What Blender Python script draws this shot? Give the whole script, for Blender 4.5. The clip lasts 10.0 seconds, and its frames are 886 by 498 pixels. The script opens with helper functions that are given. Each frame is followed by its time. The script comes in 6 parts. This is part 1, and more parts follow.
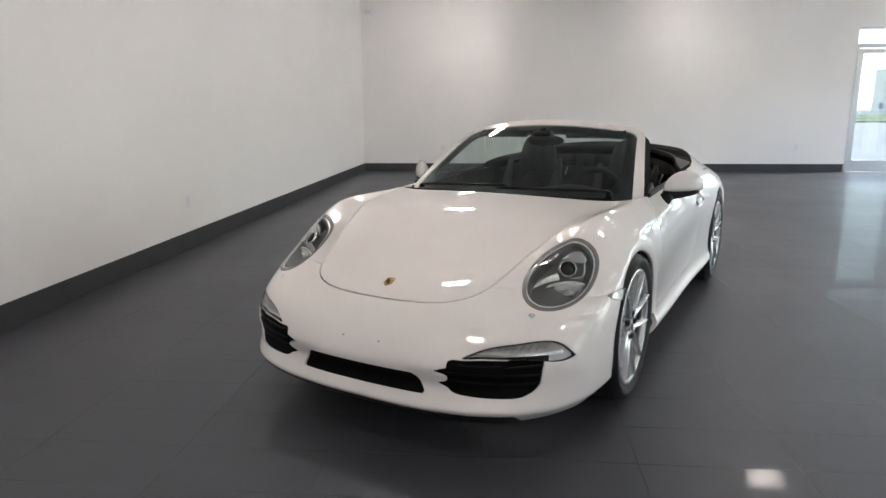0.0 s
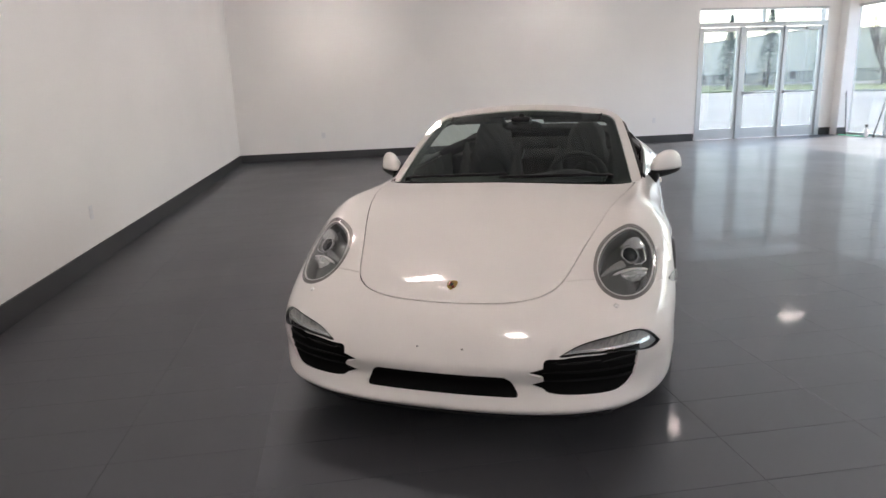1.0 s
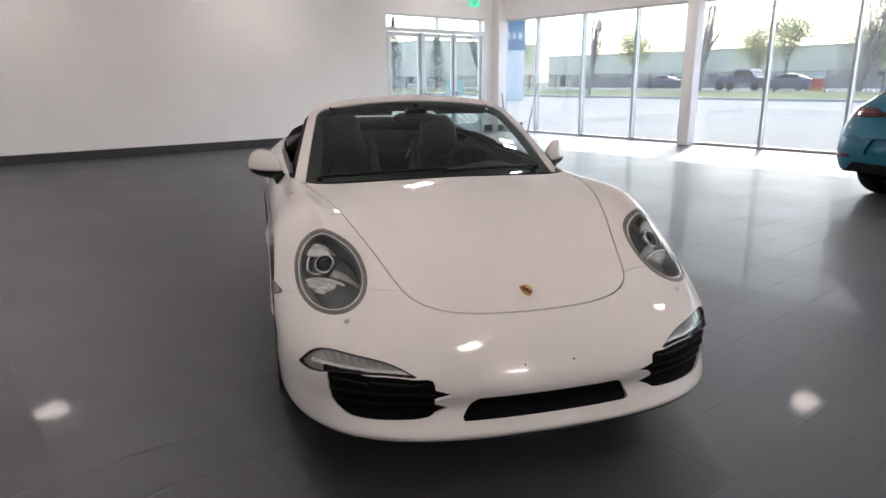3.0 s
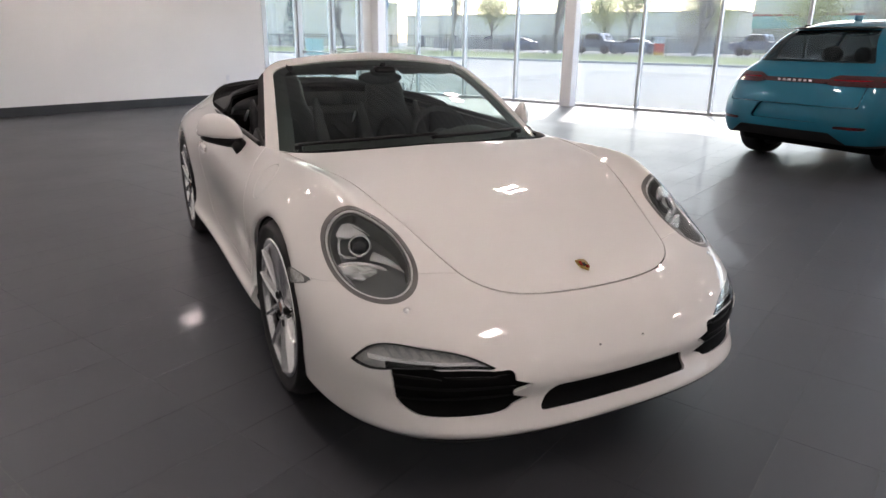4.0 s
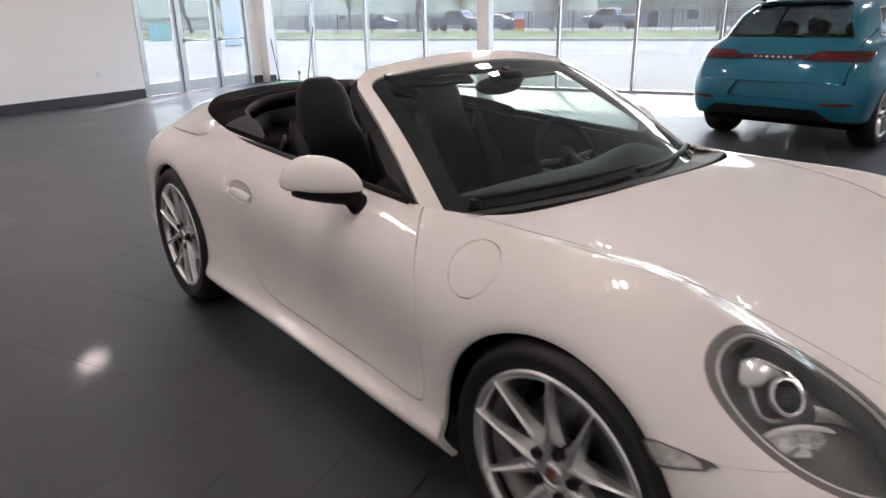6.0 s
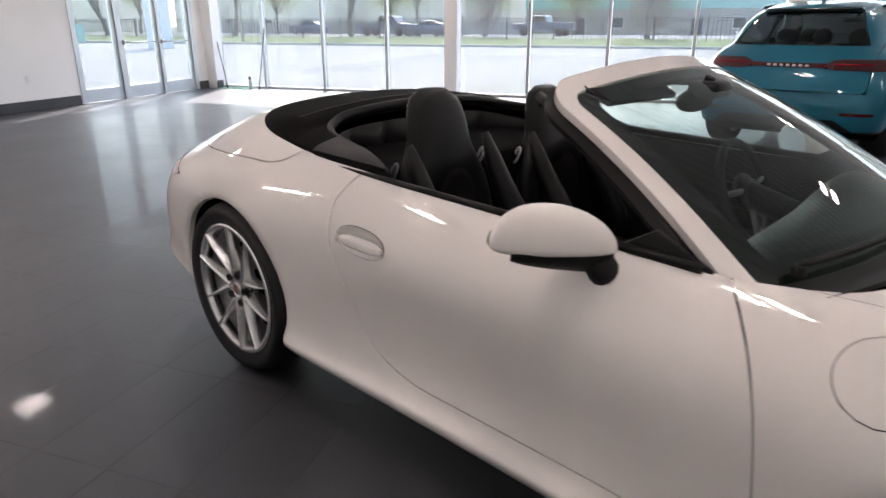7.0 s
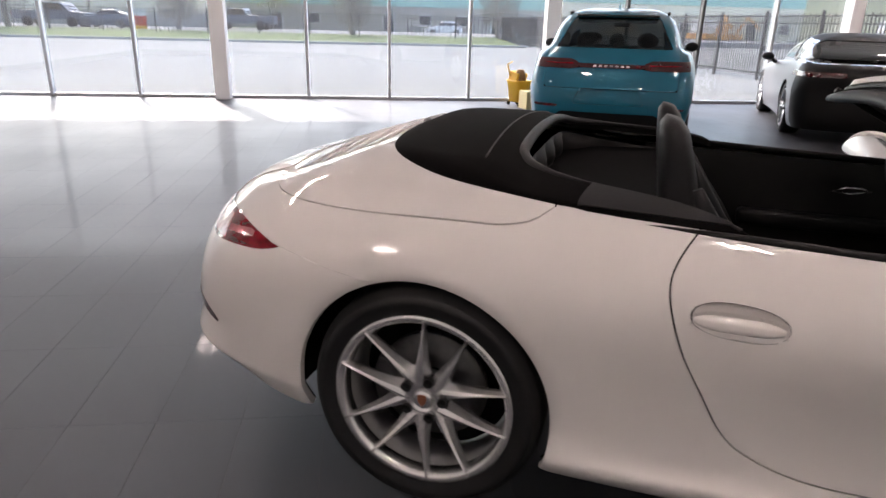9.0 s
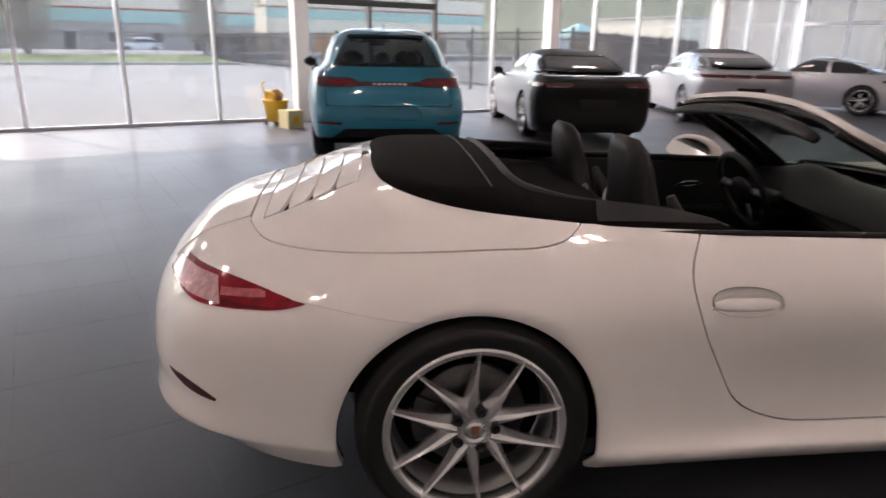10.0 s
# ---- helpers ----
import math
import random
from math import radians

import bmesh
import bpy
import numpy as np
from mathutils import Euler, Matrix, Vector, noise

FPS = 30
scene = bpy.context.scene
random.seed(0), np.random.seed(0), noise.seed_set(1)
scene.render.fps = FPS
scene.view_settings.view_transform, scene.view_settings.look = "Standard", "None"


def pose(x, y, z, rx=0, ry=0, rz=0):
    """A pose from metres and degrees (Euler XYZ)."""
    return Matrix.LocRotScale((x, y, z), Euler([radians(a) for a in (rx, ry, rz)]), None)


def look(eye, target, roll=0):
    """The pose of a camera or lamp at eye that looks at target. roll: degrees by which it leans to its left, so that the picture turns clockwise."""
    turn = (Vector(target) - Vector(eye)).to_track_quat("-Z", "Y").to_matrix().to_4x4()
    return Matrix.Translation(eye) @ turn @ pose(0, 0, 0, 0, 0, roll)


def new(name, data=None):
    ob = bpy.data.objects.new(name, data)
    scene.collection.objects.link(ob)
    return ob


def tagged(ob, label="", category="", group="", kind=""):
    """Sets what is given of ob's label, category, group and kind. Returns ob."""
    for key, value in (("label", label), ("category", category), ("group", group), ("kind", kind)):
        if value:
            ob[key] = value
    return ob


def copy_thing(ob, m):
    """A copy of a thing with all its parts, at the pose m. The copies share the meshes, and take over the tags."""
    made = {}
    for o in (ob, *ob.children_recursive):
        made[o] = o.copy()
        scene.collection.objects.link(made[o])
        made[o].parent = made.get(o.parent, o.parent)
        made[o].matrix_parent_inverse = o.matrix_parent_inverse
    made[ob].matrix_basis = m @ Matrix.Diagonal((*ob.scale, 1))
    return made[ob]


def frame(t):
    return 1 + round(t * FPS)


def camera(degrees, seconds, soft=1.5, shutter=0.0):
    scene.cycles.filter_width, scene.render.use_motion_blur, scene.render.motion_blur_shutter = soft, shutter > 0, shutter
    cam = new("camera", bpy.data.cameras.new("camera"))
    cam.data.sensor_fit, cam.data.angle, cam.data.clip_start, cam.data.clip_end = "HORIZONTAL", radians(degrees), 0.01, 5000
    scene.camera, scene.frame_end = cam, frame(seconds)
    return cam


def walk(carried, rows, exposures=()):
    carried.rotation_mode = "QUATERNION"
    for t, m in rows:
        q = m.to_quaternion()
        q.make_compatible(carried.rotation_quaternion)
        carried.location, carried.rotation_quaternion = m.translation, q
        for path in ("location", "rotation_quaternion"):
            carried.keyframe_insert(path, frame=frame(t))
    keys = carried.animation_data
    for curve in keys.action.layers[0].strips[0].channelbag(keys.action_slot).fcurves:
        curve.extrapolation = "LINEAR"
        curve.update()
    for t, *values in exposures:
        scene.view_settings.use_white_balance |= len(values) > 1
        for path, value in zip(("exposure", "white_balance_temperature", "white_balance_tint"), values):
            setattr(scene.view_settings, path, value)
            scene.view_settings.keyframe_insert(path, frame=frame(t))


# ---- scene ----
EXPO = 3.42
cam = camera(68.6, 10.0, shutter=0.25)
PATH = [
    (0, (-0.315, -4.353, 1.309), (-0.493, -2.406, 0.889), -0.3),
    (0.5, (-0.739, -4.23, 1.352), (-0.694, -2.28, 0.911), -1.0),
    (1, (-1.154, -4.189, 1.361), (-0.881, -2.267, 0.882), -2.1),
    (1.5, (-1.523, -3.991, 1.315), (-1.008, -2.128, 0.801), -2.8),
    (2, (-1.848, -3.801, 1.331), (-1.061, -2.028, 0.847), -2.2),
    (2.5, (-2.159, -3.584, 1.334), (-1.123, -1.939, 0.861), -1.3),
    (2.7, (-2.249, -3.452, 1.318), (-1.129, -1.865, 0.842), -1.0),
    (3.8, (-2.648, -2.768, 1.331), (-1.196, -1.53, 0.731), 0.8),
    (4, (-2.665, -2.649, 1.308), (-1.166, -1.475, 0.697), 0.7),
    (4.5, (-2.69, -2.289, 1.356), (-1.078, -1.296, 0.713), 0.3),
    (5, (-2.7, -1.925, 1.375), (-1.016, -1.115, 0.662), 0.2),
    (5.5, (-2.615, -1.515, 1.354), (-0.94, -0.679, 0.65), -1.1),
    (6, (-2.51, -1.098, 1.363), (-0.814, -0.273, 0.696), -0.8),
    (6.2, (-2.48, -0.897, 1.358), (-0.764, -0.111, 0.697), -0.3),
    (7.3, (-2.173, 0.183, 1.324), (-0.361, 0.722, 0.672), 0.5),
    (7.5, (-2.154, 0.362, 1.318), (-0.321, 0.822, 0.664), 1.1),
    (8, (-2.077, 0.783, 1.319), (-0.208, 1.006, 0.643), 0.6),
    (8.5, (-1.928, 1.192, 1.332), (-0.047, 1.158, 0.654), 1.0),
    (9, (-1.863, 1.619, 1.364), (0.011, 1.386, 0.706), 1.5),
    (9.5, (-1.651, 1.972, 1.354), (0.178, 1.477, 0.714), 0.7),
    (10, (-1.589, 2.406, 1.403), (0.035, 1.406, 0.802), 1.1),
]
walk(cam, [(t, look(eye, target, roll)) for t, eye, target, roll in PATH], exposures=[(0.0, EXPO + .06, 6480, 12), (1.0, EXPO + .04, 6700, 16), (2.2, EXPO - .06, 6650, 17), (5.0, EXPO + .06, 6750, 18), (8.0, EXPO + .04, 6700, 20), (10.0, EXPO - .20, 7200, 26)])

# ---- world, sun, lamps ----
SUN_DIR = Vector((3.04, 1.24, 2.86)).normalized()
world = bpy.data.worlds.new("world")
scene.world = world
world.use_nodes = True
wn = world.node_tree
sky = wn.nodes.new("ShaderNodeTexSky")
sky.sky_type, sky.sun_disc = "NISHITA", False
sky.sun_elevation = math.asin(SUN_DIR.z)
sky.sun_rotation = math.atan2(SUN_DIR.x, SUN_DIR.y)
sky.dust_density, sky.air_density = 1.5, 1.0
wn.links.new(sky.outputs[0], wn.nodes["Background"].inputs[0])
wn.nodes["Background"].inputs[1].default_value = 0.15

sun = new("sun", bpy.data.lights.new("sun", "SUN"))
sun.data.energy, sun.data.angle, sun.data.color = 0.58, radians(2.0), (1.0, 0.95, 0.88)
sun.matrix_world = look(SUN_DIR * 30, (0, 0, 0))

# lamps added in the east front and entrance openings to boost sky light
for name, at, size, watts in (("window_sky_fill", look((10.85, -3.7, 1.45), (0, -3.7, 1.30)), (26.0, 2.6), 39.0), ("entrance_sky_fill", look((8.25, 10.25, 1.4), (8.25, 0, 1.2)), (3.0, 2.6), 6.5)):
    day = new(name, bpy.data.lights.new(name, "AREA"))
    day.data.shape, day.data.size, day.data.size_y = "RECTANGLE", *size
    day.data.energy, day.data.color = watts, (0.86, 0.93, 1.0)
    day.matrix_world = at

ROOM_H = 3.85
LAMPS = [(x, y) for x in (-1.25, 3.4, 8.25) for y in (8.1, 4.25, 0.45, -3.45, -7.3, -11.2)]


# ---- materials ----
def material(name, color, rough=0.5, metal=0.0, spec=0.5, coat=0.0, vary=0.0, scale=5.0, bump=0.0, bump_scale=60.0, rough_vary=0.0,
             emit=None, power=0.0, glass=False, ior=1.45, per_object=0.0, detail=6.0, stretch=(1, 1, 1), coords="Object"):
    """A principled material with noise at two scales in colour, roughness and relief."""
    m = bpy.data.materials.new(name)
    m.use_nodes = True
    t = m.node_tree
    b = t.nodes["Principled BSDF"]
    b.inputs["Roughness"].default_value, b.inputs["Metallic"].default_value = rough, metal
    b.inputs["Specular IOR Level"].default_value, b.inputs["Coat Weight"].default_value = spec, coat
    b.inputs["Coat Roughness"].default_value, b.inputs["IOR"].default_value = 0.02, ior
    b.inputs["Base Color"].default_value = (*color, 1)
    if glass:
        b.inputs["Transmission Weight"].default_value = 1.0
    if emit:
        b.inputs["Emission Color"].default_value, b.inputs["Emission Strength"].default_value = (*emit, 1), power
    if vary or bump or rough_vary:
        tc, mp = t.nodes.new("ShaderNodeTexCoord"), t.nodes.new("ShaderNodeMapping")
        place = t.nodes.new("ShaderNodeNewGeometry").outputs["Position"] if coords == "World" else tc.outputs[coords]
        t.links.new(place, mp.inputs[0])
        mp.inputs["Scale"].default_value = stretch
        big, fine = t.nodes.new("ShaderNodeTexNoise"), t.nodes.new("ShaderNodeTexNoise")
        for n, s in ((big, scale), (fine, bump_scale)):
            n.inputs["Scale"].default_value, n.inputs["Detail"].default_value = s, detail
            t.links.new(mp.outputs[0], n.inputs["Vector"])
        mix = t.nodes.new("ShaderNodeMath")
        mix.operation = "MULTIPLY_ADD"
        t.links.new(fine.outputs[0], mix.inputs[0])
        mix.inputs[1].default_value = 0.4
        t.links.new(big.outputs[0], mix.inputs[2])
        source = mix.outputs[0]
        if per_object:
            info, add = t.nodes.new("ShaderNodeObjectInfo"), t.nodes.new("ShaderNodeMath")
            add.operation = "MULTIPLY_ADD"
            t.links.new(info.outputs["Random"], add.inputs[0])
            add.inputs[1].default_value = per_object
            t.links.new(source, add.inputs[2])
            source = add.outputs[0]
        if vary:
            ramp = t.nodes.new("ShaderNodeMapRange")
            ramp.inputs[1].default_value, ramp.inputs[2].default_value = 0.45, 0.95 + per_object
            ramp.inputs[3].default_value, ramp.inputs[4].default_value = 1 - vary, 1 + vary
            t.links.new(source, ramp.inputs[0])
            mul = t.nodes.new("ShaderNodeMix")
            mul.data_type, mul.blend_type = "RGBA", "MULTIPLY"
            mul.inputs[0].default_value = 1.0
            mul.inputs[6].default_value = (*color, 1)
            t.links.new(ramp.outputs[0], mul.inputs[7])
            t.links.new(mul.outputs[2], b.inputs["Base Color"])
        if rough_vary:
            rr = t.nodes.new("ShaderNodeMapRange")
            rr.inputs[1].default_value, rr.inputs[2].default_value = 0.45, 0.95
            rr.inputs[3].default_value, rr.inputs[4].default_value = max(0.01, rough - rough_vary), rough + rough_vary
            t.links.new(mix.outputs[0], rr.inputs[0])
            t.links.new(rr.outputs[0], b.inputs["Roughness"])
        if bump:
            bp = t.nodes.new("ShaderNodeBump")
            bp.inputs["Strength"].default_value, bp.inputs["Distance"].default_value = bump, 0.004
            t.links.new(fine.outputs[0], bp.inputs["Height"])
            t.links.new(bp.outputs[0], b.inputs["Normal"])
    return m


def pane_material(name, tint, gloss=0.0, shine=0.04, haze=0.0):
    """Thin glass: light goes straight through, tinted, and mirrors more at a slant."""
    m = bpy.data.materials.new(name)
    m.use_nodes = True
    t = m.node_tree
    t.nodes.remove(t.nodes["Principled BSDF"])
    clear, mirror, mix = (t.nodes.new("ShaderNode" + k) for k in ("BsdfTransparent", "BsdfGlossy", "MixShader"))
    face, power, scale = (t.nodes.new("ShaderNode" + k) for k in ("LayerWeight", "Math", "Math"))
    face.inputs[0].default_value = 0.5
    power.operation, scale.operation = "POWER", "MULTIPLY_ADD"
    power.inputs[1].default_value = 4.0
    scale.inputs[1].default_value, scale.inputs[2].default_value = 0.80, shine
    t.links.new(face.outputs["Facing"], power.inputs[0])
    t.links.new(power.outputs[0], scale.inputs[0])
    clear.inputs[0].default_value = (*tint, 1)
    mirror.inputs["Roughness"].default_value = gloss
    t.links.new(scale.outputs[0], mix.inputs[0])
    t.links.new(clear.outputs[0], mix.inputs[1])
    t.links.new(mirror.outputs[0], mix.inputs[2])
    if haze:
        # translucent layer imitates the bright haze and flare over the outdoor view
        veil, both = t.nodes.new("ShaderNodeBsdfTranslucent"), t.nodes.new("ShaderNodeMixShader")
        veil.inputs[0].default_value = (0.8, 0.8, 0.8, 1)
        both.inputs[0].default_value = haze
        t.links.new(mix.outputs[0], both.inputs[1])
        t.links.new(veil.outputs[0], both.inputs[2])
        mix = both
    t.links.new(mix.outputs[0], t.nodes["Material Output"].inputs[0])
    return m


M_WALL = material("painted_plaster", (0.84, 0.83, 0.81), 0.6, vary=0.03, scale=0.7, bump=0.06, bump_scale=90)
M_CEIL = material("ceiling_paint", (0.86, 0.86, 0.84), 0.8, vary=0.03, scale=1.0)
M_BASE = material("rubber_baseboard", (0.035, 0.037, 0.04), 0.45, vary=0.15, scale=3, bump=0.05)
M_TILE = material("dark_porcelain", (0.0355, 0.0345, 0.0380), 0.49, spec=1.0, coat=0.085, vary=0.16, scale=1.1, bump=0.008, bump_scale=30, rough_vary=0.05, per_object=0.012, coords="World")
M_TILE.node_tree.nodes["Principled BSDF"].inputs["Specular Tint"].default_value = (0.78, 0.87, 1.0, 1)
M_TILE.node_tree.nodes["Principled BSDF"].inputs["Coat Roughness"].default_value = 0.06
M_GROUT = material("grout", (0.060, 0.058, 0.056), 0.6, vary=0.1)
M_FRAME = material("anodised_aluminium", (0.55, 0.56, 0.57), 0.38, metal=0.85, vary=0.05, scale=4)
M_FRAME_W = material("white_frame", (0.75, 0.76, 0.77), 0.4, vary=0.03)
# tint dims the outdoors against the room; a pale light haze is added
M_PANE = pane_material("window_glass", (0.53, 0.557, 0.547), haze=0.010)
M_DARKBAR = material("dark_bronze_frame", (0.07, 0.07, 0.07), 0.4, metal=0.4)
M_PAINT = material("white_car_paint", (0.82, 0.785, 0.755), 0.5, spec=0.15, coat=1.0)
M_BLACK = material("black_plastic", (0.008, 0.008, 0.008), 0.45, spec=0.3, vary=0.1, bump=0.05)
M_VOID = material("black_liner", (0.004, 0.004, 0.004), 0.9, spec=0.1)
M_PAD = material("grey_leather_pad", (0.017, 0.017, 0.018), 0.5, spec=0.3, vary=0.15, bump=0.15, bump_scale=160)
M_RUBBER = material("tyre_rubber", (0.0085, 0.0085, 0.009), 0.6, vary=0.15, bump=0.15, bump_scale=120)
M_ALLOY = material("silver_alloy", (0.72, 0.72, 0.72), 0.27, metal=0.8, vary=0.03, coat=0.3)
# silver alloy darkened in colour for the shade behind the spokes
M_BARREL = material("shaded_alloy", (0.25, 0.25, 0.25), 0.4, metal=0.7, vary=0.1)
M_CREST = material("red_gold_crest", (0.30, 0.11, 0.06), 0.3, metal=0.4, coat=1.0)
M_CHROME = material("chrome", (0.82, 0.82, 0.82), 0.06, metal=1.0)
M_DISC = material("brake_disc", (0.11, 0.11, 0.11), 0.4, metal=0.9, vary=0.2, scale=20)
M_GOLD = material("gold_badge", (0.55, 0.36, 0.10), 0.25, metal=0.8, coat=1.0)
M_RED = material("red_enamel", (0.25, 0.02, 0.015), 0.25, coat=0.6)
M_SCREEN = pane_material("windscreen_glass", (0.64, 0.76, 0.71), 0.0, 0.11)
M_TINT = pane_material("tinted_pane", (0.30, 0.33, 0.33), 0.0, 0.06)
M_LENS = pane_material("clear_lens", (0.90, 0.91, 0.91))
M_TAIL = material("red_lens", (0.25, 0.004, 0.012), 0.10, coat=1.0, vary=0.35, scale=22)
M_CANVAS = material("black_canvas", (0.0045, 0.004, 0.004), 0.9, spec=0.10, vary=0.25, bump=0.35, bump_scale=350)
M_LEATHER = material("black_leather", (0.0085, 0.0085, 0.0095), 0.46, spec=0.28, vary=0.2, bump=0.2, bump_scale=160)
M_RIM = material("headlight_trim", (0.14, 0.135, 0.13), 0.4, metal=0.2)
M_SILVER = material("silver_trim", (0.45, 0.45, 0.46), 0.3, metal=0.9)
M_TEAL = material("teal_metallic_paint", (0.003, 0.128, 0.20), 0.4, metal=0.15, spec=0.25, coat=0.7, vary=0.04, scale=300)
M_DKGLASS = material("tinted_glass", (0.012, 0.014, 0.014), 0.05, coat=1.0)
M_GREYP = material("grey_metallic_paint", (0.27, 0.275, 0.29), 0.38, metal=0.5, coat=0.35)
M_SILVERP = material("silver_metallic_paint", (0.40, 0.405, 0.435), 0.3, metal=0.4, coat=1.0)
M_LAMP = material("lamp_diffuser", (0.9, 0.9, 0.9), 0.5, emit=(1.0, 0.90, 0.84), power=12.5)
M_LAMPBODY = material("lamp_housing", (0.75, 0.75, 0.75), 0.5)
M_TAILD = material("dark_red_lens", (0.06, 0.004, 0.006), 0.1, coat=1.0, vary=0.3, scale=10)
M_BOWL = material("headlight_bowl_grey", (0.17, 0.178, 0.176), 0.3, metal=0.35)
M_TRIMRING = material("headlight_surround", (0.185, 0.175, 0.168), 0.4, metal=0.2)
M_FROST = material("frosted_reflector", (0.46, 0.45, 0.44), 0.35, metal=0.3, vary=0.2, scale=40)
M_SEAM = material("canvas_seam_tape", (0.06, 0.058, 0.056), 0.6)
M_PAD2 = material("black_quilting", (0.012, 0.012, 0.012), 0.5, spec=0.3, vary=0.15, bump=0.15, bump_scale=160)
M_BRIGHT = material("bright_reflector", (0.76, 0.76, 0.76), 0.22, metal=0.75, vary=0.05, scale=30)
M_RIB = material("grey_lamp_rib", (0.36, 0.36, 0.36), 0.3, metal=0.4, vary=0.1, scale=40)
M_PROJ = material("projector_lens", (0.02, 0.022, 0.024), 0.16, coat=0.5)
M_PINK = material("lens_highlight", (0.50, 0.11, 0.13), 0.2, coat=1.0, vary=.3, scale=40)
M_TAILM = material("deep_red_lens", (0.15, 0.003, 0.008), 0.1, coat=1.0, vary=0.3, scale=22)
M_PINK_END = material("pink_end_highlight", (0.62, 0.36, 0.38), 0.22, coat=1.0, vary=.3, scale=50)
M_MARK = material("clear_marker", (0.80, 0.77, 0.73), 0.18, metal=0.35, coat=1.0, vary=0.25, scale=60)
M_MESH = material("black_mesh", (0.003, 0.003, 0.003), 0.7, spec=0.1)
M_RING = material("bright_ring", (0.80, 0.79, 0.78), 0.3, metal=0.25)
M_TYRE_GAP = material("seam_black", (0.004, 0.004, 0.004), 0.8, spec=0.1)
M_SLAT = material("intake_slat_black", (0.005, 0.005, 0.005), 0.5, spec=0.2)


# ---- building helpers ----
def obj(name, bm_or_mesh, mat, parent=None, label="", smooth=True):
    if isinstance(bm_or_mesh, bpy.types.Mesh):
        me = bm_or_mesh
    else:
        me = bpy.data.meshes.new(name)
        bm_or_mesh.to_mesh(me)
        bm_or_mesh.free()
    if mat is not None:
        me.materials.append(mat)
    if smooth:
        me.shade_smooth()
    ob = new(name, me)
    if parent is not None:
        ob.parent = parent
    if label:
        tagged(ob, label=label)
    return ob


def part(name, bm, material_, parent, label="", smooth=False):
    return obj(name, bm, material_, parent, label, smooth)


def thing(name, label, category, m=None, group="", kind=""):
    ob = tagged(new(name), label, category, group, kind)
    if m is not None:
        ob.matrix_world = m
    return ob


def add_box(bm, x0, y0, z0, x1, y1, z1, bevel=0.0, m=None):
    made = bmesh.ops.create_cube(bm, size=1)["verts"]
    bmesh.ops.scale(bm, vec=(x1 - x0, y1 - y0, z1 - z0), verts=made)
    bmesh.ops.translate(bm, vec=((x0 + x1) / 2, (y0 + y1) / 2, (z0 + z1) / 2), verts=made)
    if bevel:
        edges = list({e for v in made for e in v.link_edges})
        res = bmesh.ops.bevel(bm, geom=edges, offset=bevel, segments=2, affect="EDGES", profile=0.5)
        made = list({v for f in res["faces"] for v in f.verts} | {v for v in made if v.is_valid})
    if m is not None:
        bmesh.ops.transform(bm, matrix=m, verts=made)
    return made


def box(x0, y0, z0, x1, y1, z1, bevel=0.0):
    bm = bmesh.new()
    add_box(bm, x0, y0, z0, x1, y1, z1, bevel)
    return bm


def add_tube(bm, points, radius, sides=10, closed=False, squash=1.0):
    """A round bar swept along points; radius may be one number or one a point."""
    pts = [Vector(p) for p in points]
    n = len(pts)
    radii = radius if isinstance(radius, (list, tuple)) else [radius] * n
    rings, up = [], None
    for i, p in enumerate(pts):
        a, b = pts[(i - 1) % n if closed else max(i - 1, 0)], pts[(i + 1) % n if closed else min(i + 1, n - 1)]
        d = (b - a).normalized()
        if up is None:
            up = d.orthogonal().normalized()
        up = (up - d * up.dot(d)).normalized()
        side = d.cross(up)
        rings.append([bm.verts.new(p + (up * math.cos(2 * math.pi * k / sides) + side * squash * math.sin(2 * math.pi * k / sides)) * radii[i]) for k in range(sides)])
    for i in range(n if closed else n - 1):
        r, s = rings[i], rings[(i + 1) % n]
        for k in range(sides):
            bm.faces.new((r[k], r[(k + 1) % sides], s[(k + 1) % sides], s[k]))
    if not closed:
        bm.faces.new(rings[0][::-1])
        bm.faces.new(rings[-1])
    return bm


def tube(points, radius, sides=10, closed=False, squash=1.0):
    return add_tube(bmesh.new(), points, radius, sides, closed, squash)


def lathe(profile, sides=48, axis="X", closed=False):
    """A profile of (radius, along) turned about the axis."""
    bm = bmesh.new()
    rings = []
    for r, a in profile:
        ring = []
        for k in range(sides):
            c, s = math.cos(2 * math.pi * k / sides) * r, math.sin(2 * math.pi * k / sides) * r
            ring.append(bm.verts.new((a, c, s) if axis == "X" else (c, s, a)))
        rings.append(ring)
    pairs = list(zip(rings, rings[1:])) + ([(rings[-1], rings[0])] if closed else [])
    for r, s in pairs:
        for k in range(sides):
            bm.faces.new((r[k], r[(k + 1) % sides], s[(k + 1) % sides], s[k]))
    bmesh.ops.recalc_face_normals(bm, faces=bm.faces)
    return bm


def prism(outline, z0, z1, m=None, bevel=0.0):
    """An outline of (x, y) raised from z0 to z1."""
    bm = bmesh.new()
    low = [bm.verts.new((x, y, z0)) for x, y in outline]
    high = [bm.verts.new((x, y, z1)) for x, y in outline]
    n = len(outline)
    for k in range(n):
        bm.faces.new((low[k], low[(k + 1) % n], high[(k + 1) % n], high[k]))
    bm.faces.new(low[::-1])
    bm.faces.new(high)
    bmesh.ops.recalc_face_normals(bm, faces=bm.faces)
    if bevel:
        bmesh.ops.bevel(bm, geom=list(bm.edges), offset=bevel, segments=2, affect="EDGES", profile=0.5)
    if m is not None:
        bmesh.ops.transform(bm, matrix=m, verts=bm.verts)
    return bm


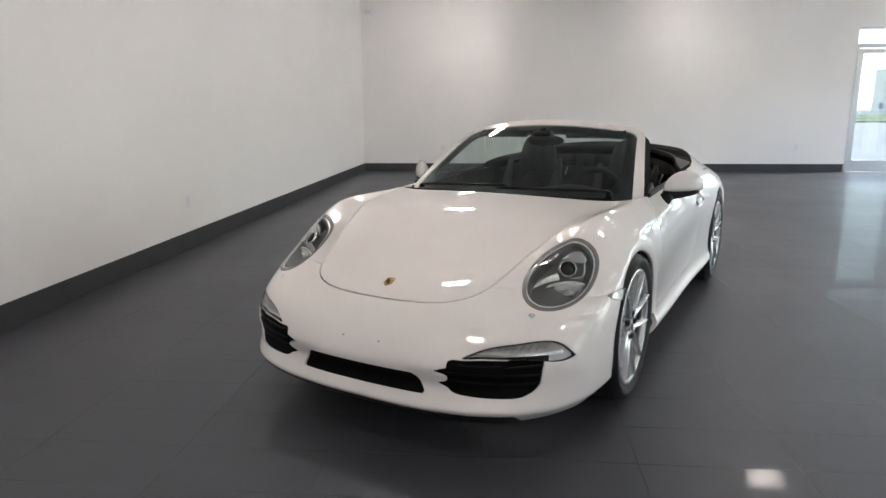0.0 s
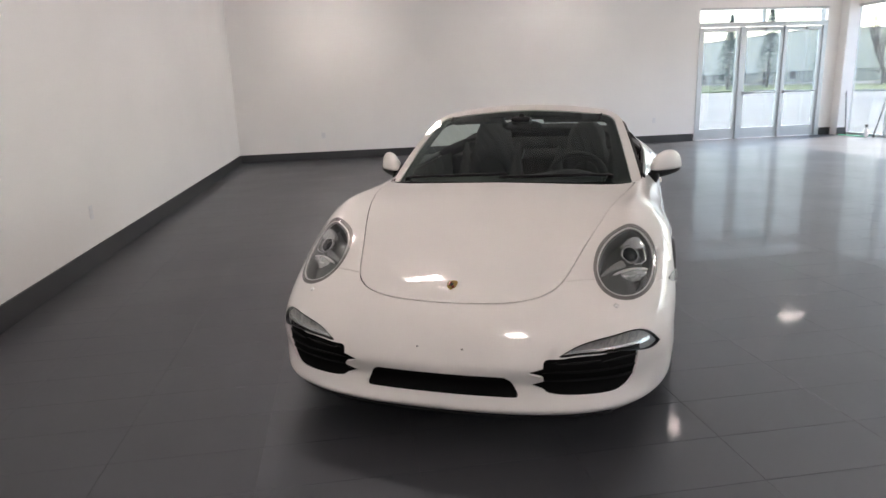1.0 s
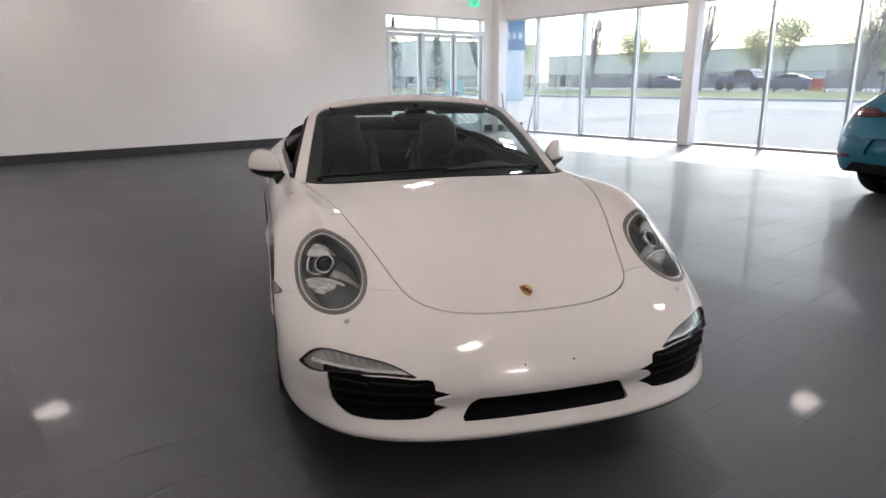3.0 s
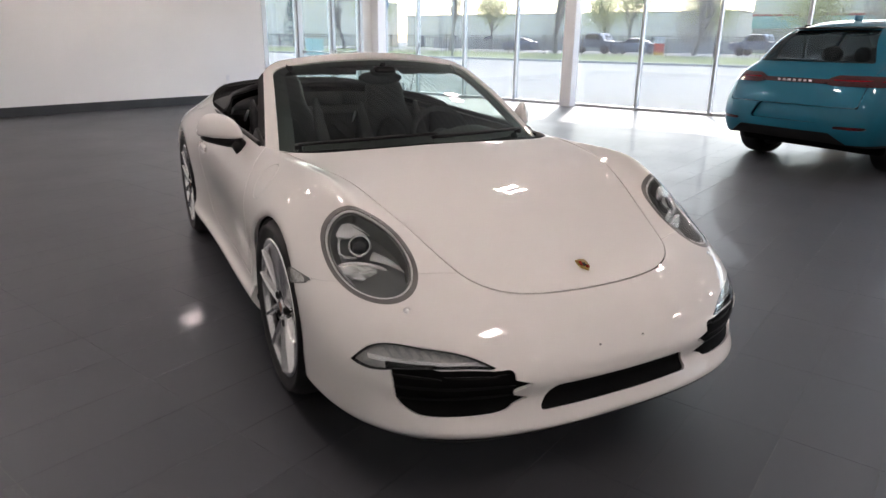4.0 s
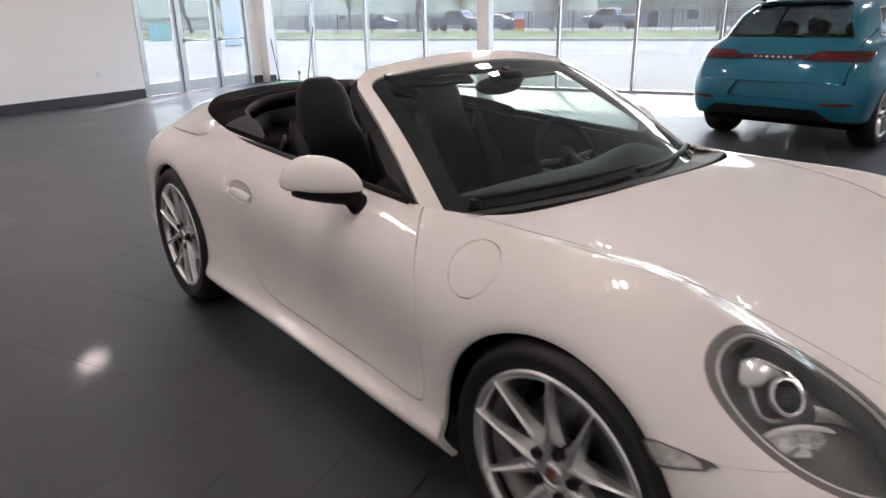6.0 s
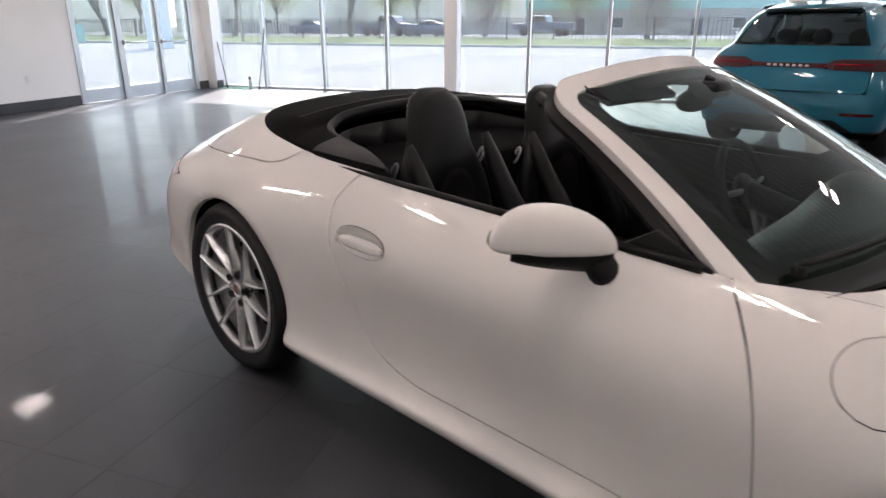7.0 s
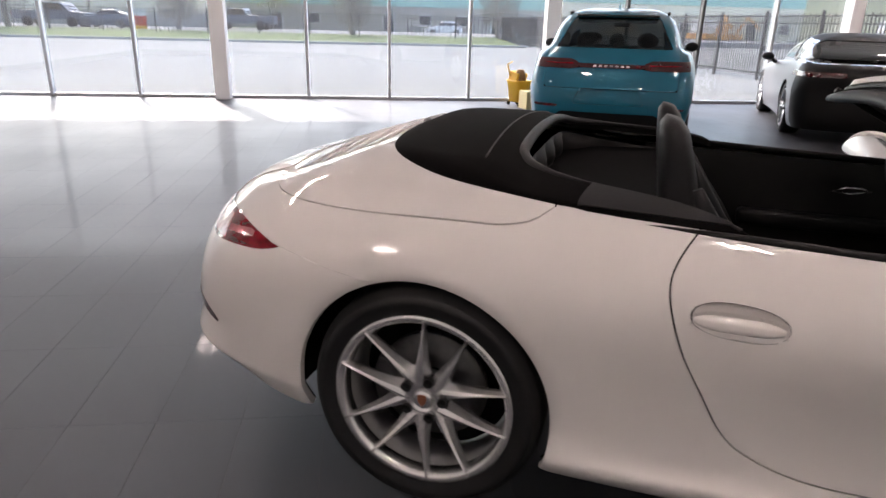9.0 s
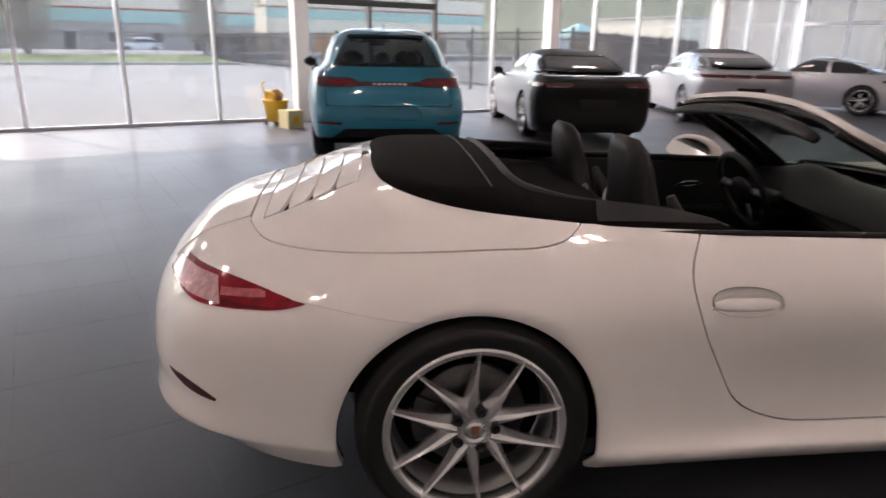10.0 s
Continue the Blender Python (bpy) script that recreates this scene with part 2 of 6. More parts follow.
def spline(xs, ys, at, periodic=False):
    """A natural (or periodic) cubic spline through (xs, ys), at the places at."""
    xs, ys, at = np.asarray(xs, float), np.asarray(ys, float), np.asarray(at, float)
    if periodic:
        span = xs[-1] - xs[0]
        k = 4
        xs, ys = np.r_[xs[-k - 1:-1] - span, xs, xs[1:k + 1] + span], np.concatenate([ys[-k - 1:-1], ys, ys[1:k + 1]])
    n, h = len(xs), np.diff(xs)
    a = np.zeros((n, n))
    r = np.zeros((n,) + ys.shape[1:])
    a[0, 0] = a[-1, -1] = 1
    d = np.diff(ys, axis=0) / h.reshape((-1,) + (1,) * (ys.ndim - 1))
    for i in range(1, n - 1):
        a[i, i - 1], a[i, i], a[i, i + 1] = h[i - 1], 2 * (h[i - 1] + h[i]), h[i]
        r[i] = 6 * (d[i] - d[i - 1])
    m = np.linalg.solve(a, r.reshape(n, -1)).reshape(r.shape)
    i = np.clip(np.searchsorted(xs, at) - 1, 0, n - 2)
    sh = (-1,) + (1,) * (ys.ndim - 1)
    t0, t1, hh = (at - xs[i]).reshape(sh), (xs[i + 1] - at).reshape(sh), h[i].reshape(sh)
    return (m[i] * t1**3 + m[i + 1] * t0**3) / (6 * hh) + (ys[i] / hh - m[i] * hh / 6) * t1 + (ys[i + 1] / hh - m[i + 1] * hh / 6) * t0


class Skin:
    """A smooth car skin over a cage of rings. Panels are cut out of it along curves, so that all of them share one surface."""

    def __init__(self, rings, nu=440, per_row=12):
        half = np.array(rings, float)  # rows from the bottom edge to the middle line, stations from the front to the rear
        mirror = half * (-1, 1, 1)
        full = np.concatenate([half, mirror[:, -2:0:-1], half[:, :1]], 1)
        rows = np.concatenate([full, (full * (-1, 1, 1))[-2::-1]], 0)
        nr = len(rings)
        v_at = np.linspace(0, nr - 1, per_row * (nr - 1) + 1)
        columns = spline(np.arange(len(rows)), rows, v_at)
        step = np.linalg.norm(np.diff(full[len(rings) // 2 - 1], axis=0), axis=1)
        u = np.r_[0, np.cumsum(np.sqrt(step))]
        grid = spline(u, columns.transpose(1, 0, 2), np.linspace(0, u[-1], nu + 1)[:-1], periodic=True).transpose(1, 0, 2)
        self.nv, self.nu = grid.shape[:2]
        self.p = grid.reshape(-1, 3)
        i, j = np.meshgrid(np.arange(self.nv - 1), np.arange(nu), indexing="ij")
        k = (j + 1) % nu
        self.f = np.stack([i * nu + j, i * nu + k, (i + 1) * nu + k, (i + 1) * nu + j], -1).reshape(-1, 4)
        e = self.p[self.f]
        nrm = np.cross(e[:, 2] - e[:, 0], e[:, 3] - e[:, 1])
        acc = np.zeros_like(self.p)
        for c in range(4):
            np.add.at(acc, self.f[:, c], nrm)
        # the last row lies on the middle line: both sides count alike
        acc[-nu:, 0] = 0
        self.n = acc / (np.linalg.norm(acc, axis=1, keepdims=True) + 1e-12)

    def cut(self, *fields, offset=0.0, side=0):
        """Points, normals and faces where all fields are above nought. side: 1 or -1 keeps one half."""
        p, n, faces = list(map(tuple, self.p)), self.n, [tuple(f) for f in self.f]
        nn = list(map(tuple, n))
        fields = list(fields)
        if side:
            fields.append(lambda q: q[:, 0] * side - 1e-6)
        pa = self.p
        values = [np.asarray(fn(pa), float) for fn in fields]
        alive = np.ones(len(self.f), bool)
        inside = np.ones(len(self.f), bool)
        for v in values:
            fv = v[self.f]
            alive &= (fv > 0).any(1)
            inside &= (fv > 0).all(1)
        out = [faces[i] for i in np.nonzero(inside)[0]]
        todo = [list(faces[i]) for i in np.nonzero(alive & ~inside)[0]]
        vals = [list(v) for v in values]
        cache = {}
        for fi in range(len(fields)):
            val, nxt = vals[fi], []
            for poly in todo:
                res = []
                for a, b in zip(poly, poly[1:] + poly[:1]):
                    va, vb = val[a], val[b]
                    if va > 0:
                        res.append(a)
                    if (va > 0) != (vb > 0):
                        key = (fi, min(a, b), max(a, b))
                        if key not in cache:
                            s = va / (va - vb)
                            cache[key] = len(p)
                            p.append(tuple(x + (y - x) * s for x, y in zip(p[a], p[b])))
                            nn.append(tuple(x + (y - x) * s for x, y in zip(nn[a], nn[b])))
                            for g in range(len(fields)):
                                vals[g].append(vals[g][a] + (vals[g][b] - vals[g][a]) * s)
                            vals[fi][-1] = 0.0
                        res.append(cache[key])
                if len(res) > 2:
                    nxt.append(res)
            todo = nxt
        out += [tuple(f) for f in todo]
        used = sorted({i for f in out for i in f})
        at = {i: k for k, i in enumerate(used)}
        pts = np.array([p[i] for i in used]).reshape(-1, 3)
        nrm = np.array([nn[i] for i in used]).reshape(-1, 3)
        return pts + nrm * offset, nrm, [tuple(at[i] for i in f) for f in out]

    def panel(self, name, mat, parent, *fields, offset=0.0, side=0, thick=0.012, label=""):
        """A panel of the skin with its edges turned inwards."""
        p, n, faces = self.cut(*fields, offset=offset, side=side)
        if not faces:
            return None
        bm = bmesh.new()
        vs = [bm.verts.new(q) for q in p]
        for f in faces:
            try:
                bm.faces.new([vs[i] for i in f])
            except ValueError:
                pass
        bmesh.ops.remove_doubles(bm, verts=bm.verts, dist=1e-5)
        bm.normal_update()
        me = bpy.data.meshes.new(name)
        if thick:
            rim = [e for e in bm.edges if e.is_boundary]
            made = bmesh.ops.extrude_edge_only(bm, edges=rim)["geom"]
            nv = {v for v in made if isinstance(v, bmesh.types.BMVert)}
            for v in nv:
                src = next((e.other_vert(v) for e in v.link_edges if e.other_vert(v) not in nv), None)
                if src is not None:
                    v.co = v.co - src.normal * thick
            for e in rim:
                e.smooth = False
        bm.to_mesh(me)
        bm.free()
        return obj(name, me, mat, parent, label)


# ---- the showroom ----
X0, X1, Y0, Y1 = -3.33, 10.35, -17.2, 9.80
WIN_TOP = 2.86
T = 0.25


def setting(name, bm, mat, label, category, smooth=False):
    return tagged(obj(name, bm, mat, smooth=smooth), label, category, kind="structure")


setting("wall_west", box(X0 - T, Y0 - T, 0, X0, Y1 + T, ROOM_H), M_WALL, "plain off-white painted showroom wall above dark baseboard", "wall")
bm = box(X0, Y1, 0, 6.70, Y1 + T, ROOM_H)
add_box(bm, 6.70, Y1, 2.86, 9.80, Y1 + T, ROOM_H)
add_box(bm, 9.80, Y1, 0, X1 + T, Y1 + T, ROOM_H)
setting("wall_north", bm, M_WALL, "plain off-white painted wall with glazed entrance", "wall")
bm = box(X1, Y0 - T, WIN_TOP, X1 + T, Y1, ROOM_H)
setting("wall_east", bm, M_WALL, "off-white painted wall band above tall shop windows", "wall")
bm = box(X0, Y0 - T, 0, 5.2, Y0, ROOM_H)
add_box(bm, 5.2, Y0 - T, WIN_TOP, X1, Y0, ROOM_H)
setting("wall_south", bm, M_WALL, "plain off-white painted wall with windows", "wall")
# ribbed steel deck
bm = bmesh.new()
xs, k = [], 0
x = X0 - T
while x < X1 + T:
    xs += [(x, 0.0), (x + .095, 0.0), (x + .115, .070), (x + .185, .070), (x + .205, 0.0)]
    x += .205
low = [[bm.verts.new((a, y, ROOM_H + h)) for a, h in xs] for y in (Y0 - T, Y1 + T)]
for k in range(len(xs) - 1):
    if abs(xs[k + 1][0] - xs[k][0]) > 1e-6:
        bm.faces.new((low[0][k], low[1][k], low[1][k + 1], low[0][k + 1]))
add_box(bm, X0 - T, Y0 - T, ROOM_H + .08, X1 + T, Y1 + T, ROOM_H + .2)
setting("ceiling", bm, M_CEIL, "white ribbed steel deck ceiling with flat lamps", "ceiling")
setting("floor", box(X0 - T, Y0 - T, -0.12, X1 + T, Y1 + T, -0.0015), M_GROUT, "dark grey porcelain tile floor with grey joints", "floor")
bm = box(X0, Y0, 0, X0 + 0.015, Y1, 0.165, 0.003)
setting("baseboard", bm, M_BASE, "black rubber baseboard along the white wall", "baseboard")
setting("baseboard", box(X0 + 0.015, Y1 - 0.015, 0, 6.68, Y1, 0.165, 0.003), M_BASE, "black rubber baseboard along the white wall", "baseboard")
setting("baseboard", box(9.82, Y1 - 0.015, 0, X1 - 0.06, Y1, 0.165, 0.003), M_BASE, "black rubber baseboard beside the glazed entrance", "baseboard")
setting("baseboard", box(X0 + .015, Y0, 0, 5.15, Y0 + 0.015, 0.165, 0.003), M_BASE, "black rubber baseboard along the white wall", "baseboard")

# glazed east front: thin mullions, a stout column every fourth bay
BAY = 1.4575
POSTS = [9.72] + [8.45 - BAY * k for k in range(18)]
POSTS = [y for y in POSTS if y > Y0 + 0.3] + [Y0 + 0.06]


def pane_in(parent, x, y0, y1, z0, z1, across="y"):
    bm = box(x - .006, y0, z0, x + .006, y1, z1) if across == "y" else box(y0, x - .006, z0, y1, x + .006, z1)
    p = part("pane", bm, M_PANE, parent, "clear window glass")
    p.visible_shadow = False
    return p


for n, (y1, y0) in enumerate(zip(POSTS, POSTS[1:])):
    w = thing(f"window_{n + 1}", "floor-to-header shop window in aluminium frame", "window", kind="structure")
    door_bay = -4.75 < (y0 + y1) / 2 < -1.8
    thick = 0.05
    part("mullion", box(X1 - .02, y0 - thick / 2, 0, X1 + .12, y0 + thick / 2, WIN_TOP, .004), M_DARKBAR if door_bay else M_FRAME, w, "upright aluminium mullion")
    part("sill_rail", box(X1 + .0, y0 + thick / 2, 0, X1 + .10, y1 - thick / 2, 0.055, .004), M_FRAME, w)
    part("head_rail", box(X1 + .0, y0 + thick / 2, WIN_TOP - .05, X1 + .10, y1 - thick / 2, WIN_TOP, .004), M_FRAME, w)
    if door_bay:
        part("door_header", box(X1 - .01, y0 + thick / 2, 2.06, X1 + .11, y1 - thick / 2, 2.17, .004), M_DARKBAR, w, "dark door header bar")
        pane_in(w, X1 + .05, y0 + .03, y1 - .03, .055, 2.06)
        pane_in(w, X1 + .05, y0 + .03, y1 - .03, 2.17, WIN_TOP - .05)
    else:
        pane_in(w, X1 + .05, y0 + .03, y1 - .03, .055, WIN_TOP - .05)
for k in (3, 7, 11, 15):
    y = 8.45 - BAY * k
    col = setting("column", box(X1 - .28, y - .125, 0, X1 - .03, y + .125, ROOM_H, .008), M_WALL, "square white painted steel column before the windows", "column")
setting("column", box(X1 - .24, Y1 - .24, 0, X1 + .10, Y1, ROOM_H, .006), M_WALL, "white corner column between entrance and windows", "column")
setting("baseboard", box(X1 - .245, Y1 - .255, 0, X1 - .03, Y1 - .24, .165, .003), M_BASE, "black rubber baseboard on the corner column", "baseboard")

# south windows
w = thing("window_30", "tall shop window with a glazed door in the far wall", "window", kind="structure")
for x in (5.22, 6.5, 7.8, 8.9, 10.2):
    part("mullion", box(x - .03, Y0 - .10, 0, x + .03, Y0 + .03, WIN_TOP, .004), M_FRAME_W, w)
for x0, x1 in ((5.25, 6.47), (6.53, 7.77), (7.83, 8.87), (8.93, 10.17)):
    part("transom", box(x0, Y0 - .08, 2.12, x1, Y0 + .02, 2.22, .004), M_FRAME_W, w)
    part("sill_rail", box(x0, Y0 - .08, 0, x1, Y0 + .02, .10, .004), M_FRAME_W, w)
    pane_in(w, Y0 - .04, x0, x1, .10, 2.12, "x")
    pane_in(w, Y0 - .04, x0, x1, 2.22, WIN_TOP, "x")

# north entrance: a fixed light and a pair of doors under a transom
ent = thing("door_1", "glazed aluminium entrance with fixed light and double doors, closed", "door", kind="structure")
DX = (6.70, 7.74, 8.77, 9.80)
for x, hw in zip(DX, (.03, .045, .02, .05)):
    x = x + (.03 if x == DX[0] else -.05 if x == DX[3] else 0)
    part("frame_post", box(x - hw, Y1 - .01, 0, x + hw, Y1 + .12, 2.46, .004), M_FRAME, ent)
part("transom_bar", box(6.70, Y1 - .015, 2.46, 9.80, Y1 + .12, 2.55, .004), M_FRAME, ent)
part("head_bar", box(6.70, Y1 - .01, 2.82, 9.80, Y1 + .12, 2.86, .003), M_FRAME, ent)
for x0, x1 in ((6.73, 8.23), (8.27, 9.77)):
    pane_in(ent, Y1 + .06, x0, x1, 2.55, 2.82, "x")
part("transom_post", box(8.23, Y1 - .005, 2.55, 8.27, Y1 + .11, 2.82, .003), M_FRAME, ent)
for n, (x0, x1) in enumerate(((6.76, 7.695), (7.785, 8.75), (8.79, 9.70))):
    leaf = part("door_leaf" if n else "fixed_light", box(x0, Y1 + .02, 0.01, x0 + .075, Y1 + .07, 2.45, .004), M_FRAME, ent)
    part("stile", box(x1 - .075, Y1 + .02, 0.01, x1, Y1 + .07, 2.45, .004), M_FRAME, leaf)
    part("bottom_rail", box(x0 + .075, Y1 + .02, 0.01, x1 - .075, Y1 + .07, .24, .004), M_FRAME, leaf)
    part("top_rail", box(x0 + .075, Y1 + .02, 2.36, x1 - .075, Y1 + .07, 2.45, .004), M_FRAME, leaf)
    pane_in(leaf, Y1 + .045, x0 + .07, x1 - .07, .24, 2.36, "x")
    if n:
        bar = part("push_bar", tube([(x0 + .04, Y1 - .04, 1.02), (x1 - .04, Y1 - .04, 1.02)], .014, 10), M_FRAME, leaf, "aluminium push bar", True)
        part("handle_post", box(x0 + .03, Y1 - .05, .98, x0 + .06, Y1 + .02, 1.06, .003), M_FRAME, leaf)
        part("door_closer", box(x0 + .5, Y1 - .05, 2.37, x0 + .80, Y1 + .02, 2.43, .006), M_FRAME, leaf)

# fixtures
sign = thing("exit_sign", "green exit sign on a white wall bracket above the entrance", "exit sign", pose(9.42, Y1, 3.25))
part("case", box(-.16, -.045, -.10, .16, 0, .10, .008), material("sign_green", (.02, .22, .12), .4, emit=(.02, .35, .18), power=.25), sign, "green glowing face")
part("bracket", box(-.05, -.04, .10, .05, 0, .16, .004), M_LAMPBODY, sign)
part("picture_bar", box(-.05, -.048, -.06, .04, -.0455, .05), M_FRAME_W, sign, "white pictogram shape")
part("lamp_head", lathe([(.001, 0), (.05, .01), (.06, .05), (.04, .09), (.001, .10)], 20, "Z"), M_LAMPBODY, sign, "white emergency lamp head", True).matrix_local = pose(.11, -.05, .14, 90, 0, 0)
camr = thing("security_camera", "small white security camera on the wall near the ceiling corner", "camera", pose(-3.16, Y1, 3.31))
part("mount", lathe([(.001, 0), (.045, 0), (.045, .02), (.015, .03), (.012, .09), (.001, .09)], 20, "Z"), M_FRAME_W, camr, "", True).matrix_local = pose(0, 0, 0, 90, 0, 0)
part("body", lathe([(.001, -.08), (.03, -.08), (.034, -.07), (.034, .06), (.028, .07), (.001, .07)], 20), M_FRAME_W, camr, "", True).matrix_local = pose(.02, -.11, -.01, 0, 12, 30)
for x, y, z, rot in ((X0, 1.62, .45, -90), (5.72, Y1, .50, 180), (-1.6, Y1, .5, 180)):
    o = thing("wall_outlet", "white double wall outlet on the white wall", "outlet", pose(x, y, z, 0, 0, rot), group="wall outlets")
    part("plate", box(-.036, 0, -.058, .036, .006, .058, .003), M_FRAME_W, o)
    for dz in (-.02, .02):
        part("socket", box(-.017, .004, dz - .014, .017, .0085, dz + .014, .002), M_LAMPBODY, o)

# ceiling lamps: two bright strips in a flat housing
first = None
for x, y in LAMPS:
    at = pose(x, y, ROOM_H)
    if first is None:
        first = thing("ceiling_lamp", "flat white ceiling lamp with two bright strips", "ceiling lamp", at, group="ceiling lamps")
        part("housing", box(-.26, -.26, -.06, .26, .26, .01, .006), M_LAMPBODY, first)
        for d in (-.095, .095):
            part("diffuser", box(-.22, d - .036, -.072, .22, d + .036, -.058, .003), M_LAMP, first, "glowing strip")
    else:
        copy_thing(first, at)


# ---- the white convertible ----
CAR_AT = pose(0, 0, 0, 0, 0, -24.5) @ pose(0.022, 0, 0)
car = thing("convertible_car", "white convertible sports car with folded black roof on dark tiles", "car", CAR_AT)

CAGE = [
    # bottom edge
    [(0, -2.08, .138), (.35, -2.06, .138), (.60, -1.985, .150), (.765, -1.80, .168), (.822, -1.55, .185), (.842, -1.225, .19), (.845, -.8, .178), (.838, -.25, .172),
     (.842, .35, .178), (.858, .85, .19), (.86, 1.225, .21), (.828, 1.65, .225), (.70, 1.96, .275), (.40, 2.10, .29), (0, 2.14, .29)],
    # lower crease
    [(0, -2.164, .196), (.36, -2.139, .196), (.638, -2.034, .200), (.796, -1.822, .208), (.852, -1.55, .222), (.868, -1.225, .24), (.877, -.8, .222), (.874, -.25, .214),
     (.880, .35, .221), (.898, .85, .237), (.895, 1.225, .275), (.864, 1.65, .295), (.748, 2.024, .335), (.442, 2.200, .345), (0, 2.236, .345)],
    # lower bulge and sill
    [(0, -2.170, .232), (.36, -2.145, .232), (.646, -2.040, .236), (.808, -1.822, .242), (.859, -1.55, .255), (.872, -1.225, .28), (.880, -.8, .256), (.879, -.25, .248),
     (.884, .35, .256), (.902, .85, .274), (.90, 1.225, .32), (.868, 1.65, .335), (.760, 2.040, .366), (.447, 2.214, .374), (0, 2.250, .374)],
    # hollow above the sill
    [(0, -2.146, .300), (.36, -2.121, .300), (.636, -2.024, .305), (.812, -1.826, .322), (.864, -1.55, .34), (.878, -1.225, .37), (.860, -.8, .308), (.845, -.25, .300),
     (.851, .35, .310), (.884, .85, .350), (.904, 1.225, .43), (.874, 1.65, .435), (.744, 2.034, .430), (.443, 2.208, .435), (0, 2.243, .435)],
    # widest line
    [(0, -2.165, .365), (.36, -2.14, .375), (.634, -2.037, .39), (.806, -1.835, .405), (.862, -1.55, .43), (.880, -1.225, .46), (.864, -.8, .47), (.843, -.25, .48),
     (.850, .35, .50), (.883, .85, .53), (.904, 1.225, .54), (.873, 1.65, .535), (.748, 2.03, .515), (.445, 2.21, .51), (0, 2.25, .51)],
    # upper side
    [(0, -2.09, .485), (.355, -2.06, .492), (.625, -1.945, .515), (.765, -1.775, .545), (.836, -1.50, .615), (.859, -1.225, .68), (.848, -.8, .69), (.850, -.25, .70),
     (.856, .35, .715), (.862, .85, .74), (.876, 1.225, .75), (.835, 1.65, .74), (.72, 1.985, .69), (.43, 2.175, .67), (0, 2.22, .665)],
    # crest of the wings and waistline
    [(0, -1.965, .583), (.34, -1.925, .592), (.565, -1.835, .60), (.645, -1.68, .695), (.685, -1.46, .805), (.705, -1.225, .842), (.732, -.8, .832), (.752, -.25, .850),
     (.758, .35, .875), (.745, .85, .90), (.715, 1.225, .908), (.67, 1.60, .875), (.60, 1.90, .82), (.39, 2.07, .80), (0, 2.12, .80)],
    # inner line
    [(0, -1.80, .652), (.27, -1.76, .66), (.42, -1.68, .685), (.495, -1.55, .735), (.535, -1.38, .79), (.56, -1.2, .823), (.58, -.8, .850), (.58, -.25, .872),
     (.58, .35, .895), (.56, .85, .935), (.545, 1.2, .970), (.49, 1.50, .985), (.42, 1.77, .905), (.27, 1.95, .868), (0, 2.01, .86)],
    # middle line
    [(0, -1.62, .715), (0, -1.55, .735), (0, -1.47, .757), (0, -1.38, .779), (0, -1.27, .805), (0, -1.10, .838), (0, -.75, .882), (0, -.25, .90),
     (0, .35, .915), (0, .85, .965), (0, 1.18, 1.01), (0, 1.42, 1.022), (0, 1.60, .987), (0, 1.75, .937), (0, 1.87, .895)],
]
skin = Skin(CAGE)
AXLE_F, AXLE_R = -1.214, 1.228
R_FRONT, R_REAR = 0.338, 0.345


def ax(p):
    return np.abs(p[:, 0])


def line(a, b):
    """Above nought to the left of the way from a to b, in a plane given by two columns."""
    (x0, y0), (x1, y1) = a, b
    n = math.hypot(x1 - x0, y1 - y0)
    return lambda x, y: ((x1 - x0) * (y - y0) - (y1 - y0) * (x - x0)) / n


def arches(p):
    side = np.where(ax(p) > 0.5, 0.0, 9.0)
    return np.minimum(np.hypot(p[:, 1] + 1.194, p[:, 2] - 0.316) - 0.367, np.hypot(p[:, 1] - 1.243, p[:, 2] - 0.328) - 0.381) + side


def roll_arch(ob):
    """Turns a panel's rim inwards round the wheel arch."""
    me = ob.data
    co = np.empty(len(me.vertices) * 3)
    me.vertices.foreach_get("co", co)
    co = co.reshape(-1, 3)
    a = np.clip(1 - arches(co) / .026, 0, 1)
    co[:, 0] -= np.sign(co[:, 0]) * .012 * a**2
    me.vertices.foreach_set("co", co.ravel())
    me.update()


def curve(xs, ys):
    return lambda a: spline(xs, ys, np.clip(a, xs[0], xs[-1]))


ROOF_REAR = curve((0, .3, .45, .54, .61, .66, .69, .715, .735, .76), (1.50, 1.498, 1.475, 1.43, 1.335, 1.21, 1.08, .93, .78, .60))
LID_EDGE = curve((0, .3, .45, .54, .61, .66, .70, .733), (1.012, 1.007, .995, .978, .957, .938, .922, .908))
COWL = curve((0, .22, .455, .60, .66, .70, .725, .80), (-.905, -.90, -.868, -.82, -.77, -.69, -.60, -.40))
BELT = curve((-.7, -.3, 0, .26, .55, .73, .9, 1.3), (.722, .728, .733, .735, .735, .733, .729, .70))


def opening(p):
    """Above nought inside the cockpit and under the folded roof."""
    x, y = ax(p), p[:, 1]
    d = np.minimum(np.minimum(y - COWL(x), ROOF_REAR(x) - y), np.where(y < 0.88, BELT(y) - x, 1.0))
    return np.where(p[:, 2] > 0.6, d, -1.0)


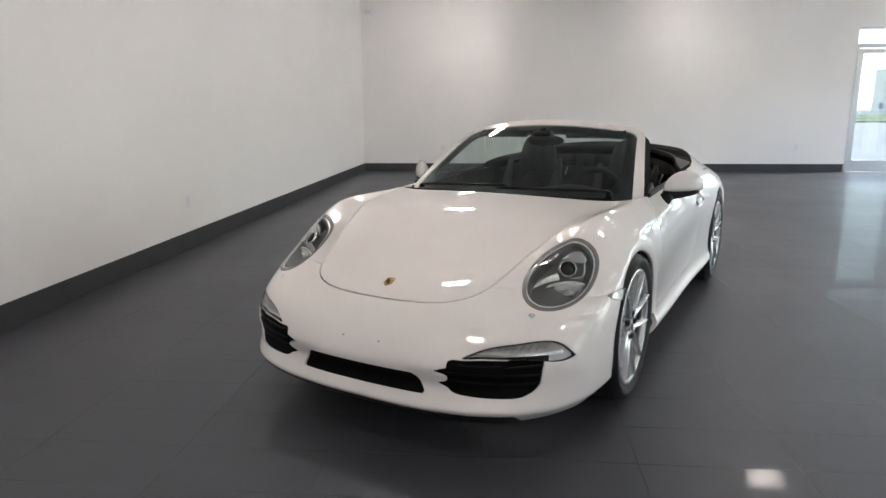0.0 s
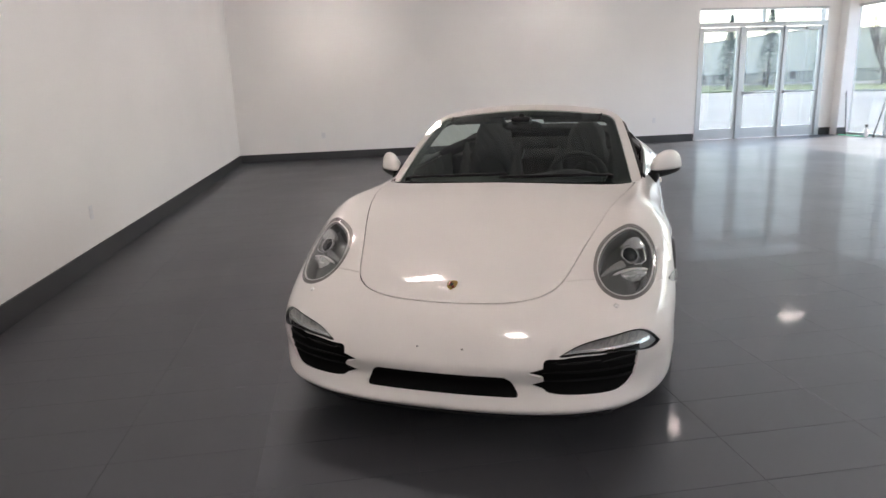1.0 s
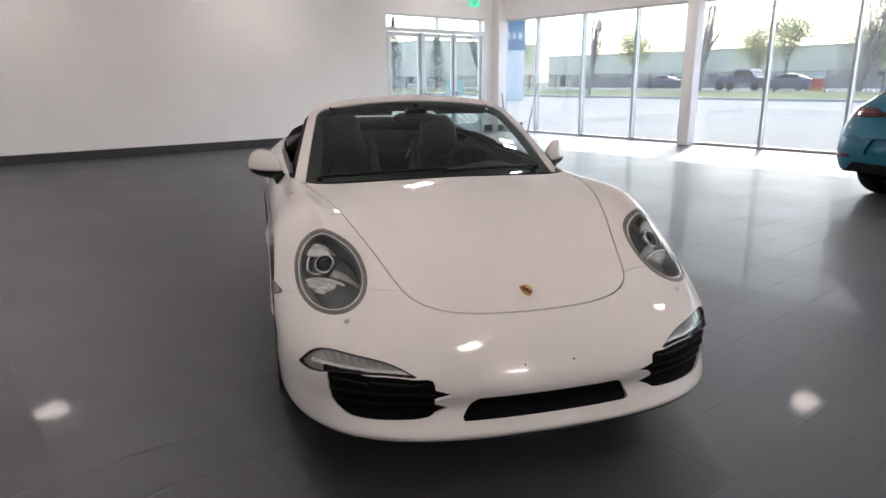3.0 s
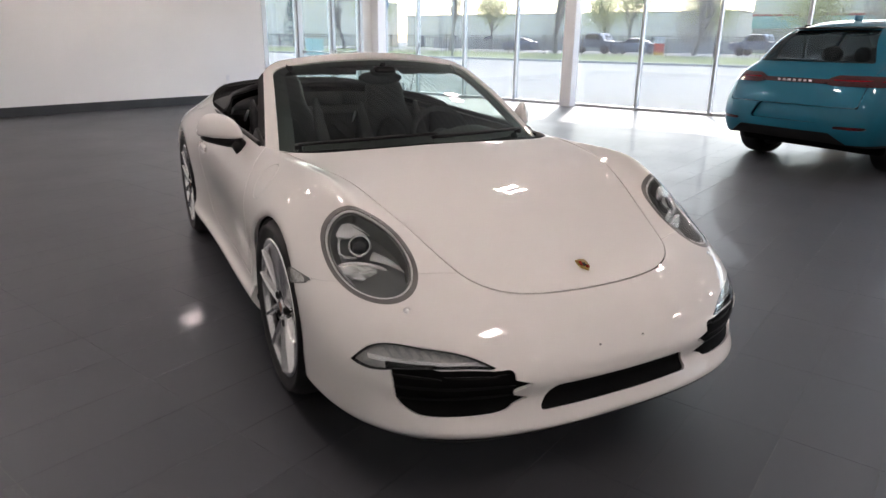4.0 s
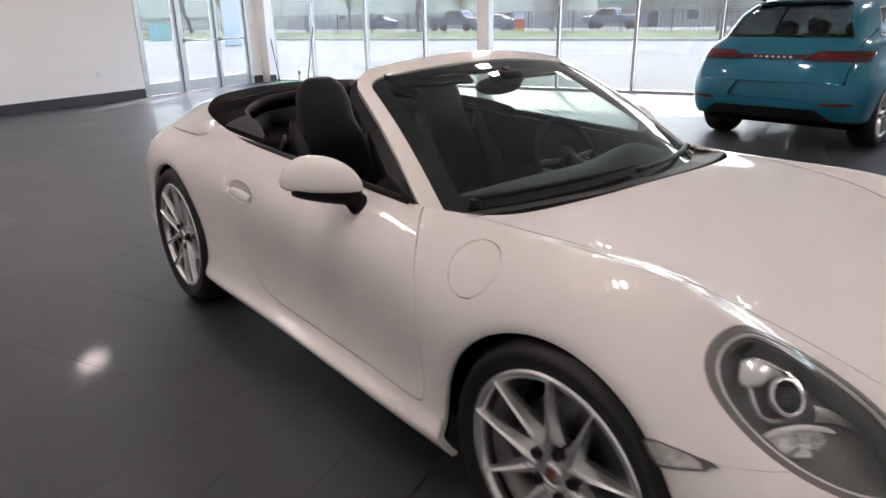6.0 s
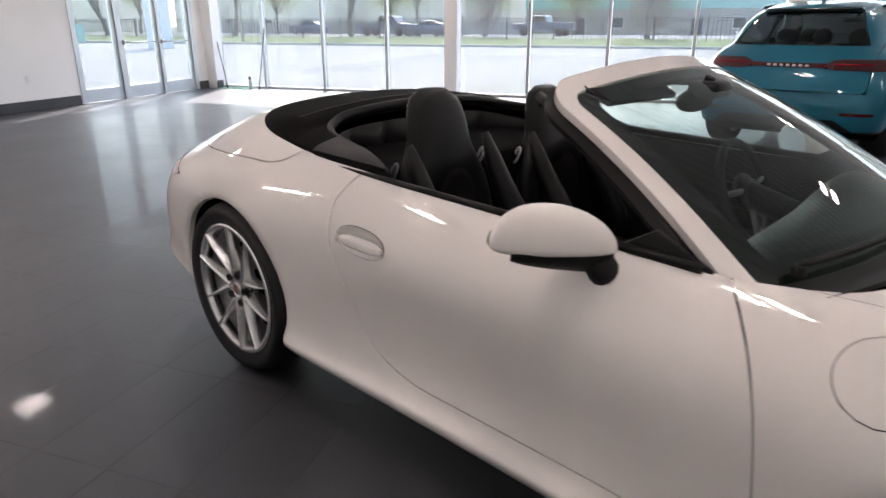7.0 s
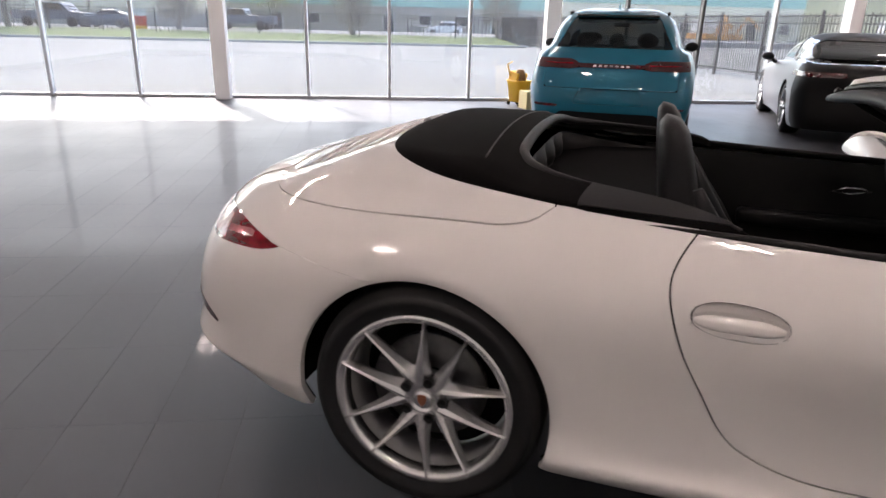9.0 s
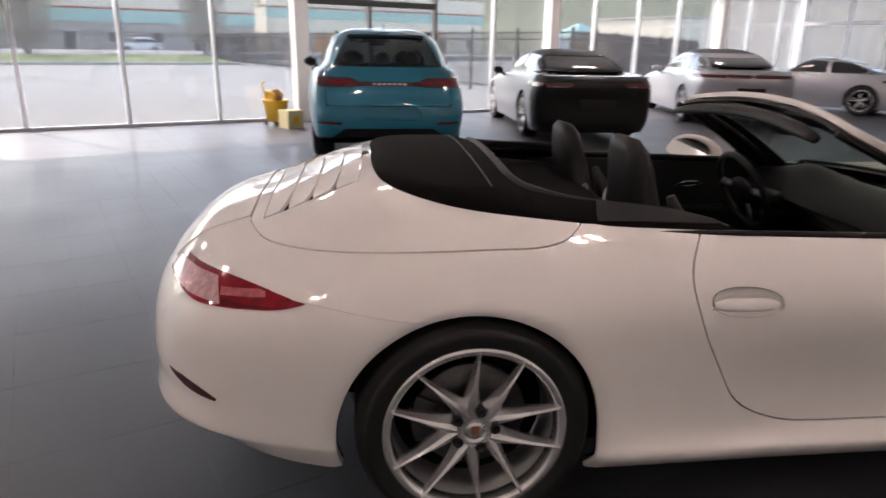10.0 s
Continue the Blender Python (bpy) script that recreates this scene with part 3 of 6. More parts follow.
def outline(points, n=90):
    """Signed way to a smooth open line in plan, above nought on its left."""
    pts = np.array(points, float)
    u = np.r_[0, np.cumsum(np.linalg.norm(np.diff(pts, axis=0), axis=1)**0.5)]
    q = spline(u, pts, np.linspace(0, u[-1], n))
    a, d = q[:-1], np.diff(q, axis=0)
    length = (d**2).sum(1)

    def field(x, y):
        best, sign = np.full(len(x), 9.0), np.ones(len(x))
        for (ax_, ay_), (dx, dy), l2 in zip(a, d, length):
            t = np.clip(((x - ax_) * dx + (y - ay_) * dy) / l2, 0, 1)
            ex, ey = x - ax_ - t * dx, y - ay_ - t * dy
            r = np.hypot(ex, ey)
            near = r < best
            best = np.where(near, r, best)
            sign = np.where(near, np.sign(dx * ey - dy * ex), sign)
        return best * sign
    return field


HOOD_LINE = outline(((-.2, -1.991), (0, -2.003), (.2, -1.991), (.3, -1.966), (.36, -1.933), (.405, -1.885), (.437, -1.812), (.487, -1.64), (.543, -1.454), (.63, -1.10), (.667, -.90), (.70, -.6), (.72, -.3)))


def hood_field(p):
    """The front lid, in plan: rounded in front, widening to the screen."""
    x, y = ax(p), p[:, 1]
    return np.where((p[:, 2] > 0.5) & (y < -0.5), HOOD_LINE(x, y), -1.0)


DOOR_LINE = outline(((-.45, 1.0), (-.49, .95), (-.592, .844), (-.655, .768), (-.70, .674), (-.724, .55), (-.738, .40), (-.740, .345), (-.728, .313), (-.69, .302), (-.45, .302), (-.2, .303), (.11, .306), (.25, .315), (.36, .348), (.437, .402),
                     (.497, .50), (.55, .593), (.587, .68), (.610, .766), (.603, .82), (.565, .885), (.50, .95), (.44, 1.0)), 150)


def door_field(p):
    """A door, from the side."""
    return np.where(ax(p) > 0.4, DOOR_LINE(p[:, 1], p[:, 2]), -1.0)


def flap_field(p):
    """The round fuel flap in one front wing."""
    q = p - np.array((-0.797, -0.892, 0.758))
    return np.where(p[:, 0] < 0, 0.082 - np.sqrt((q**2).sum(1)), -1.0)


def skew(p, c, u, o):
    """The place of each point on the plane of two skew half axes."""
    c, u, o = (np.array(v, float) for v in (c, u, o))
    q = np.stack([ax(p), p[:, 1], p[:, 2]], 1) - c
    m = np.linalg.pinv(np.stack([u, o], 1))
    ab = q @ m.T
    away = q @ (np.cross(u, o) / np.linalg.norm(np.cross(u, o)))
    return ab[:, 0], ab[:, 1], away


LAMP_C, LAMP_U, LAMP_O = (0.666, -1.685, 0.669), (0.018, 0.178, 0.111), (0.121, 0.044, -0.027)


def lamp_field(p):
    """A headlight: an ellipse laid over the wing."""
    a, b, away = skew(p, LAMP_C, LAMP_U, LAMP_O)
    b = b * (1 - .16 * np.clip(a, 0, 1)**2)
    return np.where(np.abs(away) < 0.2, 1 - np.sqrt(a**2 + b**2), -1.0)


DRL_TOP = curve((.43, .464, .508, .633, .711, .764, .795), (.409, .428, .447, .469, .473, .447, .409))
DRL_LOW = curve((.43, .50, .589, .68, .725, .77, .795), (.409, .417, .418, .413, .405, .401, .411))


def drl_field(p):
    """The slim lamp over each side intake, in front view."""
    x, z = ax(p), p[:, 2]
    return np.where((p[:, 1] < -1.7) & (x > .42) & (x < .80), np.minimum(DRL_TOP(x) - z, z - DRL_LOW(x)), -1.0)


IN_OUT = curve((.25, .27, .285, .30, .34, .41, .45), (.60, .645, .674, .690, .705, .712, .712))
IN_LOW = curve((.35, .375, .40, .44, .52, .62, .72), (.312, .290, .277, .270, .267, .268, .278))


def intake_field(p):
    """The black side intake, in front view."""
    x, z = ax(p), p[:, 2]
    top = np.where(x < .60, DRL_LOW(np.clip(x, .45, .7)) - 0.004, .4165)
    fins = 0.060 * np.clip(1 - np.abs(z - .357) / .019, 0, 1) + 0.050 * np.clip(1 - np.abs(z - .305) / .017, 0, 1)
    low = np.where(x < .385, .287, IN_LOW(x))
    d = np.minimum(np.minimum(IN_OUT(z) - x, (x - 0.386 + fins) * .6), np.minimum(top - z, z - low))
    return np.where(p[:, 1] < -1.6, d, -1.0)


def mid_intake(p):
    x, z = ax(p), p[:, 2]
    wide = .300 - .55 * (z - .262)
    q = np.clip(np.stack([x - wide + .018, np.abs(z - .297) - .040 + .018], 1), 0, None)
    d = 0.018 - np.hypot(q[:, 0], q[:, 1])
    return np.where(p[:, 1] < -1.9, d, -1.0)


def lip_field(p):
    return np.where(p[:, 1] < -1.6, np.minimum(0.186 + 0.012 * np.clip((ax(p) - .2) / .4, 0, 1) - p[:, 2], (.625 - ax(p)) * .35), -1)


SEAM_F = curve((-2.1, -1.85, -1.80, -1.70, -1.61, -1.45, -1.2), (.616, .617, .620, .596, .580, .572, .565))


def seam_front(p):
    """The joint between bumper and wings: above nought on the bumper."""
    y, z = p[:, 1], p[:, 2]
    return np.where(y < -1.2, np.minimum(SEAM_F(y) - z, -1.20 - y), -1.0)


def side_lamp(p):
    y, z = p[:, 1], p[:, 2]
    s = (y + 1.606) / 0.155
    half = .031 * np.sign(s) * np.abs(np.clip(s, -.2, 1.1))**0.75
    return np.where((ax(p) > .7) & (y < -1.3) & (arches(p) > -.03), np.minimum(arches(p), half - np.abs(z - .574 + .019 * s)), -1.0)


SEAM_R = curve((1.1, 1.366, 1.53, 1.685, 1.80, 1.95, 2.1, 2.4), (.67, .694, .711, .736, .742, .745, .745, .745))


def seam_rear(p):
    y, z = p[:, 1], p[:, 2]
    return np.where(y > 1.2, SEAM_R(y) - z, -1.0)


TAIL_TOP = curve((1.60, 1.686, 1.787, 1.889, 1.99, 2.2), (.722, .7345, .757, .772, .776, .776))
TAIL_LOW = curve((1.60, 1.686, 1.754, 1.831, 1.944, 2.03, 2.08, 2.2), (.740, .7335, .718, .711, .702, .701, .712, .73))


def tail_field(p):
    """A tail lamp: a drawn-out leaf round the rear corner."""
    x, y, z = ax(p), p[:, 1], p[:, 2]
    return np.where((y > 1.62) & (x > 0.40), np.minimum(np.minimum(TAIL_TOP(y) - z, z - TAIL_LOW(y)), x - 0.44), -1.0)


def reflector(p):
    x, y, z = ax(p), p[:, 1], p[:, 2]
    s = (y - 1.943) / 0.115
    return np.where((y > 1.9) & (x > .5), 0.015 * np.sign(s) * np.abs(np.clip(s * 1.6, -.1, 1))**.7 - np.abs(z - 0.434 - 0.040 * s) - 0.03 * np.clip(s - 1, 0, 2), -1.0)


LID_SIDE = curve((.88, .92, .945, .993, 1.04, 1.12, 1.27, 1.50, 1.67, 1.786, 1.85, 1.90, 2.3), (.69, .728, .752, .773, .781, .782, .775, .745, .695, .63, .545, .40, .0))


def lid_field(p):
    """The engine lid with the cover of the roof box, in plan."""
    x, y = ax(p), p[:, 1]
    return np.where((p[:, 2] > 0.7) & (y < 2.0), np.minimum(np.minimum(LID_SIDE(y) - x, y - 0.915), 1.89 - y), -1.0)


def grille_field(p):
    x, y = ax(p), p[:, 1]
    return np.where(p[:, 2] > .75, np.minimum(np.minimum(0.462 - 0.14 * np.clip(1.853 - y, 0, 1) - x, y - 1.535 - .10 * x**2), 1.845 - y), -1.0)


HANDLE_C, HANDLE_U, HANDLE_O = (.857, .447, .715), (0, .109, .007), (0, -.004, .042)


def handle_field(p):
    a, b, away = skew(p, HANDLE_C, HANDLE_U, HANDLE_O)
    return np.where((np.abs(away) < .06), 1 - (np.abs(a)**2.3 + np.abs(b)**2.3)**(1 / 2.3), -1.0)


class Sheet(Skin):
    """A skin over one smooth sheet: place(a, b) for a from -1 to 1 and b from 0 to 1."""

    def __init__(self, place, a0, a1, b0, b1, na=60, nb=40):
        a, b = np.meshgrid(np.linspace(a0, a1, na), np.linspace(b0, b1, nb))
        self.ab = np.stack([a.ravel(), b.ravel()], 1)
        self.p = np.stack(place(a.ravel(), b.ravel()), 1)
        i, j = np.meshgrid(np.arange(nb - 1), np.arange(na - 1), indexing="ij")
        self.f = np.stack([i * na + j, i * na + j + 1, (i + 1) * na + j + 1, (i + 1) * na + j], -1).reshape(-1, 4)
        e = self.p[self.f]
        nrm, acc = np.cross(e[:, 2] - e[:, 0], e[:, 3] - e[:, 1]), np.zeros_like(self.p)
        for c in range(4):
            np.add.at(acc, self.f[:, c], nrm)
        self.n = acc / (np.linalg.norm(acc, axis=1, keepdims=True) + 1e-12)


def side_at(y, z):
    """How far out the door skin lies near its handle."""
    near = (np.abs(skin.p[:, 1] - .447) < .17) & (np.abs(skin.p[:, 2] - .715) < .08) & (skin.p[:, 0] > .6)
    q = skin.p[near]
    base = lambda u, w: np.stack([np.ones_like(u), u, w, u * u, u * w, w * w, w**3], 1)
    k = np.linalg.lstsq(base(q[:, 1] - .447, q[:, 2] - .715), q[:, 0], rcond=None)[0]
    return base(y - .447, z - .715) @ k


NOSE = skin.p[(skin.p[:, 0] > .40) & (skin.p[:, 0] < .80) & (skin.p[:, 2] > .39) & (skin.p[:, 2] < .50) & (skin.p[:, 1] < -1.7)]


def nose_terms(x, z):
    u, w = np.atleast_1d(x) - .6, np.atleast_1d(z) - .44
    return np.stack([u**i * w**j for i in range(6) for j in range(3)], 1)


NOSE_K = np.linalg.lstsq(nose_terms(NOSE[:, 0], NOSE[:, 2]), NOSE[:, 1], rcond=None)[0]


def nose_at(x, z):
    """How far ahead the skin lies at the slim lamps."""
    return float((nose_terms(x, z) @ NOSE_K)[0])


def handle_patch(sd, kind):
    c, u, o = (np.array(v) for v in (HANDLE_C, HANDLE_U, HANDLE_O))

    def round_place(a, b, grow, deep):
        # b goes from the middle to the rim, a round it
        co, si = np.cos(a), np.sin(a)
        r = b * grow * (np.abs(co)**2.3 + np.abs(si)**2.3)**(-1 / 2.3)
        y, z = c[1] + u[1] * r * co + o[1] * r * si, c[2] + u[2] * r * co + o[2] * r * si
        return sd * (side_at(y, z) + deep(b, si * r)), y, z

    def grip(a, b):
        # a along the grip, b over it
        w = (b - .5) * 2
        h = .46 * (1 - .7 * np.abs(a)**4)
        s, t = a * .93, w * h - .20 - .10 * a
        y, z = c[1] + u[1] * s + o[1] * t, c[2] + u[2] * s + o[2] * t
        return sd * (side_at(y, z) + .013 * (1 - w**4) * (1 - .8 * a**4) - .003), y, z

    if kind == 0:
        place = lambda a, b: round_place(a, b, 1.012, lambda r, t: .0008 + 0 * r)
        return Sheet(place, 0, sd * 2 * math.pi, .982, 1, 61, 3)
    if kind == 1:
        place = lambda a, b: round_place(a, b, .972, lambda r, t: -.017 * np.clip(1 - r**2.4, 0, 1)**.8)
        return Sheet(place, 0, sd * 2 * math.pi, .02, 1, 61, 14)
    return Sheet(grip, -1, 1, 1 if sd > 0 else 0, 0 if sd > 0 else 1, 30, 12)


def neg(f, gap=0.0):
    return lambda p: -f(p) - gap


def inset(f, gap):
    return lambda p: f(p) - gap


G = 0.0021
closed = neg(opening)
sides = (-1, 1)
skin.panel("hood", M_PAINT, car, inset(hood_field, G), closed)
for sd in sides:
    roll_arch(skin.panel("front_wing", M_PAINT, car, arches, closed, neg(hood_field, G), neg(door_field, G), lambda p: -0.3 - p[:, 1], neg(seam_front, .0003), neg(lamp_field), neg(side_lamp), neg(flap_field, .0026), side=sd))
    door = skin.panel("door", M_PAINT, car, inset(door_field, G), closed, arches, neg(handle_field, 0.0), side=sd)
    roll_arch(skin.panel("rear_quarter", M_PAINT, car, arches, closed, neg(door_field, G), lambda p: p[:, 1] + 0.3, neg(lid_field, G), neg(seam_rear, .0003), neg(tail_field), side=sd))
    skin.panel("sill", M_PAINT, car, arches, lambda p: 0.295 - p[:, 2], lambda p: -0.3 - p[:, 1], lambda p: p[:, 1] + 1.0, neg(door_field, G), offset=-0.001, side=sd)
    # handle: a shallow dish with a grip across it
    handle_patch(sd, 0).panel("handle_rim", M_RIM, door, lambda p: np.ones(len(p)), thick=0, label="thin dark joint round the handle dish")
    handle_patch(sd, 1).panel("handle_bowl", M_PAINT, door, lambda p: np.ones(len(p)), thick=0, label="white dished recess behind the door handle")
    handle_patch(sd, 2).panel("door_handle", M_PAINT, door, lambda p: np.ones(len(p)), thick=0.012, label="white door handle grip")
    skin.panel("headlight_rim", M_TRIMRING, car, lamp_field, lambda p: 0.092 - lamp_field(p), offset=-0.001, side=sd, thick=0.02, label="grey trim ring round the headlight")
    skin.panel("fog_lamp", M_LENS, car, drl_field, offset=0.0, side=sd, thick=0, label="clear lens of the slim front lamp")
    skin.panel("fog_lamp_bowl", M_FROST, car, drl_field, offset=-0.016, side=sd, thick=0, label="grey reflector of the slim front lamp")
    skin.panel("fog_lamp_edge", M_BLACK, car, drl_field, lambda p: 0.0019 - drl_field(p), offset=-0.001, side=sd, thick=0.016, label="dark edge of the slim front lamp")
    skin.panel("side_marker", M_LENS, car, side_lamp, offset=0.003, side=sd, thick=0.01, label="clear side marker lamp")
    skin.panel("marker_edge", M_RIM, car, side_lamp, lambda p: .0026 - side_lamp(p), offset=.0035, side=sd, thick=.006, label="dark edge of the side marker lamp")
    skin.panel("side_marker_bowl", M_MARK, car, side_lamp, offset=-0.003, side=sd, thick=0, label="silver back of the side marker lamp")
    skin.panel("tail_lamp", M_TAIL, car, tail_field, offset=0.004, side=sd, thick=0.02, label="red wraparound tail lamp")
    # bright highlights on the red lens, put on as pale pink panels
    skin.panel("highlight_streak", M_PINK, car, lambda p: tail_field(p) - .006, lambda p: .0085 - np.abs(p[:, 2] - .740 + .10 * (p[:, 1] - 1.9)), lambda p: p[:, 1] - 1.80, lambda p: 1.93 - p[:, 1], offset=0.0055, side=sd, thick=0.004, label="pale highlight painted across the tail lamp")
    skin.panel("lamp_shade", M_TAILM, car, lambda p: tail_field(p) - .004, lambda p: .722 + .02 * (p[:, 1] - 1.9) - p[:, 2], lambda p: 1.925 - p[:, 1], offset=0.0048, side=sd, thick=0.002, label="darker red lower part of the tail lamp")
    skin.panel("highlight_end", M_PINK_END, car, lambda p: tail_field(p) - .007, lambda p: p[:, 1] - 1.938 - .25 * (p[:, 2] - .74), lambda p: .027 - np.abs(p[:, 2] - .737), offset=0.0055, side=sd, thick=0.004, label="pale pink end of the tail lamp with painted highlight")
    skin.panel("rear_reflector", M_TAILD, car, reflector, offset=0.002, side=sd, thick=0.01, label="dark red rear reflector")
skin.panel("fuel_flap", M_PAINT, car, flap_field)
roll_arch(skin.panel("front_bumper", M_PAINT, car, inset(seam_front, .0003), arches, neg(hood_field, G), neg(lamp_field), neg(drl_field, 0.001), neg(intake_field), neg(mid_intake), neg(lip_field), neg(side_lamp), thick=0.010))
roll_arch(skin.panel("rear_bumper", M_PAINT, car, inset(seam_rear, .0003), arches, neg(tail_field), thick=0.02))
skin.panel("rear_spoiler", M_PAINT, car, neg(lid_field, G), neg(seam_rear, .0003), lambda p: 0.40 - ax(p), lambda p: p[:, 1] - 1.0, closed, offset=0.004)
skin.panel("engine_lid", M_PAINT, car, inset(lid_field, G), closed, neg(grille_field))
skin.panel("grille_well", M_VOID, car, inset(grille_field, -.01), offset=-0.025, thick=0)
# louvres: each one rises towards its front edge
for k in range(4):
    yk = 1.572 + 0.0755 * k
    slat = skin.panel("grille_slat", M_PAINT, car, inset(grille_field, 0.003), lambda p, yk=yk: 0.0384 - .014 * np.abs(p[:, 0] / .44)**7 - np.abs(p[:, 1] - yk - .10 * ax(p)**2), offset=0.001, thick=0.012)
    for v in slat.data.vertices:
        d = (v.co.y - yk - .10 * v.co.x**2) / .037
        v.co.z += .0045 * (1 - d) * (1 - .5 * (v.co.x / .44)**2)
bm = bmesh.new()
bmesh.ops.create_uvsphere(bm, u_segments=20, v_segments=10, radius=1)
bmesh.ops.scale(bm, vec=(.030, .016, .010), verts=bm.verts)
part("lid_stud", bm, M_RIM, car, "small grey stud on the engine lid", True).location = (0, 1.525, 1.006)
# added black sheet that gives the panel gaps their shade
skin.panel("gap_backing", M_VOID, car, arches, closed, neg(lamp_field), offset=-0.034, thick=0, label="black sheet added behind the panels to darken the gaps")
for x, y, z in ((-.084, -2.134, .425), (.088, -2.134, .425)):
    part("parking_sensor", lathe([(.001, .002), (.0045, .0015), (.006, 0), (.006, -.006)], 14, "Z"), M_RIM, car, "small round sensor in the bumper", True).matrix_local = Matrix.Translation((x, y - .001, z)) @ pose(0, 0, 0, 75, 0, 0)
skin.panel("front_lip", M_BLACK, car, lip_field, lambda p: p[:, 2] - .10, offset=0.004, label="black plastic front lip")
skin.panel("intake_liner", M_MESH, car, inset(mid_intake, -.012), offset=-0.0105, thick=0.02, label="black mesh behind the bumper intake")
for sd in sides:
    skin.panel("intake_liner", M_MESH, car, inset(intake_field, -.012), offset=-0.0105, side=sd, thick=0.02, label="black mesh behind the bumper intake")
    # slats across the side intakes
    for k in range(3):
        zk = 0.318 + 0.037 * k
        skin.panel("intake_slat", M_SLAT, car, lambda p: np.where(p[:, 1] < -1.7, np.minimum(IN_OUT(p[:, 2]) + .005 - ax(p), ax(p) - 0.375), -1), lambda p, zk=zk: 0.0045 * np.clip((ax(p) - .37) / .06, 0, 1) - np.abs(p[:, 2] - zk), lambda p: p[:, 2] - IN_LOW(ax(p)) - .004, offset=-0.006, side=sd, thick=0.006)


# windscreen and its frame
def screen_place(a, b):
    half = 0.685 + (0.555 - 0.685) * b
    y0, z0 = -0.80 + 0.20 * a**2, 0.868 - 0.034 * a**2
    y1, z1 = -0.075 + 0.055 * a**2, 1.222 - 0.052 * a**2
    arc = 0.020 * np.sin(np.pi * np.clip(b, 0, 1))
    return a * half, y0 + (y1 - y0) * b - arc * 0.45, z0 + (z1 - z0) * b + arc * 0.9


screen = Sheet(screen_place, -1.16, 1.16, -0.06, 1.12, 210, 130)


def glass_edge(grow, grow_top=None, r=0.10):
    """Above nought inside the rounded outline of the glass, widened at the pillars and at the top."""
    def field(p):
        a, b = screen.ab[:, 0], screen.ab[:, 1]
        qa = np.clip(np.abs(a) - (0.965 + grow - r), 0, None) / r
        qb = np.clip(b - (0.94 + (grow if grow_top is None else grow_top) - r), 0, None) / r
        return (1 - np.hypot(qa, qb)) * r
    return field


screen.panel("windscreen", M_SCREEN, car, glass_edge(0.02), thick=0, label="greenish windscreen glass")
screen.panel("screen_border", M_BLACK, car, glass_edge(0.03), neg(glass_edge(-0.082, -.035)), offset=-0.006, thick=0, label="black printed border of the windscreen")
screen.panel("screen_base", M_BLACK, car, glass_edge(0.03), lambda p: 0.05 - screen.ab[:, 1], offset=-0.004, thick=0, label="black lower border of the windscreen")
screen.panel("windscreen_frame", M_PAINT, car, neg(glass_edge(0.012)), glass_edge(0.090, .105, .17), offset=0.004, thick=0.022)
screen.panel("frame_lining", M_BLACK, car, neg(glass_edge(-0.02)), glass_edge(0.145, .102, .17), offset=-0.022, thick=0.014, label="black inner lining and seal of the screen frame")
# header of the frame inside, with sun visors and the mirror
bm = bmesh.new()
add_tube(bm, [(x, 0.015 + 0.05 * (x / .5)**2, 1.168 - 0.040 * (x / .5)**2) for x in np.linspace(-.50, .50, 21)], [.010, .014, .017] + [0.018] * 15 + [.017, .014, .010], 12, squash=1.5)
part("header_rail", bm, M_BLACK, car, "black padded header rail", True)
for sd in sides:
    part("sun_visor", prism([(-.17, -.05), (.17, -.05), (.185, .03), (.16, .065), (-.16, .065), (-.185, .03)], -0.008, 0.008, pose(sd * .30, -.10, 1.158, 24, 0, sd * 4), 0.004), M_LEATHER, car, "black sun visor", True)
bm = bmesh.new()
bmesh.ops.create_uvsphere(bm, u_segments=28, v_segments=16, radius=1)
bmesh.ops.scale(bm, vec=(0.125, 0.028, 0.036), verts=bm.verts)
bmesh.ops.transform(bm, matrix=pose(0, -0.16, 1.115, -8, 0, 0), verts=bm.verts)
rear_mirror = part("rear_view_mirror", bm, M_BLACK, car, "black rear-view mirror under the header", True)
part("mirror_stalk", tube([(0, -.165, 1.13), (0, -.19, 1.165), (0, -.20, 1.185)], 0.016), M_BLACK, rear_mirror)
part("sensor_box", box(-.06, -.25, 1.125, .06, -.15, 1.175, .02), M_BLACK, rear_mirror, "", True)

# wipers at the foot of the screen
for x0, x1 in ((-.60, .02), (-.02, .56)):
    pts = []
    for k in range(15):
        x = x0 + (x1 - x0) * k / 14
        a = x / 0.68
        pts.append((x, -0.835 + 0.205 * a**2 + 0.03 * k / 14, 0.874 - 0.03 * a**2 + 0.012 + .012 * k / 14))
    w = part("wiper", tube(pts, 0.008, 8), M_BLACK, car, "black wiper arm and blade", True)
    part("wiper_pivot", lathe([(0.001, .0), (.016, .0), (.018, -.02), (.001, -.02)], 16, "Z"), M_BLACK, w).location = pts[-1] if x0 > -.3 else pts[0]
bm = bmesh.new()
cowl = Sheet(lambda a, b: (a * .70, -0.905 + 0.115 * np.abs(a)**2.4 + (b) * 0.14 + .03 * a**2, .869 - 0.022 * a**2 - 0.03 * b), -1, 1, 0, 1, 60, 6)
cowl.panel("cowl_grille", M_BLACK, car, lambda p: np.ones(len(p)), thick=0.01, label="black plastic cowl under the wipers")
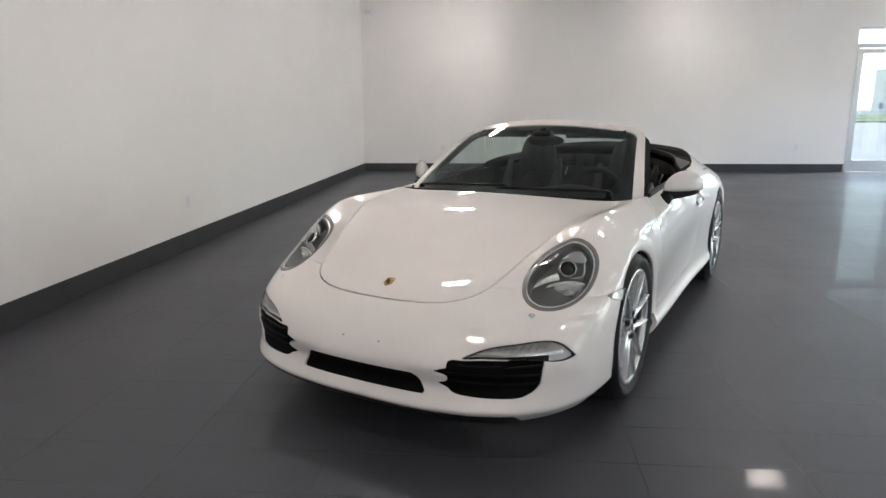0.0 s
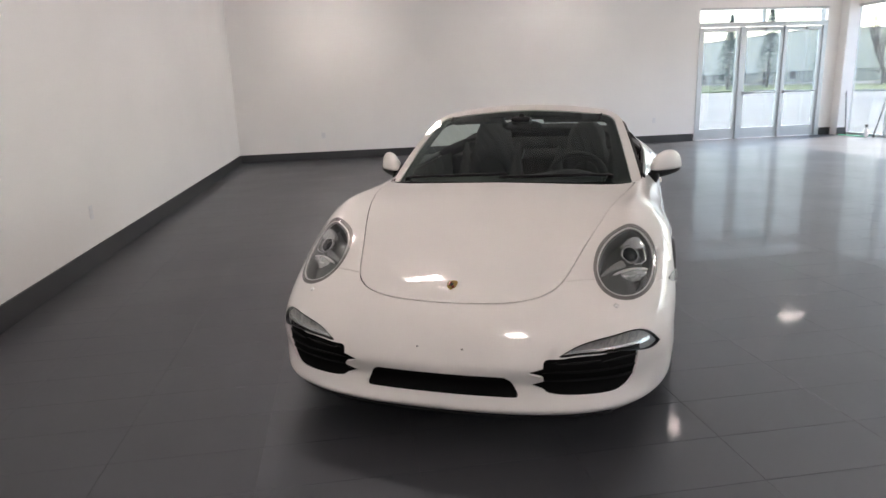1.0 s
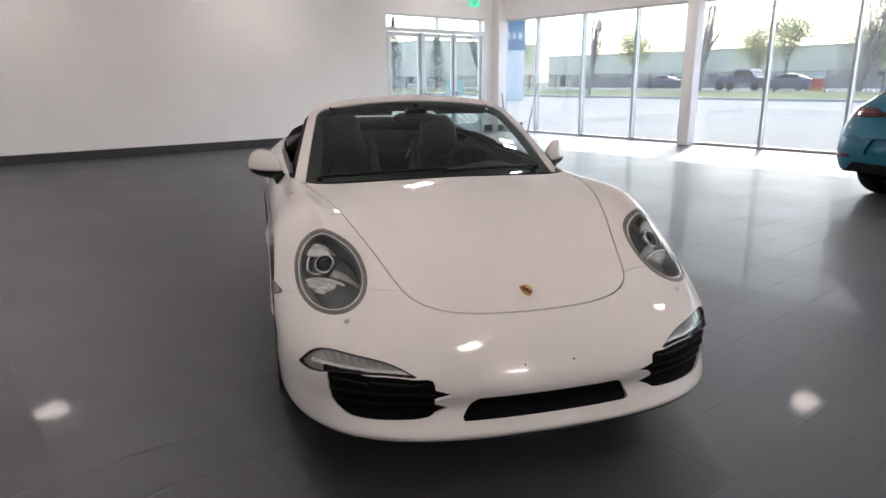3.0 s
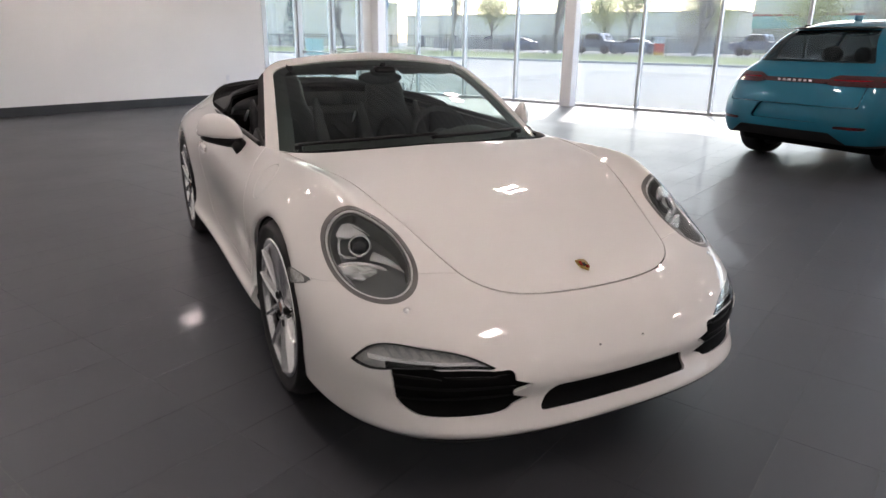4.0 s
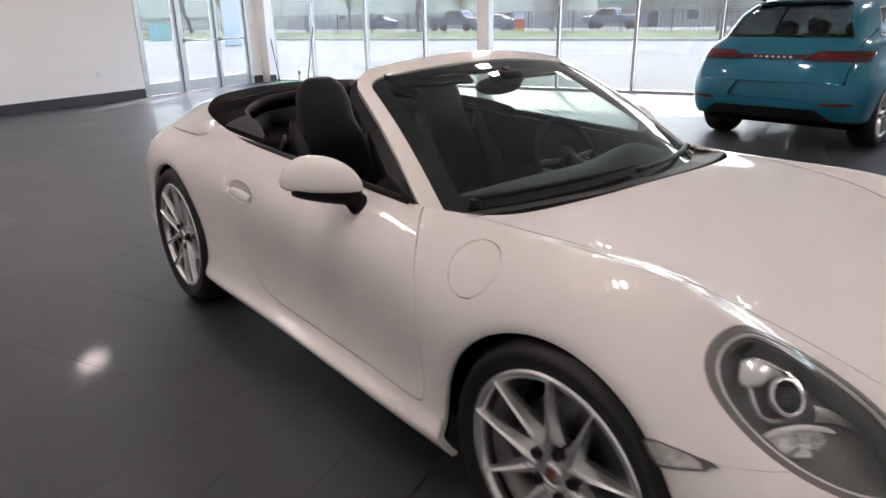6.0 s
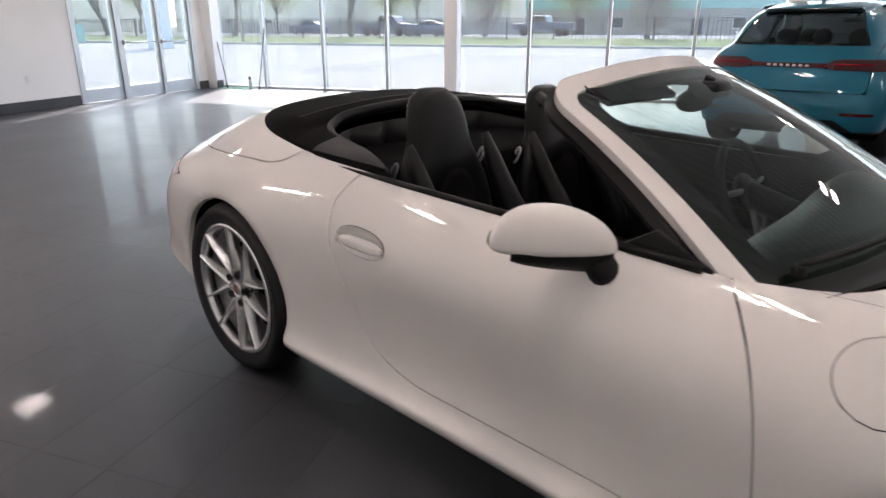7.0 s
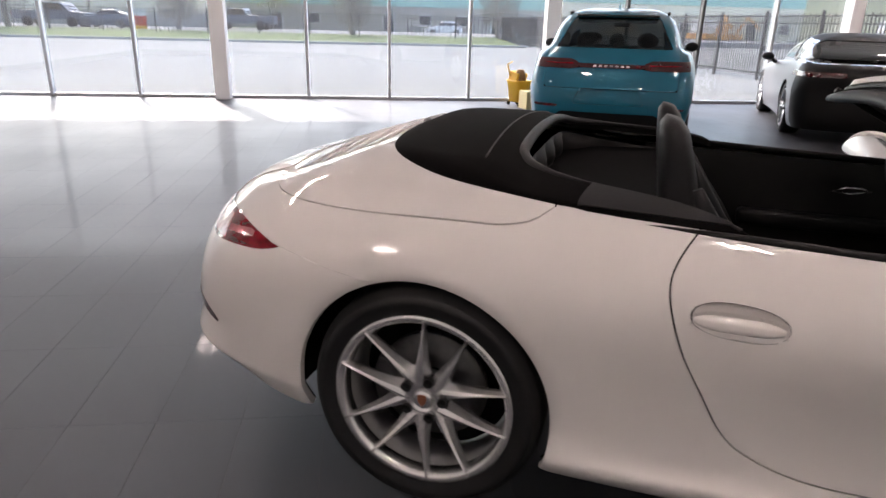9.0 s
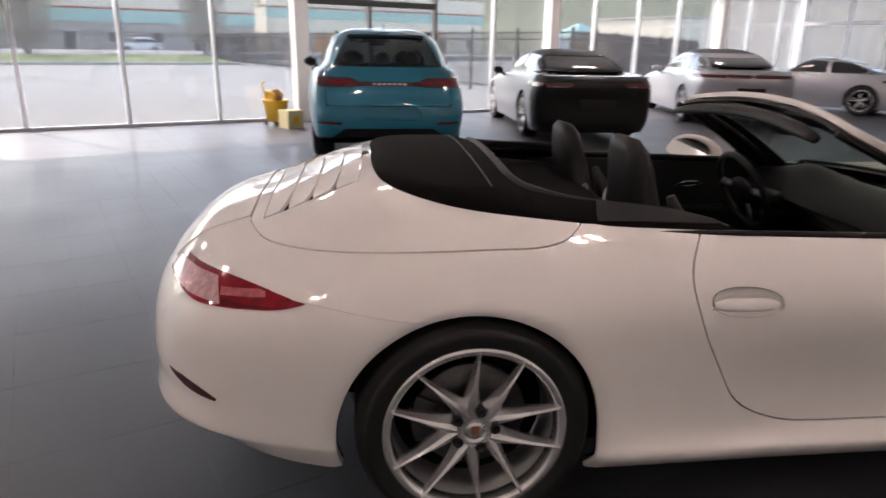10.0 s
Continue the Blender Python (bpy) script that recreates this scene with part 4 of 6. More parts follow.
for sd in sides:
    # quarter window corner and seals beside the screen
    part("mirror_triangle", prism([(-.59, .0), (-.33, .008), (-.44, .075)], -0.008, 0.008, Matrix(((0, 0, sd, sd * .722), (1, 0, 0, 0.02), (0, 1, 0, .838), (0, 0, 0, 1))), 0.003), M_BLACK, car, "black triangle at the foot of the screen pillar", True)
    part("waist_seal", tube([(sd * (BELT(np.array([y]))[0] + .004), y, .848 + (y + .59) * .034) for y in np.linspace(-.53, .75, 30)], [.012] * 22 + [.012 - .0011 * k for k in range(8)], 8, squash=1.5), M_BLACK, car, "black rubber seal along the waistline", True)
    part("pillar_seal", tube([tuple(Vector([float(v) for v in (sd * (0.715 - 0.165 * t), -0.535 + 0.57 * t - 0.008 * math.sin(math.pi * t), 0.832 + 0.322 * t + 0.006 * math.sin(math.pi * t))])) for t in np.linspace(.10, 1, 14)], 0.013, 8), M_BLACK, car, "black seal along the screen pillar", True)

# headlights: a dark bowl with projector, tube and wing-shaped lamp behind clear glass
for sd in sides:
    lamp = skin.panel("headlight", M_LENS, car, lambda p: lamp_field(p) - 0.08, offset=0.002, side=sd, thick=0, label="oval headlight under clear glass")
    skin.panel("lens_border", M_RING, lamp, lambda p: lamp_field(p) - 0.095, lambda p: 0.128 - lamp_field(p), offset=-0.004, side=sd, thick=0.006, label="bright ring inside the headlight")
    skin.panel("bowl", M_BOWL, lamp, lambda p: lamp_field(p) - 0.05, offset=-0.060, side=sd, thick=0, label="grey headlight bowl")
    skin.panel("bowl_side", M_BOWL, lamp, lambda p: lamp_field(p) - 0.12, lambda p: 0.17 - lamp_field(p), offset=-0.014, side=sd, thick=0.06, label="grey wall of the headlight bowl")
    n = Vector((0.33 * sd, -0.72, 0.60)).normalized()
    turn = n.to_track_quat("Z", "Y").to_matrix().to_4x4()

    def lamp_at(u, o, deep, sd=sd, n=n):
        c = Vector(LAMP_C) + Vector(LAMP_U) * u + Vector(LAMP_O) * o
        return Vector((c.x * sd, c.y, c.z)) - n * deep

    at = Matrix.Translation(lamp_at(0.20, -0.02, 0.016)) @ turn
    eye_at = at @ pose(.012 * sd, -.002, 0)
    part("projector", lathe([(.0265, -.03), (.038, -.03), (.038, -.006), (.0355, .001), (.033, .003), (.030, .0), (.028, -.006)], 36, "Z", True), M_CHROME, lamp, "bright projector ring", True).matrix_local = eye_at
    part("projector_glass", lathe([(.0285, -.014), (.027, -.006), (.020, .001), (.010, .005), (0.001, .006)], 32, "Z"), M_PROJ, lamp, "dark projector lens", True).matrix_local = eye_at

    def flip(points, sd=sd):
        q = [(-sd * x, y) for x, y in points]
        return q if sd < 0 else q[::-1]

    part("high_beam", prism(flip([(-.093, .042), (-.075, .080), (-.048, .083), (-.019, .071), (.019, .039), (.016, .033), (-.028, .036), (-.048, .024), (-.066, .024), (-.087, .027)][::-1]), -.030, -.010, None, .008), M_BRIGHT, lamp, "silver reflector above the projector", True).matrix_local = at
    part("bracket", tube([(-sd * x, y, -.012) for x, y in ((-.078, .026), (-.080, 0), (-.076, -.026), (-.057, -.039), (-.022, -.041))], .0045, 8), M_BRIGHT, lamp, "bright bracket beside the projector", True).matrix_local = at
    # wing-shaped blade running to a point
    blade = bmesh.new()
    rows = []
    for k in range(17):
        t = k / 16
        x, y = .026 + .114 * t, -.040 - .018 * t - .034 * t**2
        h = .0145 * (1 - t)**.7 + .001
        rows.append([blade.verts.new((-sd * (x + .35 * h * e), y + h * e, .004 - .022 * t + .007 * (1 - e * e) * (1 - t))) for e in (-1, -.5, 0, .5, 1)])
    for r, q in zip(rows, rows[1:]):
        for k in range(4):
            blade.faces.new((r[k], q[k], q[k + 1], r[k + 1]))
    bmesh.ops.solidify(blade, geom=blade.faces[:], thickness=.006)
    bmesh.ops.recalc_face_normals(blade, faces=blade.faces)
    part("light_blade", blade, M_BRIGHT, lamp, "silver wing-shaped blade in the headlight", True).matrix_local = at
    # indicator: a faceted reflector behind a curved lip
    bm = bmesh.new()
    bmesh.ops.create_uvsphere(bm, u_segments=16, v_segments=10, radius=1)
    for v in bm.verts:
        x = math.copysign(abs(v.co.x)**.8, v.co.x) * .074
        v.co = (-sd * (x - .004), math.copysign(abs(v.co.y)**.8, v.co.y) * .031 - .088 - .16 * x, v.co.z * .014 - .020 + .0022 * math.sin(170 * x + 90 * v.co.y))
    if sd > 0:
        bmesh.ops.reverse_faces(bm, faces=bm.faces)
    ind = part("indicator", bm, M_BRIGHT, lamp, "silver indicator reflector")
    ind.matrix_local = at
    part("bulb", box(-sd * .004 - .016, -.097, -.010, -sd * .004 + .016, -.087, -.003, .002), M_CHROME, ind, "", True)
    part("indicator_lip", tube([(-sd * x, -.060 - .16 * x - 2.2 * (x - .01)**2, -.010 - .9 * (x - .01)**2) for x in np.linspace(-.078, .075, 14)], [.003] + [.0055] * 12 + [.002], 8), M_RING, ind, "bright lip above the indicator", True)
    bm = bmesh.new()
    bmesh.ops.create_uvsphere(bm, u_segments=24, v_segments=12, radius=1)
    for v in bm.verts:
        v.co = (-sd * .062 + v.co.x * .056, -.128 + v.co.y * .032, -.040 + v.co.z * .012)
    part("lower_bowl", bm, M_FROST, lamp, "smooth grey lower bowl", True).matrix_local = at
    bmesh_w = lathe([(.001, .008), (.0075, .006), (.0095, .0), (.001, -.004)], 16, "Z")
    ww = part("headlight_washer", bmesh_w, M_RING, car, "small silver headlight washer cap", True)
    ww.matrix_local = Matrix.Translation((sd * 0.627, -1.897, 0.5445)) @ turn
    part("washer_rim", lathe([(.0095, .004), (.0115, .004), (.0115, -.004), (.0095, -.004)], 16, "Z", True), M_CHROME, ww)
    # silver strips in the slim lamps
    skin.panel("lamp_strip", M_BRIGHT, car, lambda p: drl_field(p) - 0.003, lambda p: 0.0065 - np.abs(p[:, 2] - .4265 - .02 * (ax(p) - .45)), lambda p: 0.76 - ax(p), offset=-0.012, side=sd, thick=0.006, label="bright strip inside the slim lamp")

    # slanted wedges over the strip
    for k in range(9):
        x0 = .515 + .0245 * k
        z1 = float(DRL_TOP(np.array([x0]))[0]) - .006
        z0 = max(.4385, z1 - .030)
        bm = bmesh.new()
        lev = []
        for d in (-.0105, -.0145):
            q = [(x0 - .008, z1), (x0 + .007, z1), (x0 - .010, z0), (x0 - .014, z0)]
            lev.append([bm.verts.new((sd * x, nose_at(x, z) - d, z)) for x, z in q])
        u, v = lev
        for c in ((u[0], u[1], u[2], u[3]), (v[3], v[2], v[1], v[0])):
            bm.faces.new(c)
        for i in range(4):
            bm.faces.new((u[i], u[(i + 1) % 4], v[(i + 1) % 4], v[i]))
        bmesh.ops.recalc_face_normals(bm, faces=bm.faces)
        part("lamp_rib", bm, M_RIB, car, "bright slanted rib in the slim lamp")

# badge: a plain shield
sh = [(-.019, .026), (0, .030), (.019, .026), (.021, .008), (.017, -.012), (0, -.030), (-.017, -.012), (-.021, .008)]
badge = part("hood_badge", prism(sh, 0, .005, None, .0015), M_GOLD, car, "small gold shield badge on the hood", True)
badge.matrix_local = Matrix.Translation((0, -1.928, .6055)) @ Vector((0, -.36, .93)).to_track_quat("Z", "Y").to_matrix().to_4x4()
part("badge_field", box(-.013, -.004, .004, -.002, .018, .0062), M_RED, badge)
part("badge_field", box(.002, -.018, .004, .012, -.005, .0062), M_RED, badge)
part("badge_centre", box(-.006, -.006, .005, .006, .008, .0068), M_BLACK, badge)


# ---- wheels ----
def spoke(angle, lean, r0, r1, mat, parent):
    """One spoke: broad and deep at the hub, thin at the rim, with a ridge along its face."""
    bm = bmesh.new()
    rings = []
    n = 9
    for k in range(n):
        t = k / (n - 1)
        a0, a1 = angle + .22 * lean, angle + lean
        py, pz = (r0 * f(a0) + (r1 * f(a1) - r0 * f(a0)) * t for f in (math.cos, math.sin))
        r, a = math.hypot(py, pz), math.atan2(pz, py)
        w = 0.028 * (1 - t)**2.2 + 0.0075 + .004 * (1 - t)
        face = -0.012 + 0.014 * (1 - t)**2 - 0.008 * t
        deep = 0.032 + 0.03 * (1 - t)
        c, s = math.cos(a), math.sin(a)
        ring = []
        for dx, dw in ((face, 0.0), (face + 0.006, 0.45), (face + deep * .6, 0.9), (face + deep, 0.7), (face + deep, -0.7), (face + deep * .6, -0.9), (face + 0.006, -0.45)):
            ring.append(bm.verts.new((dx, r * c - dw * w * s, r * s + dw * w * c)))
        rings.append(ring)
    m = len(rings[0])
    for r, s in zip(rings, rings[1:]):
        for k in range(m):
            bm.faces.new((r[k], r[(k + 1) % m], s[(k + 1) % m], s[k]))
    bm.faces.new(rings[0][::-1])
    bm.faces.new(rings[-1])
    bmesh.ops.recalc_face_normals(bm, faces=bm.faces)
    return part("spoke", bm, mat, parent)


def make_wheel(parent, radius, width, rim_r, twist, mat=None, name="wheel", label="silver alloy wheel with ten thin spokes", dark=False, spokes=5, lean=0.37):
    """A wheel about the X axis whose outer face looks to -X; its middle is the origin."""
    mat = mat or M_ALLOY
    h = width / 2
    w = tagged(new(name), label)
    w.parent = parent
    side = [(rim_r - .004, -h + .014), (rim_r + .012, -h + .006), (rim_r + .03, -h + .0), ((radius + rim_r) / 2 + .012, -h - .004), (radius - .022, -h + .008), (radius - .008, -h + .022), (radius, -h + .045)]
    prof = side + [(radius + .0, -.02), (radius, .02)] + [(r, -a) for r, a in side[::-1]]
    part("tyre", lathe(prof, 72), M_RUBBER, w, "black low-profile tyre", True)
    e = -h + .012
    part("rim", lathe([(rim_r - .002, e), (rim_r - .001, e - .006), (rim_r - .014, e - .008), (rim_r - .025, e - .003), (rim_r - .028, e + .012), (rim_r - .032, e + .036), (rim_r - .022, e + .038), (rim_r - .008, e + .014)], 72, closed=True), mat, w, "", True)
    part("barrel", lathe([(rim_r - .030, e + .039), (rim_r - .034, h - .03), (rim_r - .004, h - .012), (rim_r - .004, h - .03), (rim_r - .026, h - .05), (rim_r - .023, e + .041)], 72, closed=True), M_BARREL, w, "inside of the rim, coloured darker for shade", True)
    face = Matrix.Translation((e + .004, 0, 0))
    holder = w
    for k in range(spokes):
        for sgn in (-1, 1):
            sp = spoke(twist + k * 2 * math.pi / spokes, sgn * lean, 0.052, rim_r - 0.014, mat, holder)
            sp.matrix_local = face
    part("hub", lathe([(.001, e + .020), (.030, e + .020), (.036, e + .010), (.064, e + .014), (.074, e + .024), (.072, e + .070), (.001, e + .070)], 40), mat, w, "", True)
    cap = part("hub_cap", lathe([(.001, e + .004), (.024, e + .005), (.029, e + .009), (.030, e + .020)], 32), mat, w, "silver hub cap with small red and gold crest", True)
    if not dark:
        part("crest", prism([(y * .62, z * .62) for y, z in sh], 0, .002, Matrix(((0, 0, -1, e + .0045), (1, 0, 0, 0), (0, 1, 0, 0), (0, 0, 0, 1)))), M_CREST, cap)
    for k in range(5):
        a = twist + math.pi / 5 + k * 2 * math.pi / 5
        # black plugs stand in for the shaded bolt holes
        lug = part("lug_hole_shade", lathe([(.001, e + .010), (.010, e + .009), (.0125, e + .003), (.0145, e + .003), (.0145, e + .04)], 14), M_BLACK, w, "", True)
        lug.location = (0, .060 * math.cos(a), .060 * math.sin(a))
    part("brake_disc", lathe([(.06, e + .098), (.165, e + .098), (.168, e + .104), (.165, e + .122), (.06, e + .122)], 56), M_DISC, w, "grey steel brake disc", True)
    bm = prism([(.17 * math.cos(a) * s, .17 * math.sin(a) * s) for s, rng in ((1.06, np.linspace(-.45, .45, 9)), (0.62, np.linspace(.45, -.45, 9))) for a in rng], e + .078, e + .135, Matrix(((0, 0, 1, 0), (1, 0, 0, 0), (0, 1, 0, 0), (0, 0, 0, 1))), .006)
    part("brake_caliper", bm, M_DISC, w, "grey brake caliper", True)
    part("wheel_back", lathe([(.001, e + .15), (rim_r - .04, e + .15), (rim_r - .04, e + .16)], 40), M_VOID, w)
    return w


FRONT_X, REAR_X = 0.747, 0.749
wf = make_wheel(car, R_FRONT, 0.228, 0.267, 1.15)
wf.location = (-FRONT_X, AXLE_F, R_FRONT)
wr = make_wheel(car, R_REAR, 0.276, 0.269, -.035)
wr.location = (-REAR_X, AXLE_R, R_REAR)
for src_w, x, y, z in ((wf, FRONT_X, AXLE_F, R_FRONT), (wr, REAR_X, AXLE_R, R_REAR)):
    copy_thing(src_w, pose(x, y, z, 0, 0, 180))
# liners of the wheel arches
for y, z, r in ((-1.194, .316, .395), (1.243, .328, .409)):
    for sd in sides:
        bm = bmesh.new()
        arc = [(math.cos(a) * r, math.sin(a) * r) for a in np.linspace(-.12, math.pi + .12, 30)]
        outer = [bm.verts.new((sd * (.80 if y < 0 else .845), y + c, z + s)) for c, s in arc]
        inner = [bm.verts.new((sd * .50, y + c, z + s)) for c, s in arc]
        for k in range(29):
            bm.faces.new((outer[k], outer[k + 1], inner[k + 1], inner[k]))
        bm.faces.new(inner)
        part("arch_liner", bm, M_VOID, car, "black wheel arch liner", True)

# ---- folded roof ----
FRONT_EDGE = curve((0, .35, .47, .55, .60, .632, .655, .68, .705, .733, .8), (1.075, 1.07, 1.045, .975, .885, .77, .66, .57, .50, .44, .40))


def roof_place(a, b):
    x = np.abs(a) * 0.733
    yr, yf = ROOF_REAR(x) + .004, FRONT_EDGE(x)
    y = yf + (yr - yf) * b
    s = np.clip(np.minimum((yr - y) / 0.13, 1.0), 0, 1)
    edge = LID_EDGE(x) - .02 * np.clip((.9 - y) / .4, 0, 1)
    top = 1.041 - 0.068 * (x / .733)**2 - .030 * np.clip((1.20 - y) / .16, 0, 1)**2
    lift = (top - edge) * (1 - (1 - s)**3.0) * np.clip((.735 - x) / .16, 0, 1)**0.55
    return a * 0.733, y, edge + lift


roof = Sheet(roof_place, -1, 1, 0, 1, 110, 50)
cover = roof.panel("folded_roof", M_CANVAS, car, lambda p: np.ones(len(p)), thick=0.035, label="folded black canvas roof behind the seats")
bm = bmesh.new()
pts = np.stack(roof_place(np.linspace(-.985, .985, 60), np.full(60, 0.012)), 1)
add_tube(bm, [tuple(q + (0, -.004, -.004)) for q in pts], [.006 + .011 * min(1, max(0, (.62 - abs(q[0])) / .10)) for q in pts], 10)
part("roof_edge", bm, M_PAD, cover, "grey padded front edge of the folded roof", True)
bm = bmesh.new()
across = np.linspace(-.78, .78, 50)
ahead, behind = FRONT_EDGE(np.abs(across) * .733), ROOF_REAR(np.abs(across) * .733)
pts = np.stack(roof_place(across, np.clip((1.165 - .03 * across**2 - ahead) / (behind - ahead), 0, 1)), 1)
add_tube(bm, [tuple(q + (0, 0, .0005)) for q in pts], 0.0026, 6)
part("roof_seam", bm, M_SEAM, cover, "thin pale seam across the canvas", True)
# the dark well under the front edge, with quilted side recesses
bm = bmesh.new()
add_box(bm, -.69, .62, .60, .69, 1.12, .86, .03)
part("rear_shelf", bm, M_VOID, car, "black shelf behind the seats")
for sd in sides:
    roof.panel("side_flap", M_PAD, cover, lambda p: .86 - p[:, 1] - .3 * np.clip(.70 - ax(p), 0, 1), lambda p: ax(p) - .58, lambda p: .716 - ax(p), offset=.004, side=sd, thick=.006, label="grey leather flap beside the seat")


def pleats(a, b):
    x = a * .66
    y = FRONT_EDGE(np.abs(x)) - .01 + .05 * (1 - b)**2
    ripple = .034 * np.abs(np.sin(a * 10.5)) * np.sin(math.pi * np.clip(b, 0, 1))
    return x * (1 - .02 * ripple / .02), y - ripple, .79 + (.955 - .10 * a**4 - .79) * b


Sheet(pleats, -1, 1, 0, 1, 200, 12).panel("quilted_lining", M_PAD2, cover, lambda p: np.ones(len(p)), thick=0, label="black quilted lining of the roof recess")

# ---- cabin ----
bm = bmesh.new()
add_box(bm, -.66, -.62, .16, .66, .85, .24)
part("cabin_floor", bm, M_VOID, car, "black carpet floor")
for sd in sides:
    lining = Sheet(lambda a, b: (sd * (.712 - .05 * (1 - b) + .004 * a), a, .24 + (.60 + .03 * (a + .6) * .8) * b), -.62, .72, 0, 1, 24, 12)
    dl = lining.panel("door_lining", M_BLACK, car, lambda p: np.ones(len(p)), thick=0, label="black leather door lining")
    part("armrest", box(sd * .655 - .04, -.35, .56, sd * .655 + .03, .30, .63, .02), M_LEATHER, dl, "", True)
    part("inner_handle", tube([(sd * .655, -.20, .745), (sd * .640, -.16, .757), (sd * .638, -.10, .757), (sd * .655, -.05, .735), (sd * .640, -.12, .73), (sd * .655, -.20, .745)], .005, 8), M_CHROME, dl, "bright inner door handle", True)


def seat_section(t):
    """Half width, depth, y and z of the backrest at height t, from the cushion to the top of the head restraint."""
    w = spline((0, .25, .5, .62, .75, .9, 1.0), (.225, .238, .222, .188, .142, .126, .086), [t])[0]
    d = spline((0, .3, .6, .8, 1.0), (.085, .075, .065, .058, .040), [t])[0]
    return w, d, .550 + .075 * t + 0.03 * t**2, .40 + .71 * t


def make_seat(x):
    seat = tagged(new("seat"), "black leather sports seat with integrated head restraint")
    seat.parent = car
    bm = bmesh.new()
    rings, m = [], 32
    for t in np.linspace(0, 1, 26):
        w, d, y, z = seat_section(t)
        if t > .97:
            w, d = w * .75, d * .6
        ring = []
        for k in range(m):
            a = 2 * math.pi * k / m
            c, s = math.cos(a), math.sin(a)
            px, py = math.copysign(abs(c)**.62, c) * w, math.copysign(abs(s)**.8, s) * d
            if s < 0 and t < .68:
                py += .050 * (1 - abs(c))**.8 * math.sin(math.pi * min(1, t / .68))
            ring.append(bm.verts.new((x + px, y + py, z + .25 * py)))
        rings.append(ring)
    for r, s in zip(rings, rings[1:]):
        for k in range(m):
            bm.faces.new((r[k], r[(k + 1) % m], s[(k + 1) % m], s[k]))
    bm.faces.new(rings[-1])
    part("backrest", bm, M_LEATHER, seat, "", True)
    bm = bmesh.new()
    bmesh.ops.create_uvsphere(bm, u_segments=20, v_segments=12, radius=1)
    bmesh.ops.scale(bm, vec=(.115, .03, .17), verts=bm.verts)
    bmesh.ops.transform(bm, matrix=pose(x, .515, .675, -8, 0, 0), verts=bm.verts)
    part("back_insert", bm, M_CANVAS, seat, "black perforated seat insert", True)
    bm = bmesh.new()
    add_box(bm, x - .235, -.18, .32, x + .235, .48, .46, .05)
    part("cushion", bm, M_LEATHER, seat, "", True)
    for bx in (x - .195, x + .195):
        part("side_bolster", tube([(bx, .575, .945), (bx, .535, .86), (bx, .485, .765), (bx, .42, .67), (bx, .365, .58), (bx, .32, .48)], [.014, .030, .040, .046, .046, .04], 14), M_LEATHER, seat, "", True)
    for gx in (x - .225, x + .225):
        part("belt_guide", tube([(gx + .010 * math.sin(a), 0.622 + .011 * math.cos(a) - .006 * math.sin(a), .850 + .030 * math.sin(a)) for a in np.linspace(0, 2 * math.pi, 17)[:-1]], .0055, 8, True), M_SILVER, seat, "bright belt guide loop at the seat shoulder", True)
    return seat


make_seat(-.345).location = (0, -.014, .008)
make_seat(.345).location = (0, -.008, -.025)

# dashboard with cowls, steering wheel, console
dash = Sheet(lambda a, b: (a * .66, -.72 + .30 * b + .10 * a**2 * (1 - b), .835 - .03 * a**2 + .03 * np.sin(math.pi * np.clip(b, 0, 1)) - .10 * b**4 + .045 * np.exp(-((a * .66 - .345) / .17)**2) * np.sin(math.pi * np.clip(b * .9, 0, 1))), -1, 1, 0, 1, 60, 20)
dash.panel("dashboard", M_LEATHER, car, lambda p: np.ones(len(p)), thick=0.25, label="black leather dashboard with raised instrument cowl")
part("centre_console", prism([(-.10, -.45), (.10, -.45), (.11, .30), (.09, .50), (-.09, .50), (-.11, .30)], .24, .52, None, .02), M_LEATHER, car, "black centre console", True)
sw = tagged(new("steering_wheel"), "black leather steering wheel with three spokes")
sw.parent = car
sw.matrix_local = Matrix.Translation((.345, -.235, .775)) @ pose(0, 0, 0, 66, 0, 0)
part("wheel_rim", tube([(.182 * math.cos(a), .182 * math.sin(a), 0) for a in np.linspace(0, 2 * math.pi, 49)[:-1]], .0155, 10, True), M_LEATHER, sw, "", True)
bm = bmesh.new()
bmesh.ops.create_uvsphere(bm, u_segments=20, v_segments=12, radius=1)
bmesh.ops.scale(bm, vec=(.075, .068, .030), verts=bm.verts)
part("wheel_boss", bm, M_LEATHER, sw, "", True)
for a in (0.1, math.pi - .1, -math.pi / 2):
    part("wheel_spoke", tube([(.06 * math.cos(a), .06 * math.sin(a), .01), (.178 * math.cos(a), .178 * math.sin(a), 0)], .014, 8, squash=.6), M_SILVER, sw, "grey spoke", True)
part("wheel_crest", prism([(a * .7, b * .7) for a, b in sh], .030, .033), M_GOLD, sw)
part("steering_column", tube([(.345, -.245, .77), (.345, -.50, .70)], .045, 14), M_BLACK, car, "", True)

